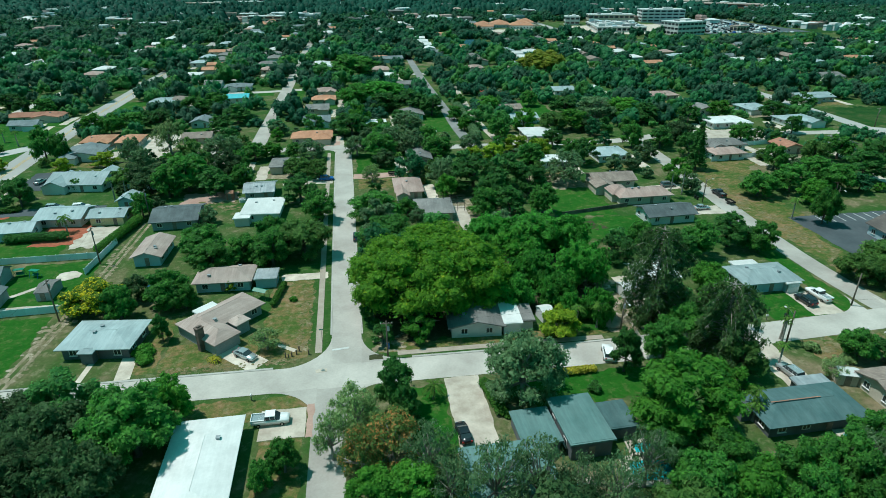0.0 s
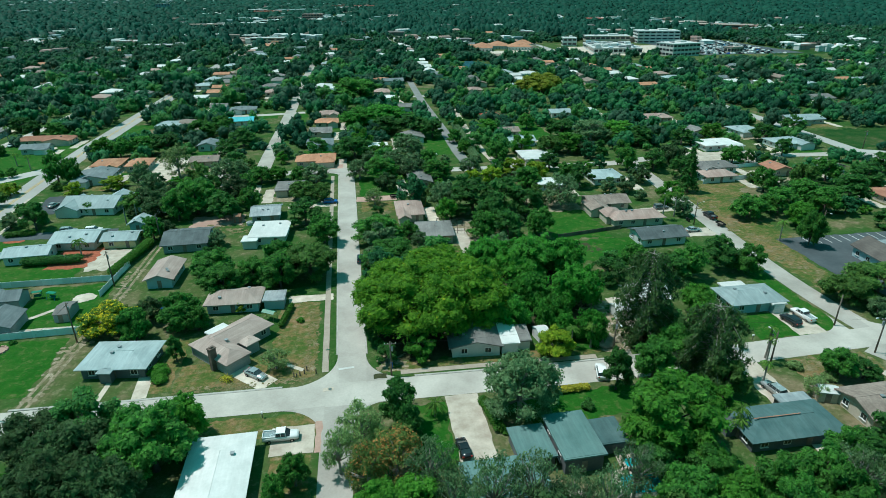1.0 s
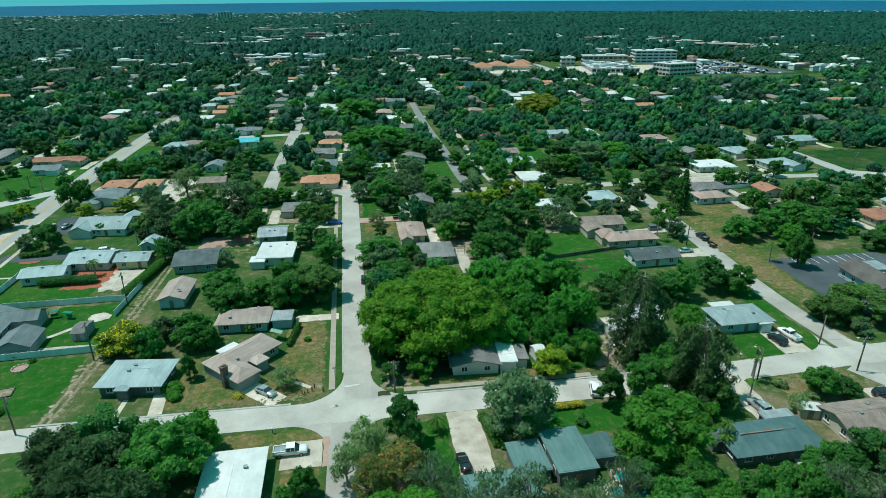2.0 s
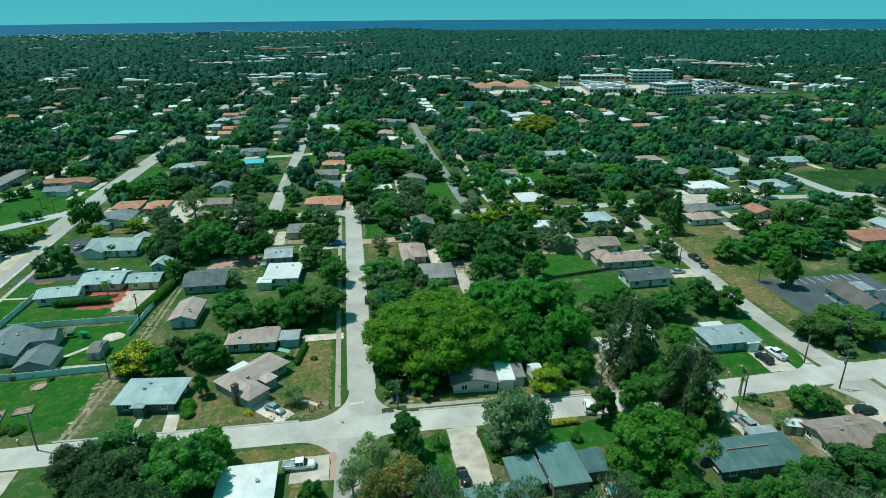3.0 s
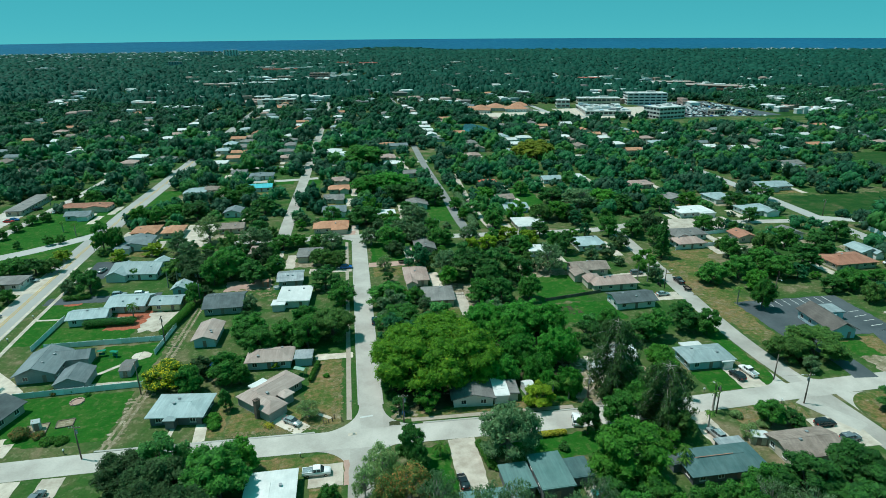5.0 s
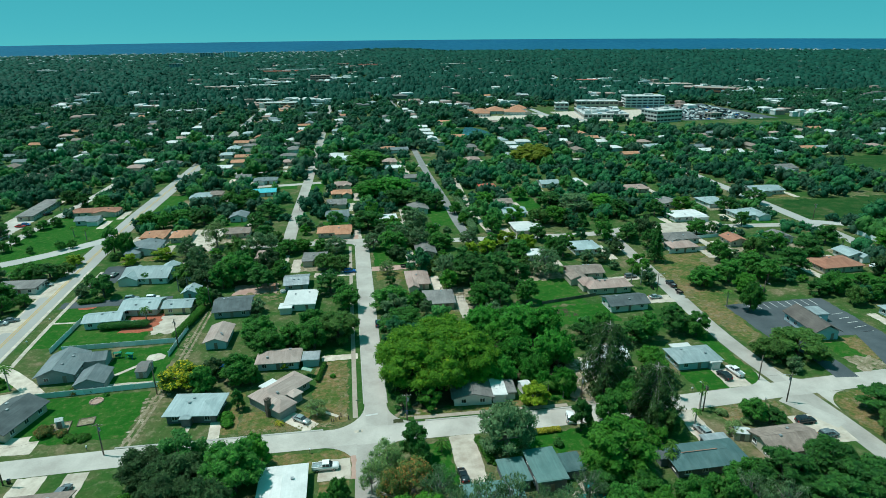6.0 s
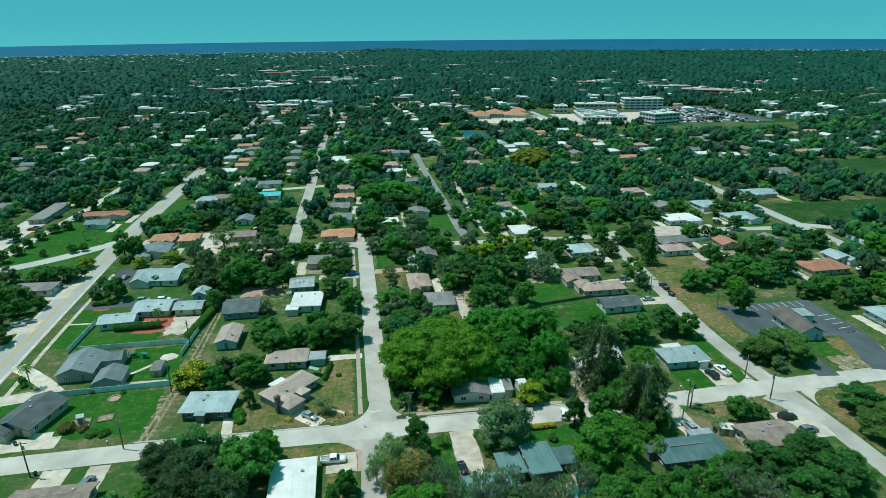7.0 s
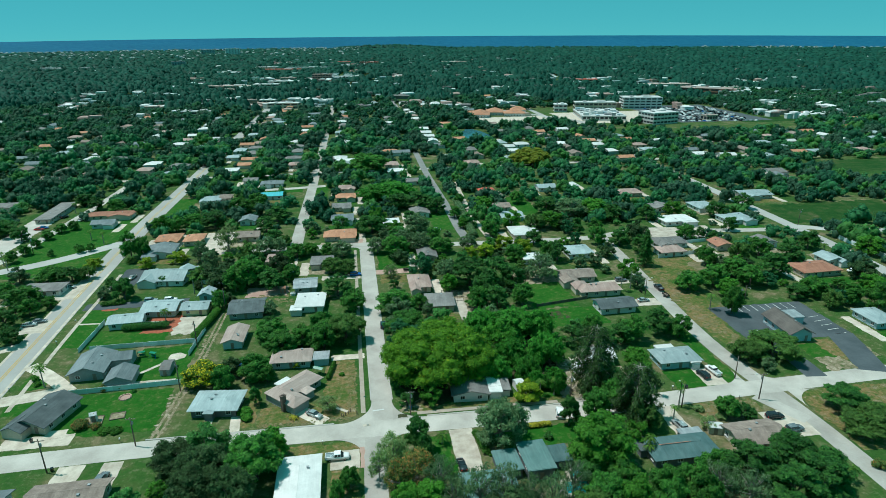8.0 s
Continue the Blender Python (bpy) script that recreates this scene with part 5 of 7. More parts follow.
def palm_meshes(leaf):
    out = []
    for seed in (1, 2):
        rnd = random.Random(seed)
        g = Geo()
        for k in range(26):
            a, lift = k * 2.399, rnd.uniform(-0.5, 0.95)
            ln = rnd.uniform(0.85, 1.15)
            d = Vector((math.cos(a), math.sin(a), 0))
            side = Vector((-d.y, d.x, 0))
            pts = []
            for s in (0, 0.3, 0.6, 0.85, 1.0):
                pts.append((d * ln * s * (1 - 0.12 * abs(lift)) + Vector((0, 0, ln * (lift * s * 0.75 - 0.75 * s * s))), 0.02 + 0.11 * math.sin(math.pi * min(1, s * 0.92 + 0.08))))
            vs = []
            for p, wd in pts:
                vs += [p - side * wd + Vector((0, 0, -0.06)), p + Vector((0, 0, 0.03)), p + side * wd + Vector((0, 0, -0.06))]
            fs = []
            for i in range(4):
                fs += [(3 * i, 3 * i + 1, 3 * i + 4, 3 * i + 3), (3 * i + 1, 3 * i + 2, 3 * i + 5, 3 * i + 4)]
            g.add(vs, fs)
        crown = g.mesh("crown", LEAF[leaf])
        out.append(crown)
    trunk = Geo().tube([(0, 0, -0.02), (0.03, 0.01, 0.2), (0.02, 0.04, 0.6), (0, 0, 1.0)], [0.26, 0.19, 0.16, 0.18], 8).mesh("trunk", PALEBARK, True)
    return out, trunk


PALMS, PALM_TRUNK = palm_meshes("palm")
GOLD_PALMS, _ = palm_meshes("bloom")


def palm(x, y, h, fan, gold=False):
    rnd = random.Random(int(x * 7 + y * 3))
    ob = thing("palm", "cabbage palm with a ragged round head" if h > 3.2 else "squat yellowing palm on a dry lawn" if gold else "squat fan palm on a lawn", "palm", pose(x, y, 0, 0, 0, rnd.uniform(0, 360)), "palms")
    part("trunk", PALM_TRUNK, ob, "", Matrix.Diagonal((1, 1, h, 1)))
    part("crown", (GOLD_PALMS if gold else PALMS)[rnd.randrange(2)], ob, "", pose(0, 0, h) @ Matrix.Scale(1.35 * fan, 4))
    TAKEN.append((x, y, 1.6))
    return ob


def hedge(x0, y0, x1, y1, wide, high, leaf="hedge", label="clipped green hedge beside a lawn"):
    nrng = np.random.default_rng(int(abs(x0 * 7 + y0)))
    length = math.hypot(x1 - x0, y1 - y0)
    n = max(2, int(length / (wide * 0.55)))
    lobes = [(x0 + (x1 - x0) * k / (n - 1) + nrng.uniform(-0.1, 0.1), y0 + (y1 - y0) * k / (n - 1) + nrng.uniform(-0.1, 0.1), high * 0.5, wide * 0.62) for k in range(n)]
    lobes = [(a - x0, b - y0, c, q) for a, b, c, q in lobes]
    me = crown_mesh("hedge", 5, lobes, int(200 * length * wide), 0.36, LEAF[leaf], 0.0, (0.85, 1.1), 0.92)
    ob = tagged(new("hedge", me), label, "hedge")
    ob.location = (x0, y0, high * 0.08)
    return ob

tree("oak", -155.6, 185.9, 3.3, 5)
tree("oak", -151.3, 190.0, 3.1, 5)
tree("oak", -157.4, 175.0, 2.9, 5)
tree("oak", -157.4, 162.9, 2.5, 5)
tree("oak", -157.2, 152.3, 3.0, 5.5)
tree("oak", -158.2, 142.6, 2.9, 6)
tree("dark", -144.9, 149.1, 1.9, 3.5)
tree("oak", -133.6, 151.7, 2.5, 4.5)
tree("oak", -129.4, 153.4, 2.2, 4)
tree("dark", -164.3, 239.4, 5.6, 8)
tree("dark", -153.6, 227.3, 4.7, 8)
tree("oak", -141.2, 222.7, 5.4, 8)
tree("dark", -180.4, 184.2, 7.1, 9)
tree("dark", -169.7, 175.1, 4.6, 8)
tree("bright", 76.7, 13.8, 4.4, 7)
tree("dark", 79.0, 29.4, 3.9, 8)
tree("oak", 71.8, 36.1, 3.7, 8)
tree("oak", -130.3, 116.1, 5.3, 7)
tree("dark", -122.1, 114.8, 5.3, 7)
tree("olive", -117.6, 116.8, 4.1, 6)
tree("yellow", -119.0, 129.2, 3.8, 5)
tree("oak", -138.2, 98.5, 4.5, 8)
tree("oak", -123.7, 83.2, 4.2, 7)
tree("oak", -119.3, 89.1, 3.0, 5)
tree("dark", -119.5, 60.7, 4.2, 7)
tree("dark", -127.1, 73.2, 4.4, 8)
tree("dark", -103.3, 104.4, 2.8, 5)
tree("oak", -107.0, 140.0, 5.3, 13)
tree("oak", -101.3, 139.5, 3.7, 11)
tree("bright", -103.8, 176.9, 5.1, 9)
tree("oak", -96.8, 176.7, 5.4, 9)
tree("oak", -88.8, 180.3, 6.1, 9)
tree("dark", -78.6, 180.6, 6.7, 10)
tree("yellow", -96.7, 126.8, 3.6, 5)
tree("yellow", -85.0, 132.0, 5.2, 5)
tree("moss", -74.1, 130.5, 3.9, 10)
tree("moss", -67.8, 119.6, 4.0, 9)
tree("oak", -56.4, 78.2, 3.2, 8)
tree("wispy", -64.6, 142.5, 6.0, 13)
tree("oak", -83.9, 105.6, 2.4, 4)
tree("oak", -69.7, 208.0, 7.3, 9)
tree("oak", -61.5, 216.5, 6.1, 9)
tree("dark", -47.1, 186.8, 6.9, 9)
tree("dark", -50.5, 166.8, 5.9, 9)
tree("oak", -48.5, 99.0, 7.5, 12)
tree("oak", -53.3, 93.9, 4.6, 10)
tree("dark", -39.6, 93.1, 6.0, 9)
tree("oak", -32.2, 100.7, 4.0, 8)
tree("oak", -36.0, 116.6, 4.0, 8)
tree("moss", -46.7, 135.6, 5.3, 8)
tree("moss", -40.4, 136.1, 4.0, 8)
tree("oak", -32.2, 128.6, 4.7, 7)
tree("bright", -26.6, 131.0, 4.3, 6)
tree("moss", -11.9, 126.7, 5.3, 7)
tree("oak", -18.3, 129.6, 3.7, 6)
tree("dark", -13.1, 83.0, 5.8, 9)
tree("oak", -7.2, 68.7, 4.6, 9)
tree("olive", -15.7, 107.3, 5.4, 7)
tree("olive", -9.3, 104.9, 3.9, 7)
tree("olive", -10.1, 46.5, 6.9, 10)
tree("oak", -17.0, 41.6, 5.2, 9)
tree("oak", -23.9, 45.1, 4.1, 7)
tree("dark", -35.2, 54.2, 3.3, 7)
tree("oak", 8.0, 64.7, 7.3, 9)
tree("wispy", 8.6, 98.3, 3.4, 6)
tree("dark", 3.0, 158.5, 8.2, 10)
tree("moss", 4.4, 128.5, 4.8, 8)
tree("oak", 12.4, 123.6, 6.3, 10)
tree("moss", 25.9, 156.6, 7.1, 9)
tree("moss", 17.9, 132.6, 5.4, 9)
tree("moss", 24.5, 127.3, 5.4, 9)
tree("oak", 33.3, 123.6, 5.8, 8)
tree("dark", 31.0, 198.0, 9.3, 10.7)
tree("dark", 40.3, 189.0, 5.9, 10)
tree("dark", 18.2, 200.2, 6.7, 10)
tree("oak", 49.0, 177.8, 3.5, 7)
tree("oak", 55.7, 203.2, 3.4, 7)
tree("bright", 50.2, 158.4, 3.0, 6)
tree("moss", 46.3, 125.4, 4.6, 8)
tree("oak", 61.1, 142.9, 5.4, 9)
tree("bright", 67.3, 188.8, 5.9, 8)
tree("yellow", 62.5, 122.9, 5.4, 7)
tree("yellow", 52.9, 116.0, 4.4, 6)
tree("yellow", 45.2, 114.3, 3.9, 6)
tree("yellow", 70.5, 117.5, 4.8, 7)
tree("oak", 90.2, 200.0, 4.8, 8)
tree("olive", 85.7, 150.3, 5.9, 9)
tree("bright", 95.2, 151.6, 6.6, 9)
tree("dark", 100.6, 178.4, 7.1, 10)
tree("moss", 113.0, 171.5, 8.9, 10)
tree("bright", 126.2, 171.5, 8.9, 9)
tree("dark", 131.4, 159.2, 6.8, 9)
tree("dark", 78.8, 127.4, 4.7, 8)
tree("oak", 80.5, 110.9, 4.2, 8)
tree("oak", 64.7, 109.0, 4.6, 8)
tree("dark", 39.3, 83.8, 8.3, 12)
tree("dark", 49.6, 84.5, 8.3, 12)
tree("dark", 55.7, 79.3, 5.5, 10)
tree("moss", 31.2, 90.7, 5.7, 10)
tree("moss", 69.6, 86.6, 5.7, 11)
tree("bright", 30.1, 79.5, 3.8, 8)
tree("moss", 19.0, 58.7, 2.5, 6)
tree("oak", 38.2, 63.7, 4.7, 9)
tree("dark", 45.3, 62.5, 5.1, 9)
tree("oak", 55.3, 63.5, 4.3, 9)
tree("dark", 150.2, 155.9, 5.2, 9)
tree("bright", 168.1, 161.7, 5.4, 8)
tree("oak", 154.6, 123.3, 5.3, 8)
tree("dark", 162.6, 124.0, 2.3, 6)
tree("dark", 165.2, 117.3, 2.8, 6)
tree("dark", 191.0, 155.5, 5.9, 9)
tree("dark", 183.0, 131.6, 4.1, 8)
tree("dark", 214.6, 168.1, 5.9, 9)
tree("dark", 118.8, 119.6, 4.9, 9)
tree("oak", 123.5, 66.3, 5.4, 8)
tree("oak", 135.7, 68.7, 6.2, 9)
tree("oak", 149.0, 75.2, 5.6, 9)
tree("bright", 134.5, 57.2, 4.4, 8)
tree("oak", 150.0, 66.3, 5.5, 9)
tree("dark", 165.9, 74.7, 6.6, 10)
tree("oak", 174.8, 96.3, 5.7, 9)
tree("dark", 182.1, 85.8, 6.5, 10)
tree("olive", 162.4, 92.3, 5.0, 9)
tree("dark", 203.1, 101.1, 5.3, 9)
tree("oak", 145.1, 89.4, 4.7, 9)
tree("oak", 167.2, 53.4, 5.5, 8)
tree("olive", 166.8, 42.7, 3.8, 7)
tree("oak", 176.2, 44.9, 4.2, 8)
tree("dark", 159.7, 52.0, 3.9, 6)
tree("bright", 190.2, 50.7, 5.2, 8)
tree("bright", 225.9, 91.0, 6.2, 8)
tree("oak", 127.3, 43.7, 3.5, 11)
tree("dark", 94.2, 34.8, 5.4, 9)
tree("oak", 100.2, 30.9, 4.2, 8)
tree("oak", 83.4, 31.2, 4.9, 9)
tree("giant", 17.2, 20.5, 16.4, 14.2)
tree("oak", -29.9, 39.9, 5.0, 8)
tree("oak", -17.7, 49.4, 5.7, 9)
tree("oak", -30.2, -17.1, 7.0, 12)
tree("dusk", -41.1, -17.5, 6.6, 11)
tree("dusk", -41.5, -25.0, 6.3, 11)
tree("dusk", -33.6, -27.5, 5.6, 11)
tree("dusk", -49.4, -11.5, 5.6, 8)
tree("bright", -26.8, -11.0, 3.3, 9)
tree("dark", 7.7, -12.9, 3.4, 10)
tree("dark", 8.5, -18.5, 2.5, 9)
tree("wispy", 1.1, -18.1, 4.2, 10)
tree("wispy", -2.2, -22.3, 2.9, 9)
tree("rust", 6.0, -24.1, 5.0, 9)
tree("bare", 11.0, -28.3, 4.2, 10)
tree("rust", 2.0, -26.2, 3.5, 9)
tree("bright", 2.9, -32.0, 3.3, 7)
tree("bright", 8.2, -32.4, 3.7, 7)
tree("bare", 13.3, -32.9, 3.3, 9)
tree("moss", 28.2, -13.7, 7.0, 12)
tree("bare", 18.7, -34.7, 4.8, 12)
tree("bare", 24.2, -35.5, 4.8, 12)
tree("bare", 29.0, -36.9, 3.9, 10)
tree("oak", -8.8, -23.6, 2.5, 6)
tree("oak", -11.6, -26.2, 1.9, 5)
tree("bright", 49.2, -24.8, 7.9, 13)
tree("oak", 51.1, -33.6, 4.3, 7)
tree("dark", 44.4, -30.3, 3.2, 6)
tree("dark", 47.4, -9.3, 2.8, 9)
tree("oak", 55.6, -7.1, 4.1, 9)
tree("oak", 63.4, -2.7, 4.7, 9)
tree("bare", 39.5, -33.7, 3.7, 10)
tree("bare", 33.8, -37.7, 3.9, 10)
tree("oak", 44.4, -38.9, 4.5, 10)
tree("bright", 50.3, -40.6, 4.5, 9)
tree("oak", 58.5, -38.7, 4.3, 10)
tree("oak", 65.6, -37.2, 4.1, 9)
tree("oak", 56.7, -43.0, 3.8, 10)
tree("oak", 73.0, -33.4, 3.6, 8)
tree("oak", 64.9, -42.5, 3.8, 10)
tree("bamboo", 48.8, 6.9, 3.8, 9)
tree("bamboo", 31.5, 27.3, 4.4, 9)
tree("bamboo", 44.0, 9.0, 2.8, 7)
tree("bamboo", 46.1, 39.9, 9.0, 12)
tree("bamboo", 35.6, 43.0, 7.0, 11)
tree("bamboo", 50.7, 21.8, 6.9, 12)
tree("bamboo", 33.5, 15.1, 5.1, 9)
tree("bamboo", 42.5, 13.7, 4.4, 9)
tree("bamboo", 54.1, 38.3, 5.6, 11)
tree("bamboo", 39.9, 23.2, 5.6, 10)
tree("oak", 10.6, 46.5, 7.4, 9)
tree("yellow", 39.9, 3.2, 4.0, 6)
tree("flower", -50.8, 25.6, 6.5, 7.5)
tree("oak", -44.8, 22.3, 3.5, 8)
tree("oak", -36.9, 26.4, 4.8, 8)
tree("dark", -34.4, 12.9, 1.8, 6)
tree("oak", -32.8, 24.4, 2.8, 6)
tree("wispy", -14.7, 7.3, 3.2, 4.5)
tree("yellow", -24.7, 31.3, 1.7, 3)
tree("olive", 122.2, 14.5, 8.8, 8)
tree("olive", 112.5, 13.6, 4.8, 7)
tree("olive", 121.8, -23.7, 7.3, 7)
tree("dark", 122.9, -14.3, 6.2, 7.1)
tree("oak", 90.1, -12.1, 3.4, 6)
tree("dark", 94.2, -13.5, 3.0, 4)
tree("wispy", 82.0, -16.4, 2.4, 4)
tree("dark", 79.8, -36.0, 6.6, 11)
tree("dark", 91.1, -33.9, 5.9, 10.5)
tree("dark", 94.0, -41.0, 6.2, 11)
tree("bare", 70.5, -38.5, 4.4, 9)
tree("bare", 76.5, -41.5, 4.6, 9)
tree("dark", 84.6, -44.5, 6.6, 11)
tree("oak", -130.0, 92.9, 6.9, 8)
tree("oak", -34.2, 49.6, 6.0, 8)
tree("bamboo", 20.0, 224.8, 14.4, 12)
tree("bamboo", 6.1, 222.6, 11.1, 11)
tree("oak", 5.0, 298.6, 15.2, 15)
tree("gold", 129.7, 304.7, 16.6, 12)
tree("pine", 59.2, 5.2, 6.2, 21)
tree("pine", 65.8, -8.2, 6.8, 16)
tree("cone", 118.5, 93.3, 3.6, 17)
tree("bright", 73.0, 5.0, 4.0, 8)
palm(13.8, -11.4, 3.0, 1.5)
palm(48.0, 4.6, 5.5, 1.2)
palm(75.5, -0.1, 7, 1.0)
palm(79.5, -6.2, 6, 0.9)
palm(-96.6, 31.8, 7, 1.6)
palm(121.7, 48.2, 6, 1.3)
palm(102.6, -38.9, 4, 1.5)
palm(62.5, -23.0, 5, 1.4)
palm(61.8, -24.2, 3.5, 1.2)
palm(96.8, 69.3, 8, 1.3)
palm(101.7, 71.3, 8, 1.3)
palm(-23.6, 4.8, 0.9, 1.0, True)
palm(-69.1, 94.0, 7, 1.2)
palm(-66.4, 96.3, 6.5, 1.2)
palm(-127.2, 163.4, 6, 1.2)
palm(-135.6, 170.8, 5, 1.2)
palm(-73.5, 70.5, 4.5, 1.6)
palm(18.4, 110.1, 6, 1.1)
palm(80.6, -4.5, 7, 1.0)
palm(74.5, -12.4, 5, 1.0)
palm(43.9, 4.9, 5, 1.2)
palm(108.3, 129.4, 7, 1.2)
palm(111.0, 129.0, 7, 1.2)
palm(113.7, 128.5, 6, 1.2)
palm(79.8, 130.0, 5, 1.2)
palm(-155.2, 132.4, 6, 1.2)
palm(-160.6, 140.0, 6, 1.2)
palm(-163.4, 222.7, 6, 1.2)
palm(28.9, 166.1, 5, 1.1)
palm(204.6, 93.1, 5, 1.3)

# ---- fill of the wider suburb ----


def in_view(x, y, half=41.0, back=0.0):
    a = math.degrees(math.atan2(x + 3.0, y + 133.0 - back)) - 8.5
    return abs(a) < half


def light_crowns():
    out = []
    for k in range(8):
        rnd = random.Random(900 + k)
        lobes = clustered(rnd, lobes_for(rnd, 11, 4.7, 0.5, 8.3, 0.7, (0.26, 0.46)), 3)
        crown = crown_mesh("crown", 70 + k, lobes, 2200, 0.74, LEAF[("mid", "oak", "bright", "dusk", "olive", "dark", "midlight", "moss")[k]], 0.2, (0.8, 1.12), 0.9, True, OCTA)
        out.append((crown, trunk_mesh(rnd, lobes, 5.0, 2.6, 0.28, BARK, 5)))
    return out


LIGHT = light_crowns()
WORDS = ("leafy green shade tree between houses", "round green suburban tree", "full green oak beside a yard")
rnd = random.Random(42)
count = 0
spots = [(x + rnd.uniform(-3.0, 3.0), y + rnd.uniform(-3.0, 3.0)) for y in np.arange(-70, 292, 8.4) for x in np.arange(-330, 420, 8.4)]
rnd.shuffle(spots)
spots.sort(key=lambda p: math.hypot(p[0], p[1] + 60))
LATER = []
OPEN += [(29, -2, 46, 9), (-21, 30, -13, 37), (235, 425, 470, 655), (430, 465, 520, 525), (330, 220, 430, 240), (-108, 26, -58, 62), (-80, 58, -58, 80), (-106, 100, -74, 128), (-14, 60, -8, 100), (82, 8, 106, 26), (118, 62, 150, 82), (114, 8, 166, 54), (-36, 64, -12, 98), (98, -32, 118, -6)]
for x, y in spots:
    r = rnd.choice((2.4, 3.2, 3.8, 4.6, 5.4, 6.2))
    inner = -118 < x < 212 and 50 < y < 240
    if inner:
        r *= 0.85
    if not in_view(x, y, 40) or y < -52 or not clear_of(x, y, r):
        continue
    if rnd.random() < (0.35 if y < -20 and -14 < x < 112 else 0.16 if -110 < x < 215 else 0.05):
        continue
    TAKEN.append((x, y, r * 0.8))
    if count >= 140:
        LATER.append((x, y, r))
        continue
    count += 1
    crown, trunk = LIGHT[rnd.randrange(8)]
    s = r / 5.0
    ob = thing("tree", WORDS[count % 3], "tree", pose(x, y, 0, 0, 0, rnd.uniform(0, 360)) @ Matrix.Diagonal((s, s, s * rnd.uniform(0.85, 1.25), 1)), "suburban shade trees")
    part("trunk", trunk, ob)
    part("crown", crown, ob)

# houses farther out, square to the streets
FAR_PROTOS = []


FAR_WINDOW = Geo().box(0, 0, 0, 1.4, 0.1, 1.15).mesh("window", GLASS)


def far_house_proto(w, d, kind, roof, wall):
    root = thing("house", f"distant {WALLS[wall].name} house with {ROOFS[roof].name}", "house", pose(0, 0, 0), "distant houses")
    part("wall", wall_mesh(kind, w, d, 2.8, 1.5, 0.5).mesh("wall", WALLS[wall]), root)
    part("roof", roof_mesh(kind, w, d, 2.8, 1.5).mesh("roof", ROOFS[roof]), root)
    for u in (-0.28, 0.2):
        part("window", FAR_WINDOW, root, "", pose(u * w, -d / 2 + 0.45, 0.95))
    part("drive", Geo().box(-w * 0.3, -d / 2 - 4.5, 0, 3.4, 9.0, 0.09).mesh("drive", CONCRETE), root, "pale concrete drive")
    return root


PLOTS = []
for sx in (-480, -420, -350, -290, -230, -175, -116, -70, -31, 52, 111, 160, 225, 290, 340, 400, 455, 510, 570):
    for side in (-1, 1):
        y = 205.0
        while y < 900:
            y += rnd.uniform(19, 30)
            x = sx + side * rnd.uniform(15, 19)
            if in_view(x, y, 39) and clear_of(x, y, 9) and rnd.random() < 0.72:
                PLOTS.append((x, y))
                TAKEN.append((x, y, 7.0))
                OPEN.append((x - 6, y - 11, x + 5, y - 3))
looks = [(14, 9, "hip", "grey", "white"), (12, 10, "gable_x", "white", "white"), (10, 13, "gable_y", "brown", "cream"), (15, 10, "hip", "sky", "white"), (13, 9, "gable_x", "orange", "cream"), (12, 11, "hip", "pink", "cream"), (16, 10, "gable_x", "blue", "white"), (13, 12, "hip", "white", "sky")]
FAR_PROTOS = [far_house_proto(*q) for q in looks]
PLOTS.sort(key=lambda p: p[1] + 0.4 * abs(p[0] - 60))
rest = PLOTS[230:]
rnd.shuffle(rest)
PLOTS = PLOTS[:230] + rest[:70]
for n, (x, y) in enumerate(PLOTS):
    m = pose(x, y, 0, 0, 0, rnd.choice((0, 90, 0, 180)) + rnd.uniform(-4, 4))
    if n < 8:
        FAR_PROTOS[n].matrix_basis = m
    else:
        copy_thing(FAR_PROTOS[n % 8], m)

# woodland of the middle distance: one mesh of many crowns


def grove(name, places, label, templates, material):
    """templates: leaf sprays and closed inner crowns, of unit size."""
    nrng = np.random.default_rng(8)
    sides = []
    for kind in (0, 1):
        vs, fs, k = [], [], 0
        for n, (x, y, r, h) in enumerate(places):
            v, f = templates[n % len(templates)][kind]
            a = 2.4 * n
            c, s = math.cos(a), math.sin(a)
            vs.append((v * np.array([r, r, h])) @ np.array([[c, -s, 0], [s, c, 0], [0, 0, 1]]).T + (x, y, 0))
            fs.append(f + k)
            k += len(v)
        sides.append((np.concatenate(vs), np.concatenate(fs)))
    (va, fa), (vb, fb) = sides
    me = big_mesh(name, np.concatenate([va, vb]), np.concatenate([fa, fb + len(va)]).ravel(), 3, material, False, CORE[material.name], len(fa))
    return tagged(new(name, me), label, "woodland", "", "stuff")


def templates_for(count, lobe_count, leaves, size, spread, lobe_size, seed):
    out = []
    for k in range(count):
        nrng, r2 = np.random.default_rng(seed + k), random.Random(seed + k)
        lobes = lobes_for(r2, lobe_count, 1.0, 0.03, 1.0, spread, lobe_size)
        lobes = clustered(r2, lobes, 1, (0.45, 0.7))
        q = leaf_cloud(nrng, lobes, leaves, size, 0.8, (0.86, 1.28))
        va, fa = cores(nrng, lobes[::2], 0.98, 0.85)
        vb, fb = cores(nrng, lobes[1::2], 0.95, 0.85, OCTA)
        out.append(((q, np.arange(len(q)).reshape(-1, 3)), (np.concatenate([va, vb]), np.concatenate([fa, fb + len(va)]))))
    return out


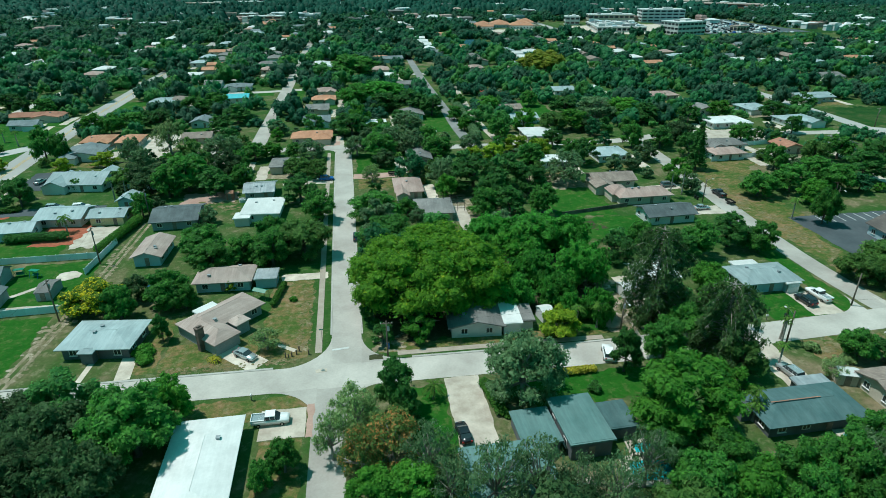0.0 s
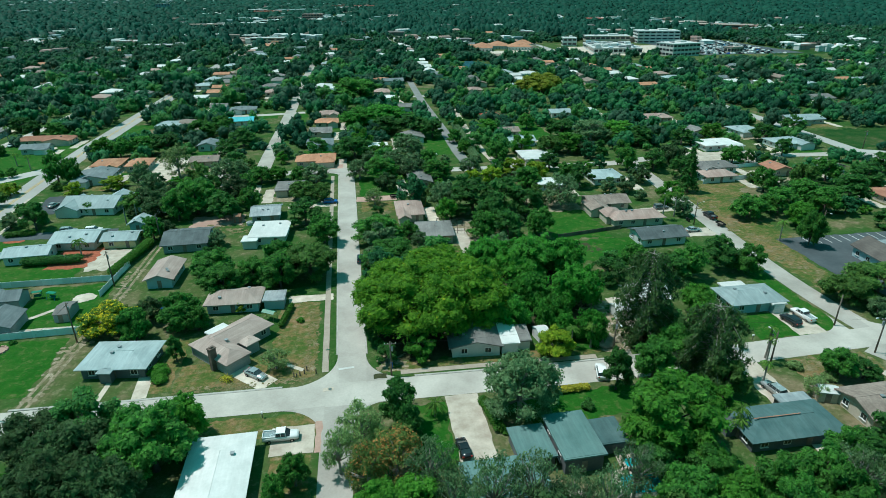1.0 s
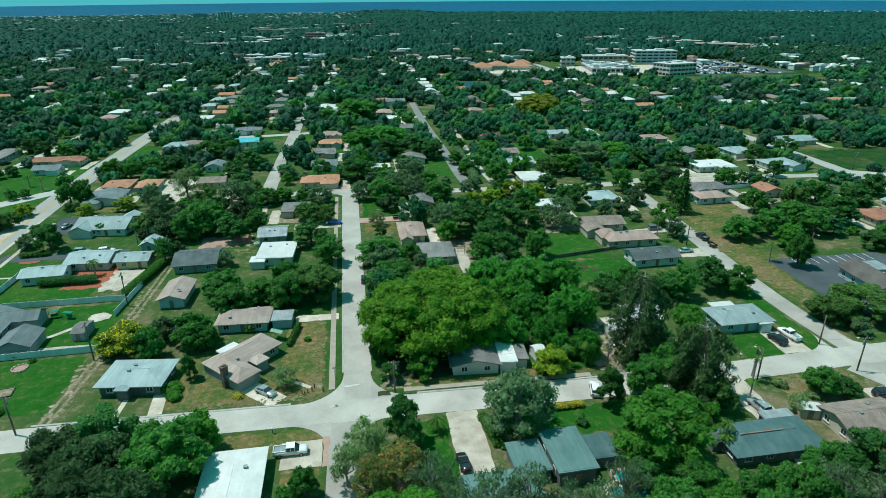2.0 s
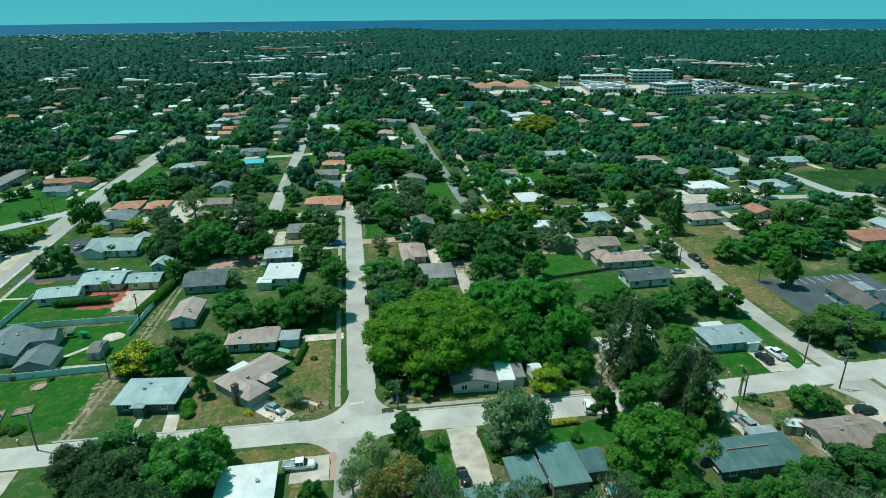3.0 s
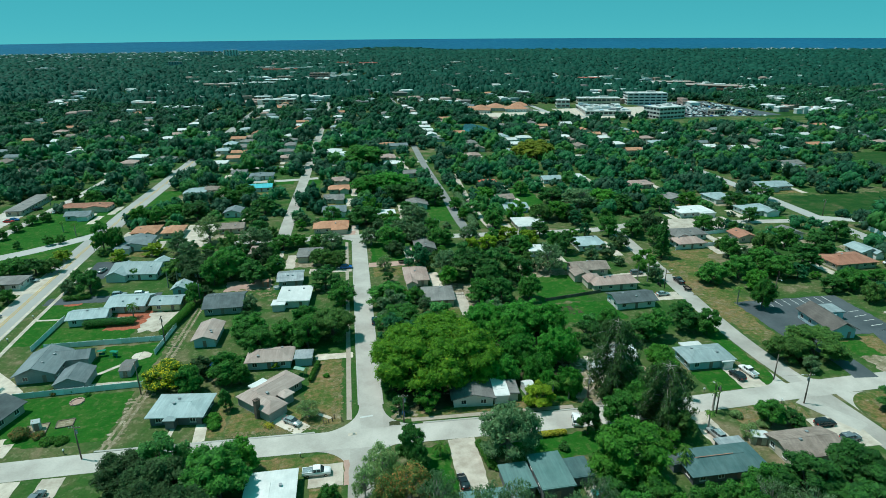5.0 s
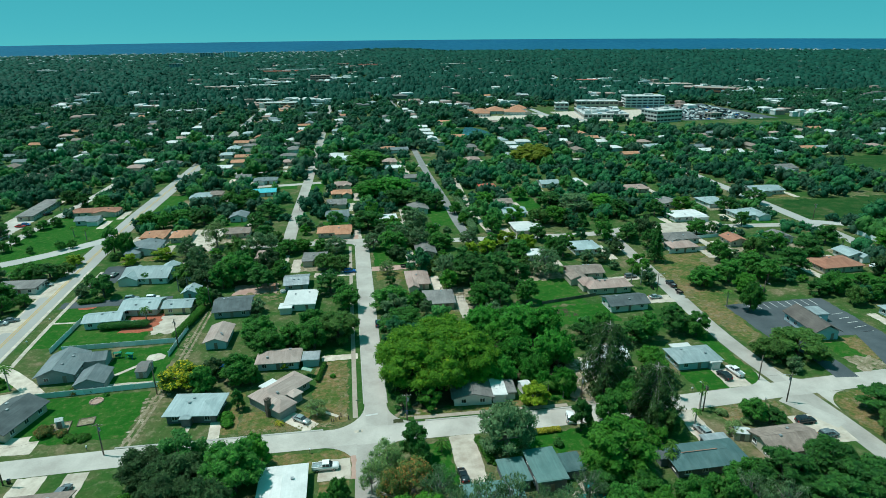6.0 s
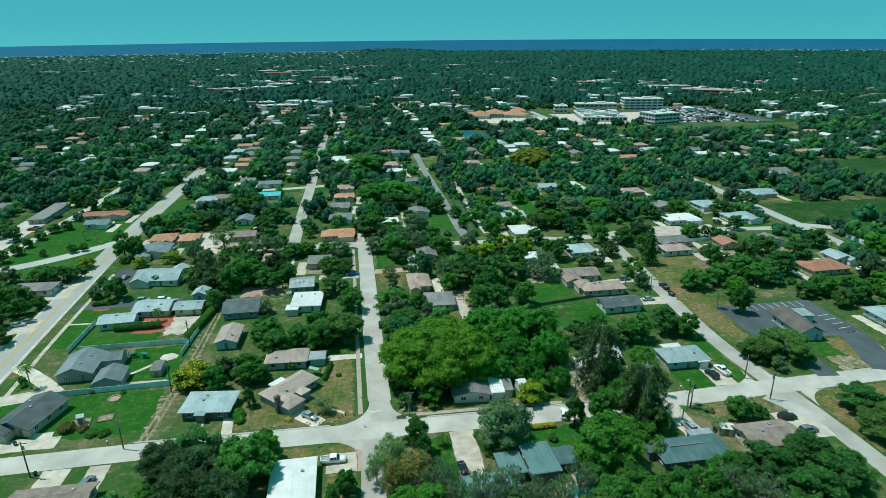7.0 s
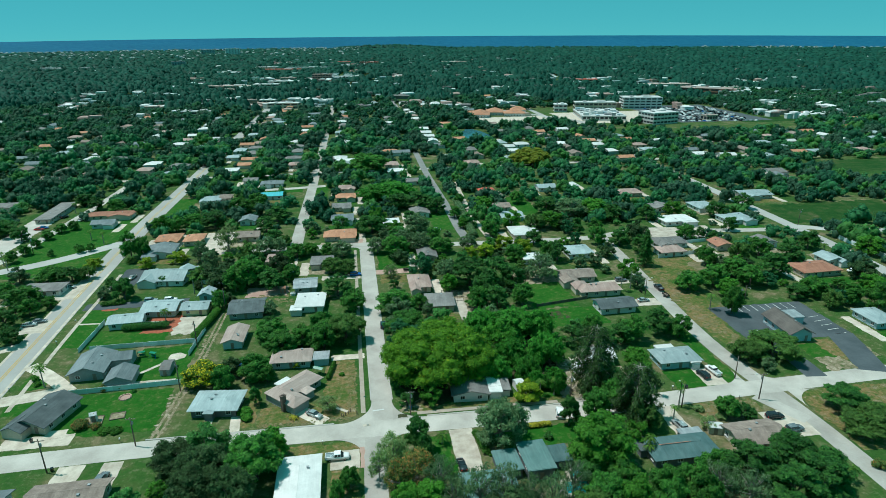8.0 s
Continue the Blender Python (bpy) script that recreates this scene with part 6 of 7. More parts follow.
places = [(x, y, 1.12 * r, r * rnd.uniform(1.2, 1.75)) for x, y, r in LATER]
places += [(rnd.uniform(238, 330), rnd.uniform(436, 505), rnd.uniform(3.5, 5.5), rnd.uniform(5, 8)) for _ in range(26)]
EDGE = lambda x: 735 + 60 * math.sin(0.012 * x) + 35 * math.sin(0.031 * x + 1)      # where the single crowns give way to the far canopy
for y in np.arange(292, 832, 10.2):
    for x in np.arange(-620, 900, 10.2):
        px, py, r = x + rnd.uniform(-3.6, 3.6), y + rnd.uniform(-3.6, 3.6), rnd.choice((3.4, 4.2, 5.2, 6.2, 7.6))
        campus = 235 < px < 470 and 425 < py < 655
        if campus and py < 470 and rnd.random() < 0.5:
            r, campus = min(r, 3.4), False
        if py < EDGE(px) and in_view(px, py, 38.5) and not (campus or 430 < px < 520 and 465 < py < 525 or 136 < px <= 235 and 505 < py < 640) and clear_of(px, py, r * 0.9) and rnd.random() > (0.24 if -130 < px < 330 else 0.08):
            places.append((px, py, 1.12 * r, r * rnd.uniform(1.1, 1.6)))
# crowns past y = 470 take darker, bluer leaves, a painted step towards haze
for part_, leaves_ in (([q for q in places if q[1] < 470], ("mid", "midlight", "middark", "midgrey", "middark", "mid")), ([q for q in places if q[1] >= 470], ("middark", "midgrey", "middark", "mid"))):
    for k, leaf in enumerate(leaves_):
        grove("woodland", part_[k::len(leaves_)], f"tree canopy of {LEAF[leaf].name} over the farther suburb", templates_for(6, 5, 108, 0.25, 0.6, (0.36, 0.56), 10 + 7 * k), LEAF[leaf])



def far_templates(count, seed):
    """Low crowns for the far canopy: a folded dome of few faces with loose sprays over it."""
    out = []
    for k in range(count):
        nrng = np.random.default_rng(seed + k)
        vs = [(0.25 * nrng.normal(), 0.25 * nrng.normal(), 1.0)]
        for ring_r, z in ((0.62, 0.78), (1.0, 0.3)):
            for j in range(6):
                a, q = j * math.pi / 3 + nrng.uniform(-0.3, 0.3), ring_r * nrng.uniform(0.72, 1.25)
                vs.append((q * math.cos(a), q * math.sin(a), z * nrng.uniform(0.72, 1.15)))
        fs = [(0, 1 + j, 1 + (j + 1) % 6) for j in range(6)]
        for j in range(6):
            a, b = 1 + j, 1 + (j + 1) % 6
            fs += [(a, a + 6, b + 6), (a, b + 6, b)]
        leaf = leaf_cloud(nrng, [(0, 0, 0.35, 0.85), (0.3, 0.2, 0.5, 0.5), (-0.3, -0.1, 0.55, 0.5)], 7, 0.4, 0.75, (0.8, 1.05))
        out.append(((leaf, np.arange(len(leaf)).reshape(-1, 3)), (np.array(vs), np.array(fs))))
    return out


# open strips far off, where pale buildings and roads show through the canopy
GLADES = []
for k in range(330):
    d = 800 * (4.1 ** rnd.random())
    a = radians(8.5 + rnd.uniform(-37, 37))
    GLADES.append((d * math.sin(a), d * math.cos(a) - 130, rnd.uniform(14, 34), rnd.uniform(10, 26)))
for x, y in ((-90, 768), (-62, 1190), (-190, 1040), (-150, 1230), (-30, 1300), (-220, 1950), (-90, 1900), (30, 1800), (550, 2000), (480, 2050), (-300, 1500), (470, 1031), (590, 842), (640, 800), (560, 900)):
    for k in range(5):
        GLADES.append((x + rnd.uniform(-50, 50), y + rnd.uniform(-50, 50), rnd.uniform(20, 46), rnd.uniform(14, 26)))
LANDMARKS = [(560, 900, 70, 24, "tan"), (-95, 724, 42, 16, "white"), (-122, 770, 22, 14, "white"), (-190, 650, 40, 12, "white"), (-218, 1035, 80, 20, "tan"), (-160, 1060, 46, 20, "white"), (459, 1036, 40, 24, "red"), (-140, 1130, 50, 20, "white"), (-20, 1240, 60, 22, "white"), (-180, 1560, 95, 30, "red"), (-120, 1640, 110, 26, "sky"), (-235, 1680, 60, 26, "white"), (-611, 2410, 50, 26, "white"), (60, 1900, 60, 20, "red"), (-20, 1960, 40, 20, "red"), (330, 1850, 80, 18, "pink")]
GL = np.array(GLADES + [(x, y - 10, 0.9 * w, d + 22) for x, y, w, d, _ in LANDMARKS] + [(-63, 1212, 36, 40), (-130, 1165, 30, 40), (-700, 1815, 90, 30), (-800, 1815, 90, 30), (-900, 1815, 90, 30)])
places, d = [], 640.0
while d < 3950:
    step = max(8.5, 0.0088 * d)
    half = radians(38.5)
    for k in range(int(2 * half * d / step)):
        a = radians(8.5) - half + (k + rnd.uniform(0.1, 0.9)) * step / d
        dd = d + rnd.uniform(-0.5, 0.5) * step
        x, y = dd * math.sin(a), dd * math.cos(a) - 130
        if y < EDGE(x) and in_view(x, y, 38.5) and (300 < y) and not (x > 900 or x < -620):
            continue
        if 235 < x < 470 and 425 < y < 655 or 430 < x < 520 and 465 < y < 525 or 520 < x < 620 and 715 < y < 850:
            continue
        if math.hypot(x, y + 110) > COAST - 150:
            continue
        near = (np.abs(GL[:, 0] - x) < GL[:, 2] * 0.62 + 0.3 * step) & (y < GL[:, 1] + GL[:, 3]) & (y > GL[:, 1] - GL[:, 3] * 1.1 - 0.02 * dd)
        if near.any() or rnd.random() < 0.06:
            continue
        places.append((x, y, step * rnd.choice((0.45, 0.55, 0.65, 0.8, 1.0)), rnd.uniform(6, 15)))
    d += step * 0.92
# these crowns carry the distance haze in their leaf colour
grove("distant_woodland", places, "dark haze-tinted tree canopy reaching to the bay", far_templates(12, 60), LEAF["far"])

# a low wooded spit across the bay
spit = []
for k in range(150):
    s = rnd.random()
    a = radians(-1.0 + 9.5 * s)
    q = 4330 - 130 * s + rnd.uniform(-30, 30)
    spit.append((q * math.sin(a), q * math.cos(a) - 110, rnd.uniform(22, 46), rnd.uniform(7, 17) * (0.5 + math.sin(math.pi * s))))
grove("distant_woodland", spit, "low haze-tinted wooded spit lying across the bay", far_templates(4, 90), LEAF["far"])

# ---- medical campus and larger buildings ----


def block(name, x, y, w, d, h, floors, rot, wall, roof, label, bays=9, band=True):
    root = thing(name, label, "building", pose(x, y, 0, 0, 0, rot), "larger buildings")
    body = part("wall", Geo().box(0, 0, 0, w, d, h).mesh("wall", WALLS[wall]), root)
    top = Geo().box(0, 0, h, w + 0.6, d + 0.6, 0.4).box(0, 0, h + 0.4, w - 1, d - 1, 0.08)
    rf = part("roof", top.mesh("roof", ROOFS[roof]), root)
    part("plant_room", Geo().box(w * 0.15, d * 0.1, h + 0.4, w * 0.22, d * 0.3, 1.6).mesh("plant_room", WALLS["white"]), rf)
    part("cooling_unit", Geo().box(-w * 0.25, 0, h + 0.4, w * 0.08, d * 0.2, 1.2).mesh("cooling_unit", WALLS["grey"]), rf)
    fl = h / floors
    for side, length, off, rz in (("s", w, d / 2, 0), ("e", d, w / 2, 90), ("w", d, w / 2, -90)):
        n = max(2, int(bays * length / w))
        pw = length / n * (0.45 if name == "apartment_tower" else 0.78)
        me = Geo().box(0, 0, 0, pw, 0.16, fl * 0.48).mesh("window", GLASS)
        for i in range(floors):
            for k in range(n):
                part("window", me, body, "", pose(0, 0, 0, 0, 0, rz) @ pose((k + 0.5) / n * length - length / 2, -off - 0.02, i * fl + fl * 0.32))
    return root


block("hospital", 332, 497, 34, 25, 12, 3, 14, "white", "white", "white three-storey medical block with dark window bands", 7)
block("hospital", 308, 621, 52, 18, 10, 2, -11, "cream", "white", "long cream medical block with window bands", 9)
block("hospital", 376, 631, 50, 24, 14, 4, -11, "white", "white", "tall pale medical tower", 7)
block("clinic", 260, 616, 16, 14, 9, 2, -11, "white", "white", "small white clinic block", 3)
block("office", 398, 504, 15, 10, 6, 1, 10, "cream", "tan", "small cream office block", 4)
DECK = block("hospital", 287, 556, 50, 66, 5, 1, -11, "white", "white", "low sprawling white medical wings under rooftop plant", 10)
for k in range(70):
    w, d, h = rnd.uniform(2, 7), rnd.uniform(2, 7), rnd.uniform(0.8, 3.2)
    part("rooftop_unit", Geo().box(rnd.uniform(-22, 22), rnd.uniform(-30, 30), 5.4, w, d, h).mesh("rooftop_unit", WALLS[rnd.choice(("white", "white", "grey", "sky"))]), DECK)
block("school", 566, 790, 78, 34, 9, 2, -38, "brick", "tan", "long red brick school with pale flat roofs", 5)
block("school", 592, 752, 46, 22, 6, 1, -38, "white", "sky", "low pale school hall", 5)
for x, y, w, d in ((150, 590, 24, 34), (172, 606, 22, 30), (192, 588, 26, 22), (205, 618, 20, 18)):
    house(x, y, w, d, -12, "hip", "orange", "white", "broad building with a terracotta hipped roof", 4.0, 4.0, 0.8, "sew", "s", 3)
for x, y, w, d, rf in LANDMARKS:
    block("large_building", x, y, w, d, 7, 2, -8, "cream", rf, f"long low building with a {ROOFS[rf].name}", 4)

block("hotel", -63, 1226, 40, 18, 13, 3, -8, "rose", "pink", "rose coloured hotel among the trees", 7)
block("hotel", -130, 1180, 30, 16, 10, 2, -8, "cream", "pink", "cream block with a dusty pink roof", 5)
block("apartment_tower", -505, 1815, 38, 14, 20, 6, 15, "grey", "grey", "grey apartment block standing over the canopy", 5)
block("apartment_tower", -520, 2800, 62, 18, 34, 8, 15, "white", "white", "white apartment slab near the bay", 5)
block("apartment_tower", -660, 2960, 60, 18, 26, 6, 15, "grey", "grey", "grey apartment slab near the bay", 5)

# rows of small cars on the hospital car park: far too many to count
for tint, share in (("white", 0.4), ("silver", 0.25), ("blue", 0.08), ("black", 0.27)):
    g = Geo()
    for row in range(14):
        for k in range(30):
            if rnd.random() < share * 0.95:
                x, y = 362 + k * 2.9 + row * 1.1, 500 + row * 10.2 - k * 0.4
                if x < 470:
                    g.box(x, y, 0.25, 1.8, 4.3, 0.75).box(x, y - 0.2, 1.0, 1.5, 2.3, 0.55, 0, 0.8)
    tagged(new("parked_cars", g.mesh("parked_cars", CARS[tint])), f"rows of parked {tint} cars beside the medical campus", "cars", "", "stuff")
patch("car_park_far", 358, 492, 470, 648, LOT, "dark asphalt car park beside the medical campus", 0.04, 1.0, category="car park")

# pale buildings far off among the trees
for tint, me_name in (("white", "white"), ("pale", "sky"), ("warm", "pink"), ("grey", "grey")):
    g = Geo()
    for n, (x, y, w, d) in enumerate(GLADES):
        if n % 4 == ("white", "pale", "warm", "grey").index(tint) or (tint == "white" and n % 3 == 0):
            for _ in range(rnd.choice((1, 2, 2, 3))):
                hh, ww, dd, rz = rnd.uniform(3.5, 6.5), min(w, 20) * rnd.uniform(0.35, 0.9), d * rnd.uniform(0.35, 0.7), rnd.uniform(-14, 14)
                u, v = x + rnd.uniform(-0.55, 0.55) * w, y + rnd.uniform(-0.5, 0.5) * d
                g.box(u, v, 0, ww, dd, hh, rz).box(u, v, hh, ww + 1.0, dd + 1.0, rnd.uniform(0.5, 2.2), rz, rnd.choice((0.97, 0.9, 0.4)))
    tagged(new("distant_buildings", g.mesh("distant_buildings", ROOFS[me_name])), f"{tint} low roofs far off among the trees", "buildings", "", "stuff")
g = Geo()
for k in range(70):
    x, y = -660 - 3.7 * k + rnd.uniform(-4, 4), 1815 + rnd.uniform(-22, 22)
    g.box(x, y, 0, rnd.uniform(5, 16), rnd.uniform(8, 14), rnd.uniform(4, 7), rnd.uniform(-8, 8))
for k in range(700):
    left = k < 560
    a = radians(rnd.uniform(-31, 1) if left else rnd.uniform(31, 46))
    q = COAST - (100 + 1350 * rnd.random() ** 2.2 if left else 70 + 300 * rnd.random())
    x, y = q * math.sin(a), q * math.cos(a) - 110
    hh = rnd.uniform(6, 13)
    g.box(x, y, 0, rnd.uniform(6, 17), rnd.uniform(8, 14), hh, rnd.uniform(-20, 20)).box(x, y, hh, rnd.uniform(7, 12), 10, 2.2, 0, 0.4)
tagged(new("waterfront_houses", g.mesh("waterfront_houses", SEAWALL)), "pale waterfront houses strung along the bay", "buildings", "", "stuff")

# ---- vehicles ----
WHEEL = Geo().tube([(0, -0.11, 0), (0, -0.09, 0), (0, 0.09, 0), (0, 0.11, 0)], [0.27, 0.33, 0.33, 0.27], 14).mesh("tyre", TYRE, True)
RIM = Geo().tube([(0, -0.125, 0), (0, 0.125, 0)], [0.19, 0.19], 10).mesh("rim", BRASS)
LIGHTS = Geo().box(0, 0, 0, 0.12, 0.42, 0.16).mesh("headlight", LAMPGLASS)
TAILS = Geo().box(0, 0, 0, 0.1, 0.32, 0.26).mesh("taillight", TAILGLASS)


def shaped(sections):
    """A closed body from cross sections (x, half width, low, high, top half width)."""
    g, vs = Geo(), []
    for x, hw, lo, hi, tw in sections:
        mid = lo + (hi - lo) * 0.62
        vs += [(x, -hw * 0.93, lo), (x, -hw, mid), (x, -tw, hi), (x, tw, hi), (x, hw, mid), (x, hw * 0.93, lo)]
    n = len(sections)
    fs = [(6 * i + k, 6 * i + (k + 1) % 6, 6 * (i + 1) + (k + 1) % 6, 6 * (i + 1) + k) for i in range(n - 1) for k in range(6)]
    return g.add(vs, fs + [tuple(range(6))[::-1], tuple(6 * (n - 1) + k for k in range(6))])


BODY = {
    "sedan": [(-2.33, 0.78, 0.4, 0.8, 0.7), (-2.2, 0.86, 0.28, 0.98, 0.78), (-1.3, 0.9, 0.24, 1.0, 0.82), (0.9, 0.9, 0.24, 0.98, 0.82), (1.9, 0.86, 0.26, 0.82, 0.74), (2.34, 0.76, 0.36, 0.66, 0.66)],
    "suv": [(-2.35, 0.82, 0.45, 1.0, 0.76), (-2.25, 0.92, 0.32, 1.1, 0.84), (-1.2, 0.95, 0.3, 1.12, 0.88), (1.0, 0.95, 0.3, 1.12, 0.88), (2.0, 0.92, 0.32, 1.02, 0.8), (2.38, 0.8, 0.42, 0.85, 0.7)],
    "pickup": [(-2.85, 0.86, 0.5, 0.98, 0.84), (-2.8, 0.95, 0.42, 1.1, 0.9), (-0.3, 0.97, 0.38, 1.12, 0.92), (1.4, 0.97, 0.38, 1.12, 0.92), (2.5, 0.94, 0.4, 1.06, 0.84), (2.88, 0.84, 0.46, 0.9, 0.74)],
}
CABIN = {
    "sedan": [(-1.75, 0.78, 0.95, 1.0, 0.74), (-1.05, 0.8, 0.95, 1.4, 0.66), (0.2, 0.8, 0.95, 1.43, 0.68), (1.1, 0.78, 0.93, 0.99, 0.72)],
    "suv": [(-2.25, 0.86, 1.06, 1.2, 0.8), (-1.95, 0.88, 1.06, 1.68, 0.72), (0.2, 0.88, 1.06, 1.72, 0.74), (1.15, 0.84, 1.06, 1.13, 0.8)],
    "pickup": [(-0.75, 0.88, 1.06, 1.75, 0.74), (-0.6, 0.9, 1.06, 1.8, 0.76), (0.75, 0.9, 1.06, 1.8, 0.76), (1.5, 0.86, 1.06, 1.14, 0.82)],
}
TOP = {"sedan": (-0.42, 0, 1.39, 1.42, 1.36, 0.07), "suv": (-0.87, 0, 1.67, 2.3, 1.5, 0.08), "pickup": (0.08, 0, 1.75, 1.5, 1.56, 0.1)}
PILLARS = {"sedan": (-1.1, -0.35, 0.36), "suv": (-1.9, -1.1, -0.3, 0.4), "pickup": (-0.62, 0.1, 0.85)}
WORD = {"sedan": "sedan", "suv": "sport utility vehicle", "pickup": "pickup truck"}
CAR_MESH = {}


def car(kind, colour, x, y, rot):
    TAKEN.append((x, y, 1.0))
    if kind == "trailer":
        root = thing("trailer", "small dark utility trailer parked outdoors", "trailer", pose(x, y, 0.1, 0, 0, rot), "vehicles")
        part("bed", Geo().box(0, 0, 0.5, 3.0, 1.6, 0.1).mesh("bed", TIMBER), root)
        for a, b, c, d in ((0, -0.8, 3.0, 0.06), (0, 0.8, 3.0, 0.06), (-1.5, 0, 0.06, 1.6), (1.5, 0, 0.06, 1.6)):
            part("rail", Geo().box(a, b, 0.6, c, d, 0.4).mesh("rail", TYRE), root)
        part("drawbar", Geo().box(2.1, 0, 0.45, 1.3, 0.12, 0.1).mesh("drawbar", TYRE), root)
        axles = ((-0.2, 0.92), (-0.2, -0.92))
    else:
        root = thing("car", f"{colour} {WORD[kind]} parked on pale concrete" if abs(x) > 4 or y < 40 else f"{colour} {WORD[kind]} parked at the kerb", WORD[kind] if kind != "suv" else "car", pose(x, y, 0.06, 0, 0, rot), "vehicles")
        key = (kind, colour)
        if key not in CAR_MESH:
            b = shaped(BODY[kind])
            CAR_MESH[key] = (b.mesh("body", CARS[colour], True), shaped(CABIN[kind]).mesh("cabin_glass", GLASS), Geo().box(*TOP[kind]).mesh("roof_panel", CARS[colour]))
        for nm, me in zip(("body", "cabin_glass", "roof_panel"), CAR_MESH[key]):
            part(nm, me, root)
        ln, low, high = BODY[kind][-1][0], CABIN[kind][1][2], CABIN[kind][1][3]
        for u in PILLARS[kind]:
            for v in (-1, 1):
                lean = Geo().tube([(u, v * (CABIN[kind][1][1] + 0.01), low), (u, v * (CABIN[kind][1][1] - 0.02), low + 0.55 * (high - low)), (u, v * (CABIN[kind][1][4] + 0.02), high)], [0.06, 0.05, 0.05], 4)
                part("pillar", lean.mesh("pillar", CARS[colour]), root)
        for s in (-1, 1):
            part("headlight", LIGHTS, root, "", pose(ln - 0.12, s * 0.56, 0.62 if kind == "sedan" else 0.78))
            part("taillight", TAILS, root, "", pose(-ln + 0.04, s * 0.66, 0.66 if kind == "sedan" else 0.78))
        part("bumper", Geo().box(ln - 0.02, 0, 0.36, 0.14, 1.5, 0.2).mesh("bumper", TYRE if kind != "sedan" else CARS[colour]), root)
        if kind == "pickup":
            part("cargo_bed", Geo().box(-1.8, 0, 1.08, 1.9, 1.56, 0.05).mesh("cargo_bed", CARS["silver" if colour == "white" else "grey"]), root, "open grey cargo bed")
            for a, b, c, d in ((-1.8, 0.86, 2.1, 0.14), (-1.8, -0.86, 2.1, 0.14), (-2.82, 0, 0.1, 1.7)):
                part("bed_rail", Geo().box(a, b, 1.06, c, d, 0.28).mesh("bed_rail", CARS[colour]), root)
        ax = 1.45 if kind == "sedan" else 1.5 if kind == "suv" else 1.8
        axles = ((-ax, 0.86), (ax, 0.86), (-ax, -0.86), (ax, -0.86))
    for a, b in axles:
        w = part("wheel", WHEEL, root, "", pose(a, b, 0.29))
        part("rim", RIM, w)
    return root


car("pickup", "white", -11.9, -13.1, 0)
car("sedan", "silver", -18.3, 5.2, -38)
car("sedan", "black", 17.1, -20.4, 95)
car("suv", "teal", 2.7, 54.1, 90)
car("suv", "black", 94.5, 6.9, 97)
car("pickup", "white", 98.6, 8.4, 97)
car("pickup", "black", 112.4, 68.7, 90)
car("suv", "silver", 75.2, -14.5, 100)
car("suv", "black", 101.8, -14.8, 0)
car("suv", "grey", 103.3, -20.4, 5)
car("suv", "white", 46.5, -4.5, 75)
car("sedan", "white", -77.2, 37.6, -25)
car("suv", "silver", -83.8, 88.8, 0)
car("suv", "white", -76.4, 88.1, 5)
car("sedan", "white", -79.2, 85.5, 0)
car("sedan", "silver", -98.6, 114.5, 80)
car("suv", "blue", -6.2, 102.4, 0)
car("suv", "grey", 100.9, 78.5, 0)
car("sedan", "silver", 101.1, 58.8, 0)
car("suv", "grey", -65.2, -12.4, 80)
car("sedan", "silver", -120.5, 108.0, 0)
car("sedan", "silver", -120.2, 74.4, 10)
car("sedan", "grey", -117.9, 76.7, 10)
car("sedan", "red", -169.2, 192.2, 0)
car("sedan", "blue", -168.2, 194.9, 0)
car("suv", "black", -165.9, 214.2, 60)
car("sedan", "white", -154.2, 206.8, 80)
car("sedan", "white", -112.3, 189.3, 90)
car("sedan", "white", 35.8, 157.1, 0)
car("suv", "white", -115.4, 297.8, 90)
car("sedan", "white", 136.1, 141.9, 60)
car("sedan", "white", 201.3, 72.1, 0)
car("suv", "silver", 108.6, 78.2, 0)
car("trailer", "black", 15.7, 104.4, 0)
car("trailer", "black", 111.7, 61.6, 90)
car("sedan", "white", 314.2, 192.7, 90)

# ---- poles, lines, fences ----


def utility_pole(x, y, h, lamp=False, arm=0.0, arms=True):
    root = thing("utility_pole", "weathered timber utility pole" + (" with a street lamp" if lamp else ""), "pole", pose(x, y, 0, 0, 0, arm), "utility poles")
    part("pole", Geo().tube([(0, 0, -0.2), (0, 0, h * 0.5), (0, 0, h)], [0.17, 0.15, 0.11], 8).mesh("pole", TIMBER, True), root)
    if arms:
        part("crossarm", Geo().box(0, 0.14, h - 0.7, 2.2, 0.12, 0.14).mesh("crossarm", TIMBER), root)
        for u in (-1.0, -0.4, 0.4, 1.0):
            part("insulator", Geo().tube([(u, 0.14, h - 0.56), (u, 0.14, h - 0.36)], [0.06, 0.04], 6).mesh("insulator", LAMPGLASS), root)
        part("transformer", Geo().tube([(0.32, 0, h - 2.1), (0.32, 0, h - 2.0), (0.32, 0, h - 1.25), (0.32, 0, h - 1.15)], [0.18, 0.22, 0.22, 0.16], 10).mesh("transformer", ROOFS["metal"]), root, "grey metal transformer can")
    if lamp:
        a = part("lamp_arm", Geo().tube([(0, 0, h - 1.0), (0.9, 0, h - 0.4), (1.8, 0, h - 0.3)], [0.05, 0.04, 0.04], 6).mesh("lamp_arm", BRASS, True), root)
        part("lamp_head", Geo().box(2.05, 0, h - 0.38, 0.6, 0.26, 0.14, 0, 0.8).mesh("lamp_head", LAMPGLASS), a)
    return root


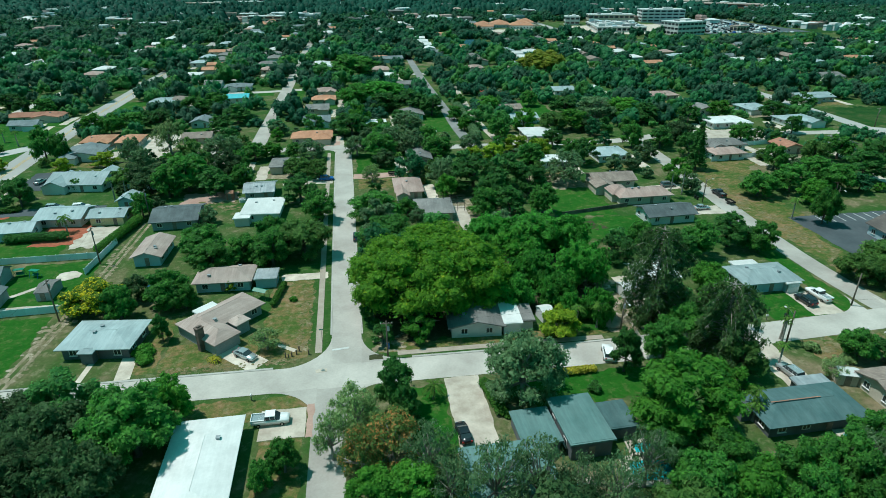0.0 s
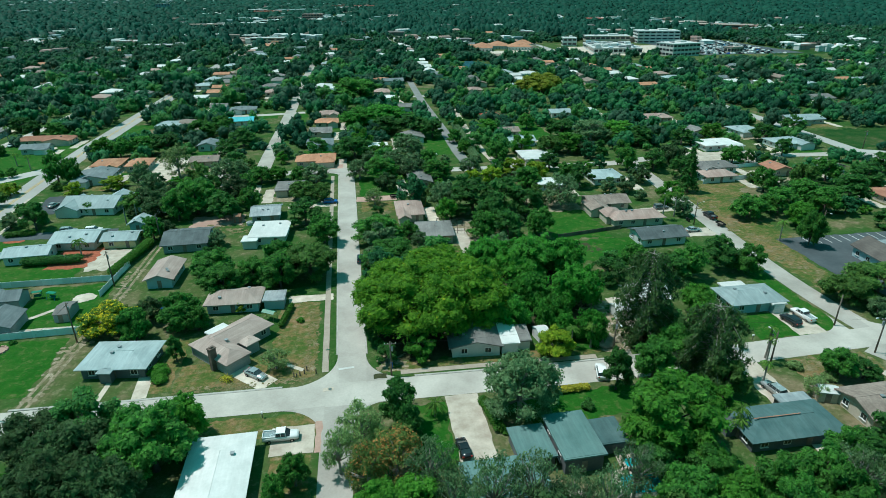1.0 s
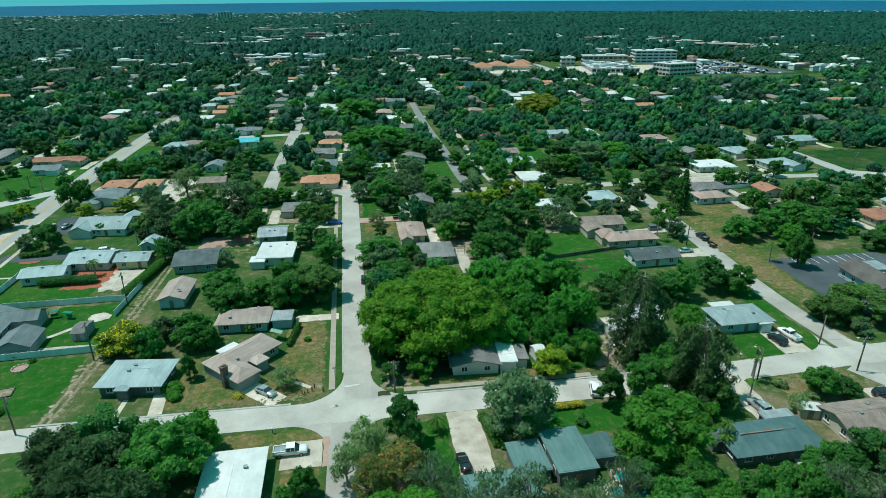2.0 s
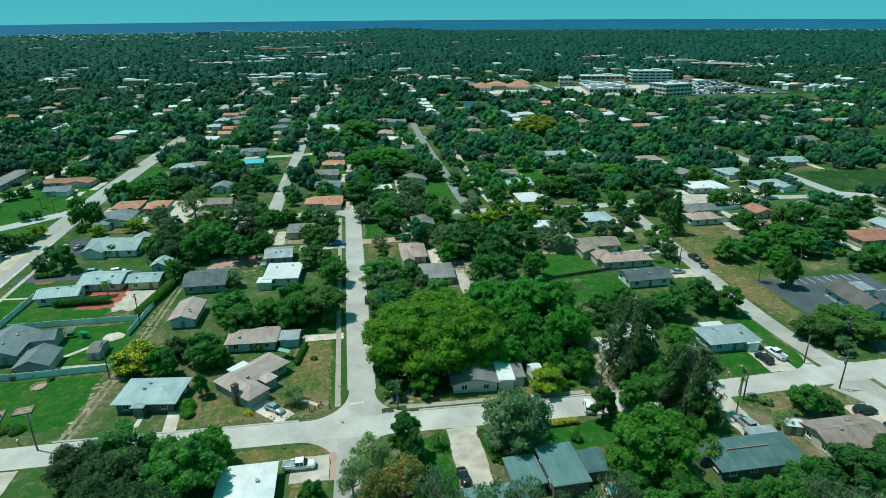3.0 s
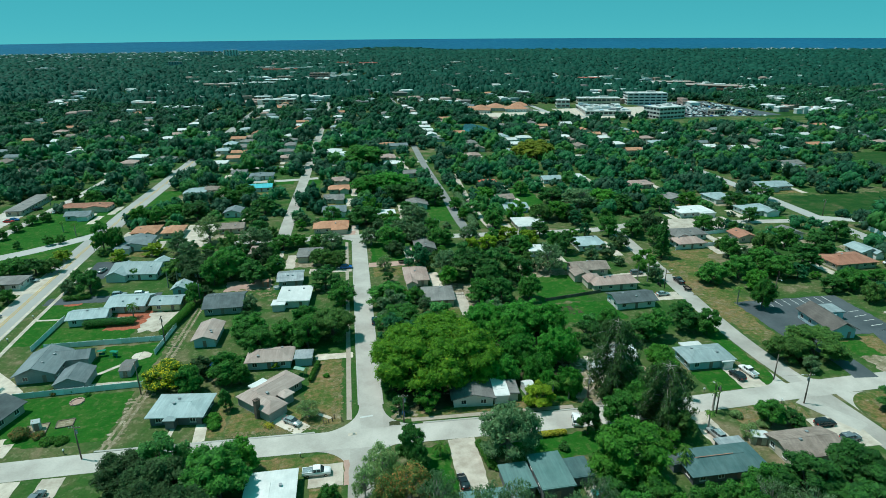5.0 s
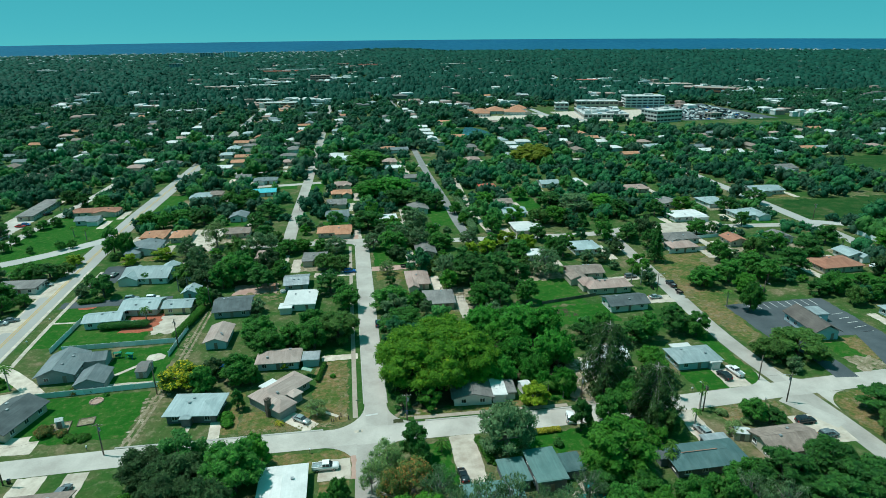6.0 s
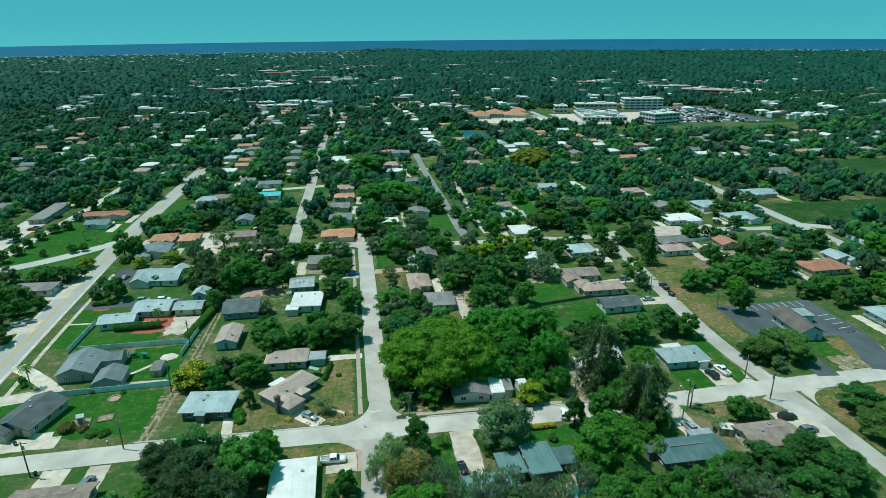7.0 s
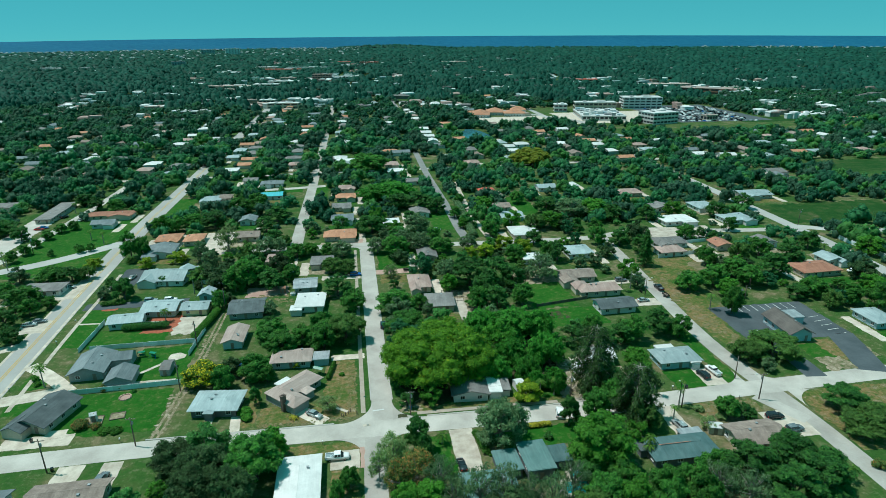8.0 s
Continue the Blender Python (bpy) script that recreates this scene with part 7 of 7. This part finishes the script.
for x, y, h, lamp, arm, arms in ((-56.9, 23.4, 9.5, False, 90, True), (-61.6, -0.4, 8.5, False, 0, True), (-79.0, -7.4, 9.5, False, 0, True), (-58.0, 49.2, 9.5, False, 90, True), (103.3, -6.3, 8.5, True, 180, True), (80.2, -6.6, 7.5, True, 100, False), (103.0, 4.3, 7.5, False, 40, False), (104.4, 64.0, 7.5, True, 0, False), (138.8, 53.0, 6.5, True, -90, False), (224.5, 134.9, 8.5, False, 0, True), (7.2, 1.6, 7.5, False, 0, True), (52.0, 2.6, 7.5, True, -90, True), (-154.6, 153.6, 8.5, False, 0, True), (-54.0, 76, 9.0, False, 90, True), (-53, 104, 9.0, False, 90, True), (118.0, 20.0, 6.5, True, 0, False)):
    utility_pole(x, y, h, lamp, arm, arms)


def cable(a, b, sag):
    pts = [(a[0] + (b[0] - a[0]) * k / 12, a[1] + (b[1] - a[1]) * k / 12, a[2] + (b[2] - a[2]) * k / 12 - sag * 4 * (k / 12) * (1 - k / 12)) for k in range(13)]
    ob = tagged(new("power_line", Geo().tube(pts, [0.014] * 13, 3).mesh("power_line", TYRE)), "thin sagging overhead line between timber poles", "cable", "overhead lines")
    return ob


for a, b in (((-79.0, -7.4, 9.0), (-61.6, -0.4, 8.0)), ((-61.6, -0.4, 8.0), (-56.9, 23.4, 9.0)), ((-56.9, 23.4, 9.0), (-58.0, 49.2, 9.0)), ((-58.0, 49.2, 9.0), (-54.0, 76, 8.5)), ((-54.0, 76, 8.5), (-53, 104, 8.5)), ((7.2, 1.6, 7.0), (52.0, 2.6, 7.0)), ((52.0, 2.6, 7.0), (103.3, -6.3, 8.0))):
    cable(a, b, 0.7)


def fence(x0, y0, x1, y1, h=1.7, material=None, label="pale vinyl privacy fence around a lawn"):
    material = material or VINYL
    length = math.hypot(x1 - x0, y1 - y0)
    n = max(1, round(length / 2.4))
    root = thing("fence", label, "fence", pose(x0, y0, 0, 0, 0, math.degrees(math.atan2(y1 - y0, x1 - x0))), "yard fences")
    step = length / n
    panel = Geo().box(step / 2, 0, 0.06, step - 0.12, 0.05, h - 0.16).box(step / 2, 0, h - 0.16, step - 0.1, 0.08, 0.1).mesh("panel", material)
    post = Geo().box(0, 0, 0, 0.13, 0.13, h).box(0, 0, h, 0.17, 0.17, 0.06).mesh("post", material)
    for k in range(n + 1):
        part("post", post, root, "", pose(k * step, 0, 0))
        if k < n:
            part("panel", panel, root, "", pose(k * step, 0, 0))
    return root


fence(-87.5, 26.0, -57.5, 27.2)
fence(-92, 52.3, -59.6, 52.6)
fence(-59.4, 43.8, -57.9, 61)
fence(-95.0, 51.3, -94.4, 72.0)
fence(-70.0, 104.5, -53.0, 100.5)
fence(128.9, 100.7, 151.6, 104.0)
fence(147.4, 116.9, 170.6, 119.2)
fence(227.5, 113.5, 228.0, 60.0, 2.2, VINYL, "long pale wall beside the road")
fence(60.0, 60.6, 81.0, 64.4, 1.2, TIMBER, "dark timber fence between back lawns")

# ---- hedges, shrubs and small things ----
hedge(35.0, -8.6, 42.0, -8.4, 1.2, 1.2, "bloom", "clipped hedge in bright yellow bloom")
hedge(-15.2, 22.8, -13.6, 31.0, 1.0, 1.5)
hedge(-85, 65.4, -72.5, 65.6, 2.4, 2.2, "dark", "broad dark green hedge")
hedge(-60.0, 55.5, -56.5, 74, 2.2, 2.4, "hedge", "tall green hedge along the alley")
hedge(52.6, 144, 54.6, 208, 3.2, 3.4, "moss", "grey green hedge beside the lane")
hedge(22.8, -9.5, 23.8, -16.5, 1.6, 1.2, "hedge", "low green shrubs beside the drive")
hedge(-100.5, 88.0, -94, 88.6, 1.8, 1.3)


def shrub(x, y, r, h, leaf, label):
    rr = random.Random(int(x * 9 + y))
    lobes = lobes_for(rr, 7, r, 0.0, h, 0.6, (0.4, 0.55))
    ob = tagged(new("shrub", crown_mesh("shrub", int(abs(x)), lobes, int(900 * r), 0.32, LEAF[leaf], 0.0, (0.8, 1.1), 0.9)), label, "shrub", "garden shrubs")
    ob.matrix_basis = pose(x, y, 0.0)
    TAKEN.append((x, y, r))


for x, y, r, h, leaf in ((-11.2, 24.5, 0.8, 1.0, "bright"), (-78.4, 9.6, 2.3, 2.3, "rust"), (-74.5, 9.2, 1.4, 1.2, "rust"), (-71.5, 6.8, 1.8, 1.0, "hedge"), (-68.5, 6.5, 1.6, 1.0, "hedge"), (-74.5, 27.8, 1.3, 1.4, "hedge"), (-79, 28, 1.9, 1.6, "rust"), (-70.0, 25.0, 0.7, 0.8, "oak"), (84, -8.4, 1.5, 1.6, "wispy"), (88, -12.6, 1.6, 1.4, "wispy"), (24.5, -17.0, 1.0, 1.0, "hedge"), (40.5, -13.5, 1.2, 1.8, "dark"), (23.5, 94.5, 2.6, 3.0, "rust"), (-101, 36, 1.2, 1.6, "hedge"), (-99, 33, 1.0, 1.3, "hedge"), (17, 128, 1.4, 1.6, "oak"), (60.5, 6.5, 1.4, 1.6, "hedge"), (-52.3, 74, 1.3, 1.8, "dark"), (113.2, -36, 1.6, 2.4, "rust"), (46.8, 11.5, 0.9, 1.0, "hedge"), (-37.0, 9.0, 2.0, 1.8, "bright"), (-36.0, 6.5, 1.6, 1.4, "bright")):
    shrub(x, y, r, h, leaf, f"low garden shrub with {LEAF[leaf].name}")


def street_sign(x, y):
    root = thing("street_sign", "slim metal post with two small green street blades", "sign", pose(x, y, 0))
    part("post", Geo().tube([(0, 0, 0), (0, 0, 2.9)], [0.04, 0.04], 6).mesh("post", BRASS), root)
    part("blade", Geo().box(0, 0, 2.65, 0.75, 0.03, 0.2).mesh("blade", LEAF_SIGN), root)
    part("blade", Geo().box(0, 0, 2.88, 0.03, 0.75, 0.2).mesh("blade", LEAF_SIGN), root)


LEAF_SIGN = surface("green sign enamel", (0.02, 0.16, 0.1), (0.03, 0.2, 0.12), 0.4, 1.0, 5.0, 0.0)
street_sign(-4.7, 8.0)


def mailbox(x, y, rot):
    root = thing("mailbox", "pale mailbox on a short post by the verge", "mailbox", pose(x, y, 0, 0, 0, rot), "mailboxes")
    part("post", Geo().box(0, 0, 0, 0.12, 0.12, 1.0).mesh("post", TIMBER), root)
    part("box", Geo().extrude([(-0.25, 1.0), (0.25, 1.0), (0.25, 1.2), (0.15, 1.32), (-0.15, 1.32), (-0.25, 1.2)], -0.12, 0.12).mesh("box", TRIM), root)


for x, y, rr in ((-104.9, 74.4, 0), (-104.7, 58.7, 0), (-105.4, 30.7, 0), (-15.6, -7.2, 90), (82.2, 1.9, 0), (98, -5.4, 90), (-66, 1.9, 90), (10.5, -7.4, 90), (-9, 101, 0)):
    mailbox(x, y, rr)


def garden_post(x, y, h):
    root = thing("garden_post", "dark carved garden post on the dry corner lawn", "garden ornament", pose(x, y, 0), "garden posts")
    part("shaft", Geo().tube([(0, 0, 0), (0, 0, h * 0.6), (0, 0, h)], [0.14, 0.1, 0.13], 8).mesh("shaft", TIMBER), root)
    part("cap", Geo().tube([(0, 0, h), (0, 0, h + 0.12), (0, 0, h + 0.3)], [0.1, 0.17, 0.05], 8).mesh("cap", BRICK), root)


for x, y, h in ((-11.1, 3.9, 0.8), (-10.0, 4.1, 0.75), (-9.2, 4.6, 0.8), (-8.8, 5.6, 0.85), (-7.0, 4.3, 0.8), (-10.6, 3.8, 0.6)):
    garden_post(x, y, h)


def bin_(x, y, colour):
    root = thing("wheeled_bin", f"{colour} wheeled refuse bin at the kerb", "bin", pose(x, y, 0), "refuse bins")
    part("body", Geo().box(0, 0, 0.0, 0.46, 0.52, 0.95, 0, 1.2).mesh("body", CARS[colour]), root)
    part("lid", Geo().box(0, 0.02, 0.95, 0.6, 0.66, 0.08).mesh("lid", CARS[colour]), root)


for x, y, c in ((104.0, 66.2, "black"), (104.0, 67.4, "black"), (86.4, 1.9, "black"), (-78, -7.0, "black"), (7.4, 4.0, "blue"), (-88.0, 5.2, "black")):
    bin_(x, y, c)


def shed(x, y, w, d, rot, roof, wall, label):
    root = thing("shed", label, "shed", pose(x, y, 0, 0, 0, rot), "garden sheds")
    part("wall", wall_mesh("gable_x", w, d, 2.1, 0.7, 0.15).mesh("wall", WALLS[wall]), root)
    rf = part("roof", roof_mesh("gable_x", w, d, 2.1, 0.7, 0.1).mesh("roof", ROOFS[roof]), root)
    for k in range(int(w / 0.7)):
        part("seam", Geo().box(-w / 2 + 0.4 + k * 0.7, -d / 4, 2.48, 0.1, 0.12, 0.06).mesh("seam", ROOFS["rust"]), rf)
    o = part("door", DOOR, root, "", pose(0, -d / 2 + 0.1, 0))
    part("handle", KNOB, o)


shed(83.0, -17.6, 3.4, 2.8, -20, "white", "cream", "small pale shed with a rust-streaked metal roof")
shed(-63.5, 35.5, 3.2, 6.2, 0, "grey", "grey", "grey shed beside a fenced lawn")
shed(39.0, 9.5, 2.6, 3.6, 10, "white", "white", "small white shed behind the white house")
shed(60.0, 16.0, 5.0, 4.0, 5, "white", "white", "white shed hidden among trees")
shed(139.5, 58.0, 3.0, 2.6, 0, "slate", "grey", "dark shed at the edge of the car park")


def pool(x, y, w, d, label):
    root = thing("swimming_pool", label, "pool", pose(x, y, 0, 0, 0, -5), "garden pools")
    g = Geo()
    for a, b, c, e in ((0, d / 2 + 0.5, w + 2, 1.0), (0, -d / 2 - 0.5, w + 2, 1.0), (w / 2 + 0.5, 0, 1.0, d), (-w / 2 - 0.5, 0, 1.0, d)):
        g.box(a, b, 0, c, e, 0.14)
    part("deck", g.mesh("deck", CONCRETE), root)
    part("water", Geo().box(0, 0, -0.3, w, d, 0.38).mesh("water", POOL), root, "clear turquoise water")


pool(42.0, -31.2, 6, 3.6, "turquoise garden pool with a pale deck under trees")
pool(75.6, -30.4, 4.5, 2.6, "turquoise garden pool beside the teal roofed bungalow")
pool(42.6, -27.0, 2.6, 1.8, "turquoise garden pool glimpsed through trees")
pool(30.4, -33.0, 3.4, 2.2, "small turquoise garden pool glimpsed through mossy branches")
pool(-78.5, 69.0, 5.5, 2.6, "round-edged turquoise pool on red clay")
pool(-73.0, 122, 7, 4, "turquoise pool under a screen cage")


def pool_cage(x, y, w, d, h):
    root = thing("pool_cage", "dark aluminium screen cage over a pool", "pool cage", pose(x, y, 0, 0, 0, -6))
    for k in range(5):
        u = -w / 2 + w * k / 4
        part("rib", Geo().tube([(u, -d / 2, 0), (u, -d / 2, h), (u, 0, h + 0.9), (u, d / 2, h), (u, d / 2, 0)], [0.06] * 5, 4).mesh("rib", TYRE), root)
    for v, z in ((-d / 2, h), (d / 2, h), (0, h + 0.9), (-d / 2, 1.0), (d / 2, 1.0)):
        part("rail", Geo().tube([(-w / 2, v, z), (w / 2, v, z)], [0.05, 0.05], 4).mesh("rail", TYRE), root)


pool_cage(-73.0, 122, 11, 7.5, 2.6)
pool_cage(30.0, 72.0, 8, 6, 2.6)


def planter_bed(x, y, w, d, label):
    root = thing("garden_bed", label, "garden bed", pose(x, y, 0, 0, 0, 10), "garden beds")
    for a, b, c, e in ((0, d / 2, w, 0.14), (0, -d / 2, w, 0.14), (w / 2, 0, 0.14, d), (-w / 2, 0, 0.14, d)):
        part("board", Geo().box(a, b, 0, c, e, 0.25).mesh("board", TIMBER), root)
    part("soil", Geo().box(0, 0, 0, w - 0.14, d - 0.14, 0.14).mesh("soil", SAND), root)


planter_bed(-76.0, 12.0, 4.5, 4.0, "timber-edged vegetable bed on the lawn")
planter_bed(-70.5, 13.5, 3.6, 3.0, "timber-edged vegetable bed on the lawn")
shed(-75.8, 12.2, 1.8, 1.5, 12, "white", "white", "tiny white hen house on a garden bed")


def fire_pit(x, y):
    root = thing("fire_pit", "round fire pit of pinkish stones on the lawn", "fire pit", pose(x, y, 0))
    for k in range(12):
        a = k * math.pi / 6
        part("stone", Geo().box(1.5 * math.cos(a), 1.5 * math.sin(a), 0, 0.7, 0.45, 0.3, math.degrees(a) + 90, 0.8).mesh("stone", PAVER), root)
    part("gravel", Geo().tube([(0, 0, 0), (0, 0, 0.1)], [1.4, 1.3], 16).mesh("gravel", PAVER), root)


fire_pit(-71.5, 22.5)


def water_tank(x, y, colour):
    root = thing("tarpaulin_heap", "blue tarpaulin over a garden heap", "tarpaulin", pose(x, y, 0))
    part("cover", shaped([(-0.9, 0.5, 0, 0.5, 0.3), (-0.3, 0.8, 0, 1.0, 0.4), (0.4, 0.8, 0, 0.9, 0.4), (0.9, 0.4, 0, 0.4, 0.2)]).mesh("cover", CARS[colour], True), root)


water_tank(-42.5, 35.2, "blue")


def patio_canopy(x, y, rot):
    root = thing("garden_canopy", "green fabric swing canopy beside a hedge", "canopy", pose(x, y, 0, 0, 0, rot))
    part("cover", roof_mesh("gable_x", 3.2, 1.6, 2.0, 0.4, 0.06).mesh("cover", LEAF_SIGN), root)
    for a in (-1.5, 1.5):
        for b in (-0.7, 0.7):
            part("post", Geo().tube([(a, b, 0), (a, b, 2.0)], [0.04, 0.04], 5).mesh("post", BRASS), root)


patio_canopy(-18.0, 26.5, -30)


def manhole(x, y):
    root = thing("manhole_cover", "grey cast manhole cover in a concrete collar", "manhole cover", pose(x, y, 0.05))
    part("collar", Geo().box(0, 0, 0, 2.0, 0.9, 0.03, 5).mesh("collar", CONCRETE), root)
    part("cover", Geo().tube([(0.3, 0, 0.03), (0.3, 0, 0.05)], [0.33, 0.33], 14).mesh("cover", BRASS), root)


manhole(-4.6, -1.0)


def brush_pile(x, y, w, d):
    """Cut branches heaped beside the track."""
    root = thing("brush_pile", "heap of cut pinkish brown brushwood beside a track", "brush pile", pose(x, y, 0))
    rr = random.Random(5)
    part("heap", shaped([(-w / 2, d * 0.2, 0, 0.25, d * 0.1), (-w * 0.2, d * 0.5, 0, 0.8, d * 0.2), (w * 0.2, d * 0.45, 0, 0.7, d * 0.2), (w / 2, d * 0.2, 0, 0.2, d * 0.1)]).mesh("heap", BRUSH, True), root)
    g = Geo()
    for _ in range(160):
        u, v, a = rr.gauss(0, w * 0.2), rr.gauss(0, d * 0.2), rr.uniform(0, 6.3)
        z, ln = max(0.05, 0.85 - 0.9 * math.hypot(u / w, v / d) * 2) + rr.uniform(-0.05, 0.2), rr.uniform(0.5, 1.4)
        g.tube([(u - ln * math.cos(a), v - ln * math.sin(a), max(0.03, z - rr.uniform(0, 0.4))), (u, v, z), (u + ln * math.cos(a), v + ln * math.sin(a), max(0.03, z - rr.uniform(0, 0.4)))], [0.035, 0.03, 0.015], 3)
    tagged(part("brushwood", g.mesh("brushwood", BRUSH), root), "", "", "", "stuff")


BRUSH = surface("dry brushwood", (0.33, 0.24, 0.185), (0.46, 0.35, 0.28), 0.95, 0.8, 5.0, 0.5)
brush_pile(51.6, 7.0, 4.4, 7.5)


def play_swing(x, y, rot, colour):
    root = thing("garden_swing", f"{colour} framed garden swing on a back lawn", "swing", pose(x, y, 0, 0, 0, rot), "garden swings")
    for u in (-1.1, 1.1):
        part("side_frame", Geo().tube([(u, -0.7, 0), (u, 0, 1.7), (u, 0.7, 0)], [0.05] * 3, 5).mesh("side_frame", CARS[colour]), root)
    part("top_bar", Geo().tube([(-1.2, 0, 1.7), (1.2, 0, 1.7)], [0.05, 0.05], 5).mesh("top_bar", CARS[colour]), root)
    part("canopy", Geo().box(0, 0, 1.72, 2.2, 1.1, 0.06).mesh("canopy", LEAF_SIGN), root)
    part("seat", Geo().box(0, 0, 0.45, 1.6, 0.5, 0.07).box(0, 0.26, 0.5, 1.6, 0.06, 0.5).mesh("seat", LEAF_SIGN), root)


play_swing(-74.0, 45.6, 10, "teal")
play_swing(-70.3, 44.6, -20, "blue")


def hot_tub(x, y):
    root = thing("hot_tub", "round white hot tub beside the metal roofed house", "hot tub", pose(x, y, 0.03))
    part("shell", Geo().tube([(0, 0, 0), (0, 0, 0.8), (0, 0, 0.9)], [1.05, 1.1, 1.0], 18).mesh("shell", TRIM), root)
    part("cover", Geo().tube([(0, 0, 0.9), (0, 0, 0.98)], [0.95, 0.9], 18).mesh("cover", CARS["silver"]), root)


hot_tub(-30.6, 86.6)
shed(-34.6, 89.6, 2.4, 2.4, 0, "rust", "brick", "small rust red shed in a brick yard")

# raised seams on the weathered metal roof
SEAM = Geo().tube([(0, -5.25, 2.56), (0, 0, 3.86), (0, 5.25, 2.56)], [0.06] * 3, 4).mesh("seam", ROOFS["metal"])
for k in range(10):
    part("seam", SEAM, METAL_HOUSE, "", pose(-4.5 + k, 0, 0))
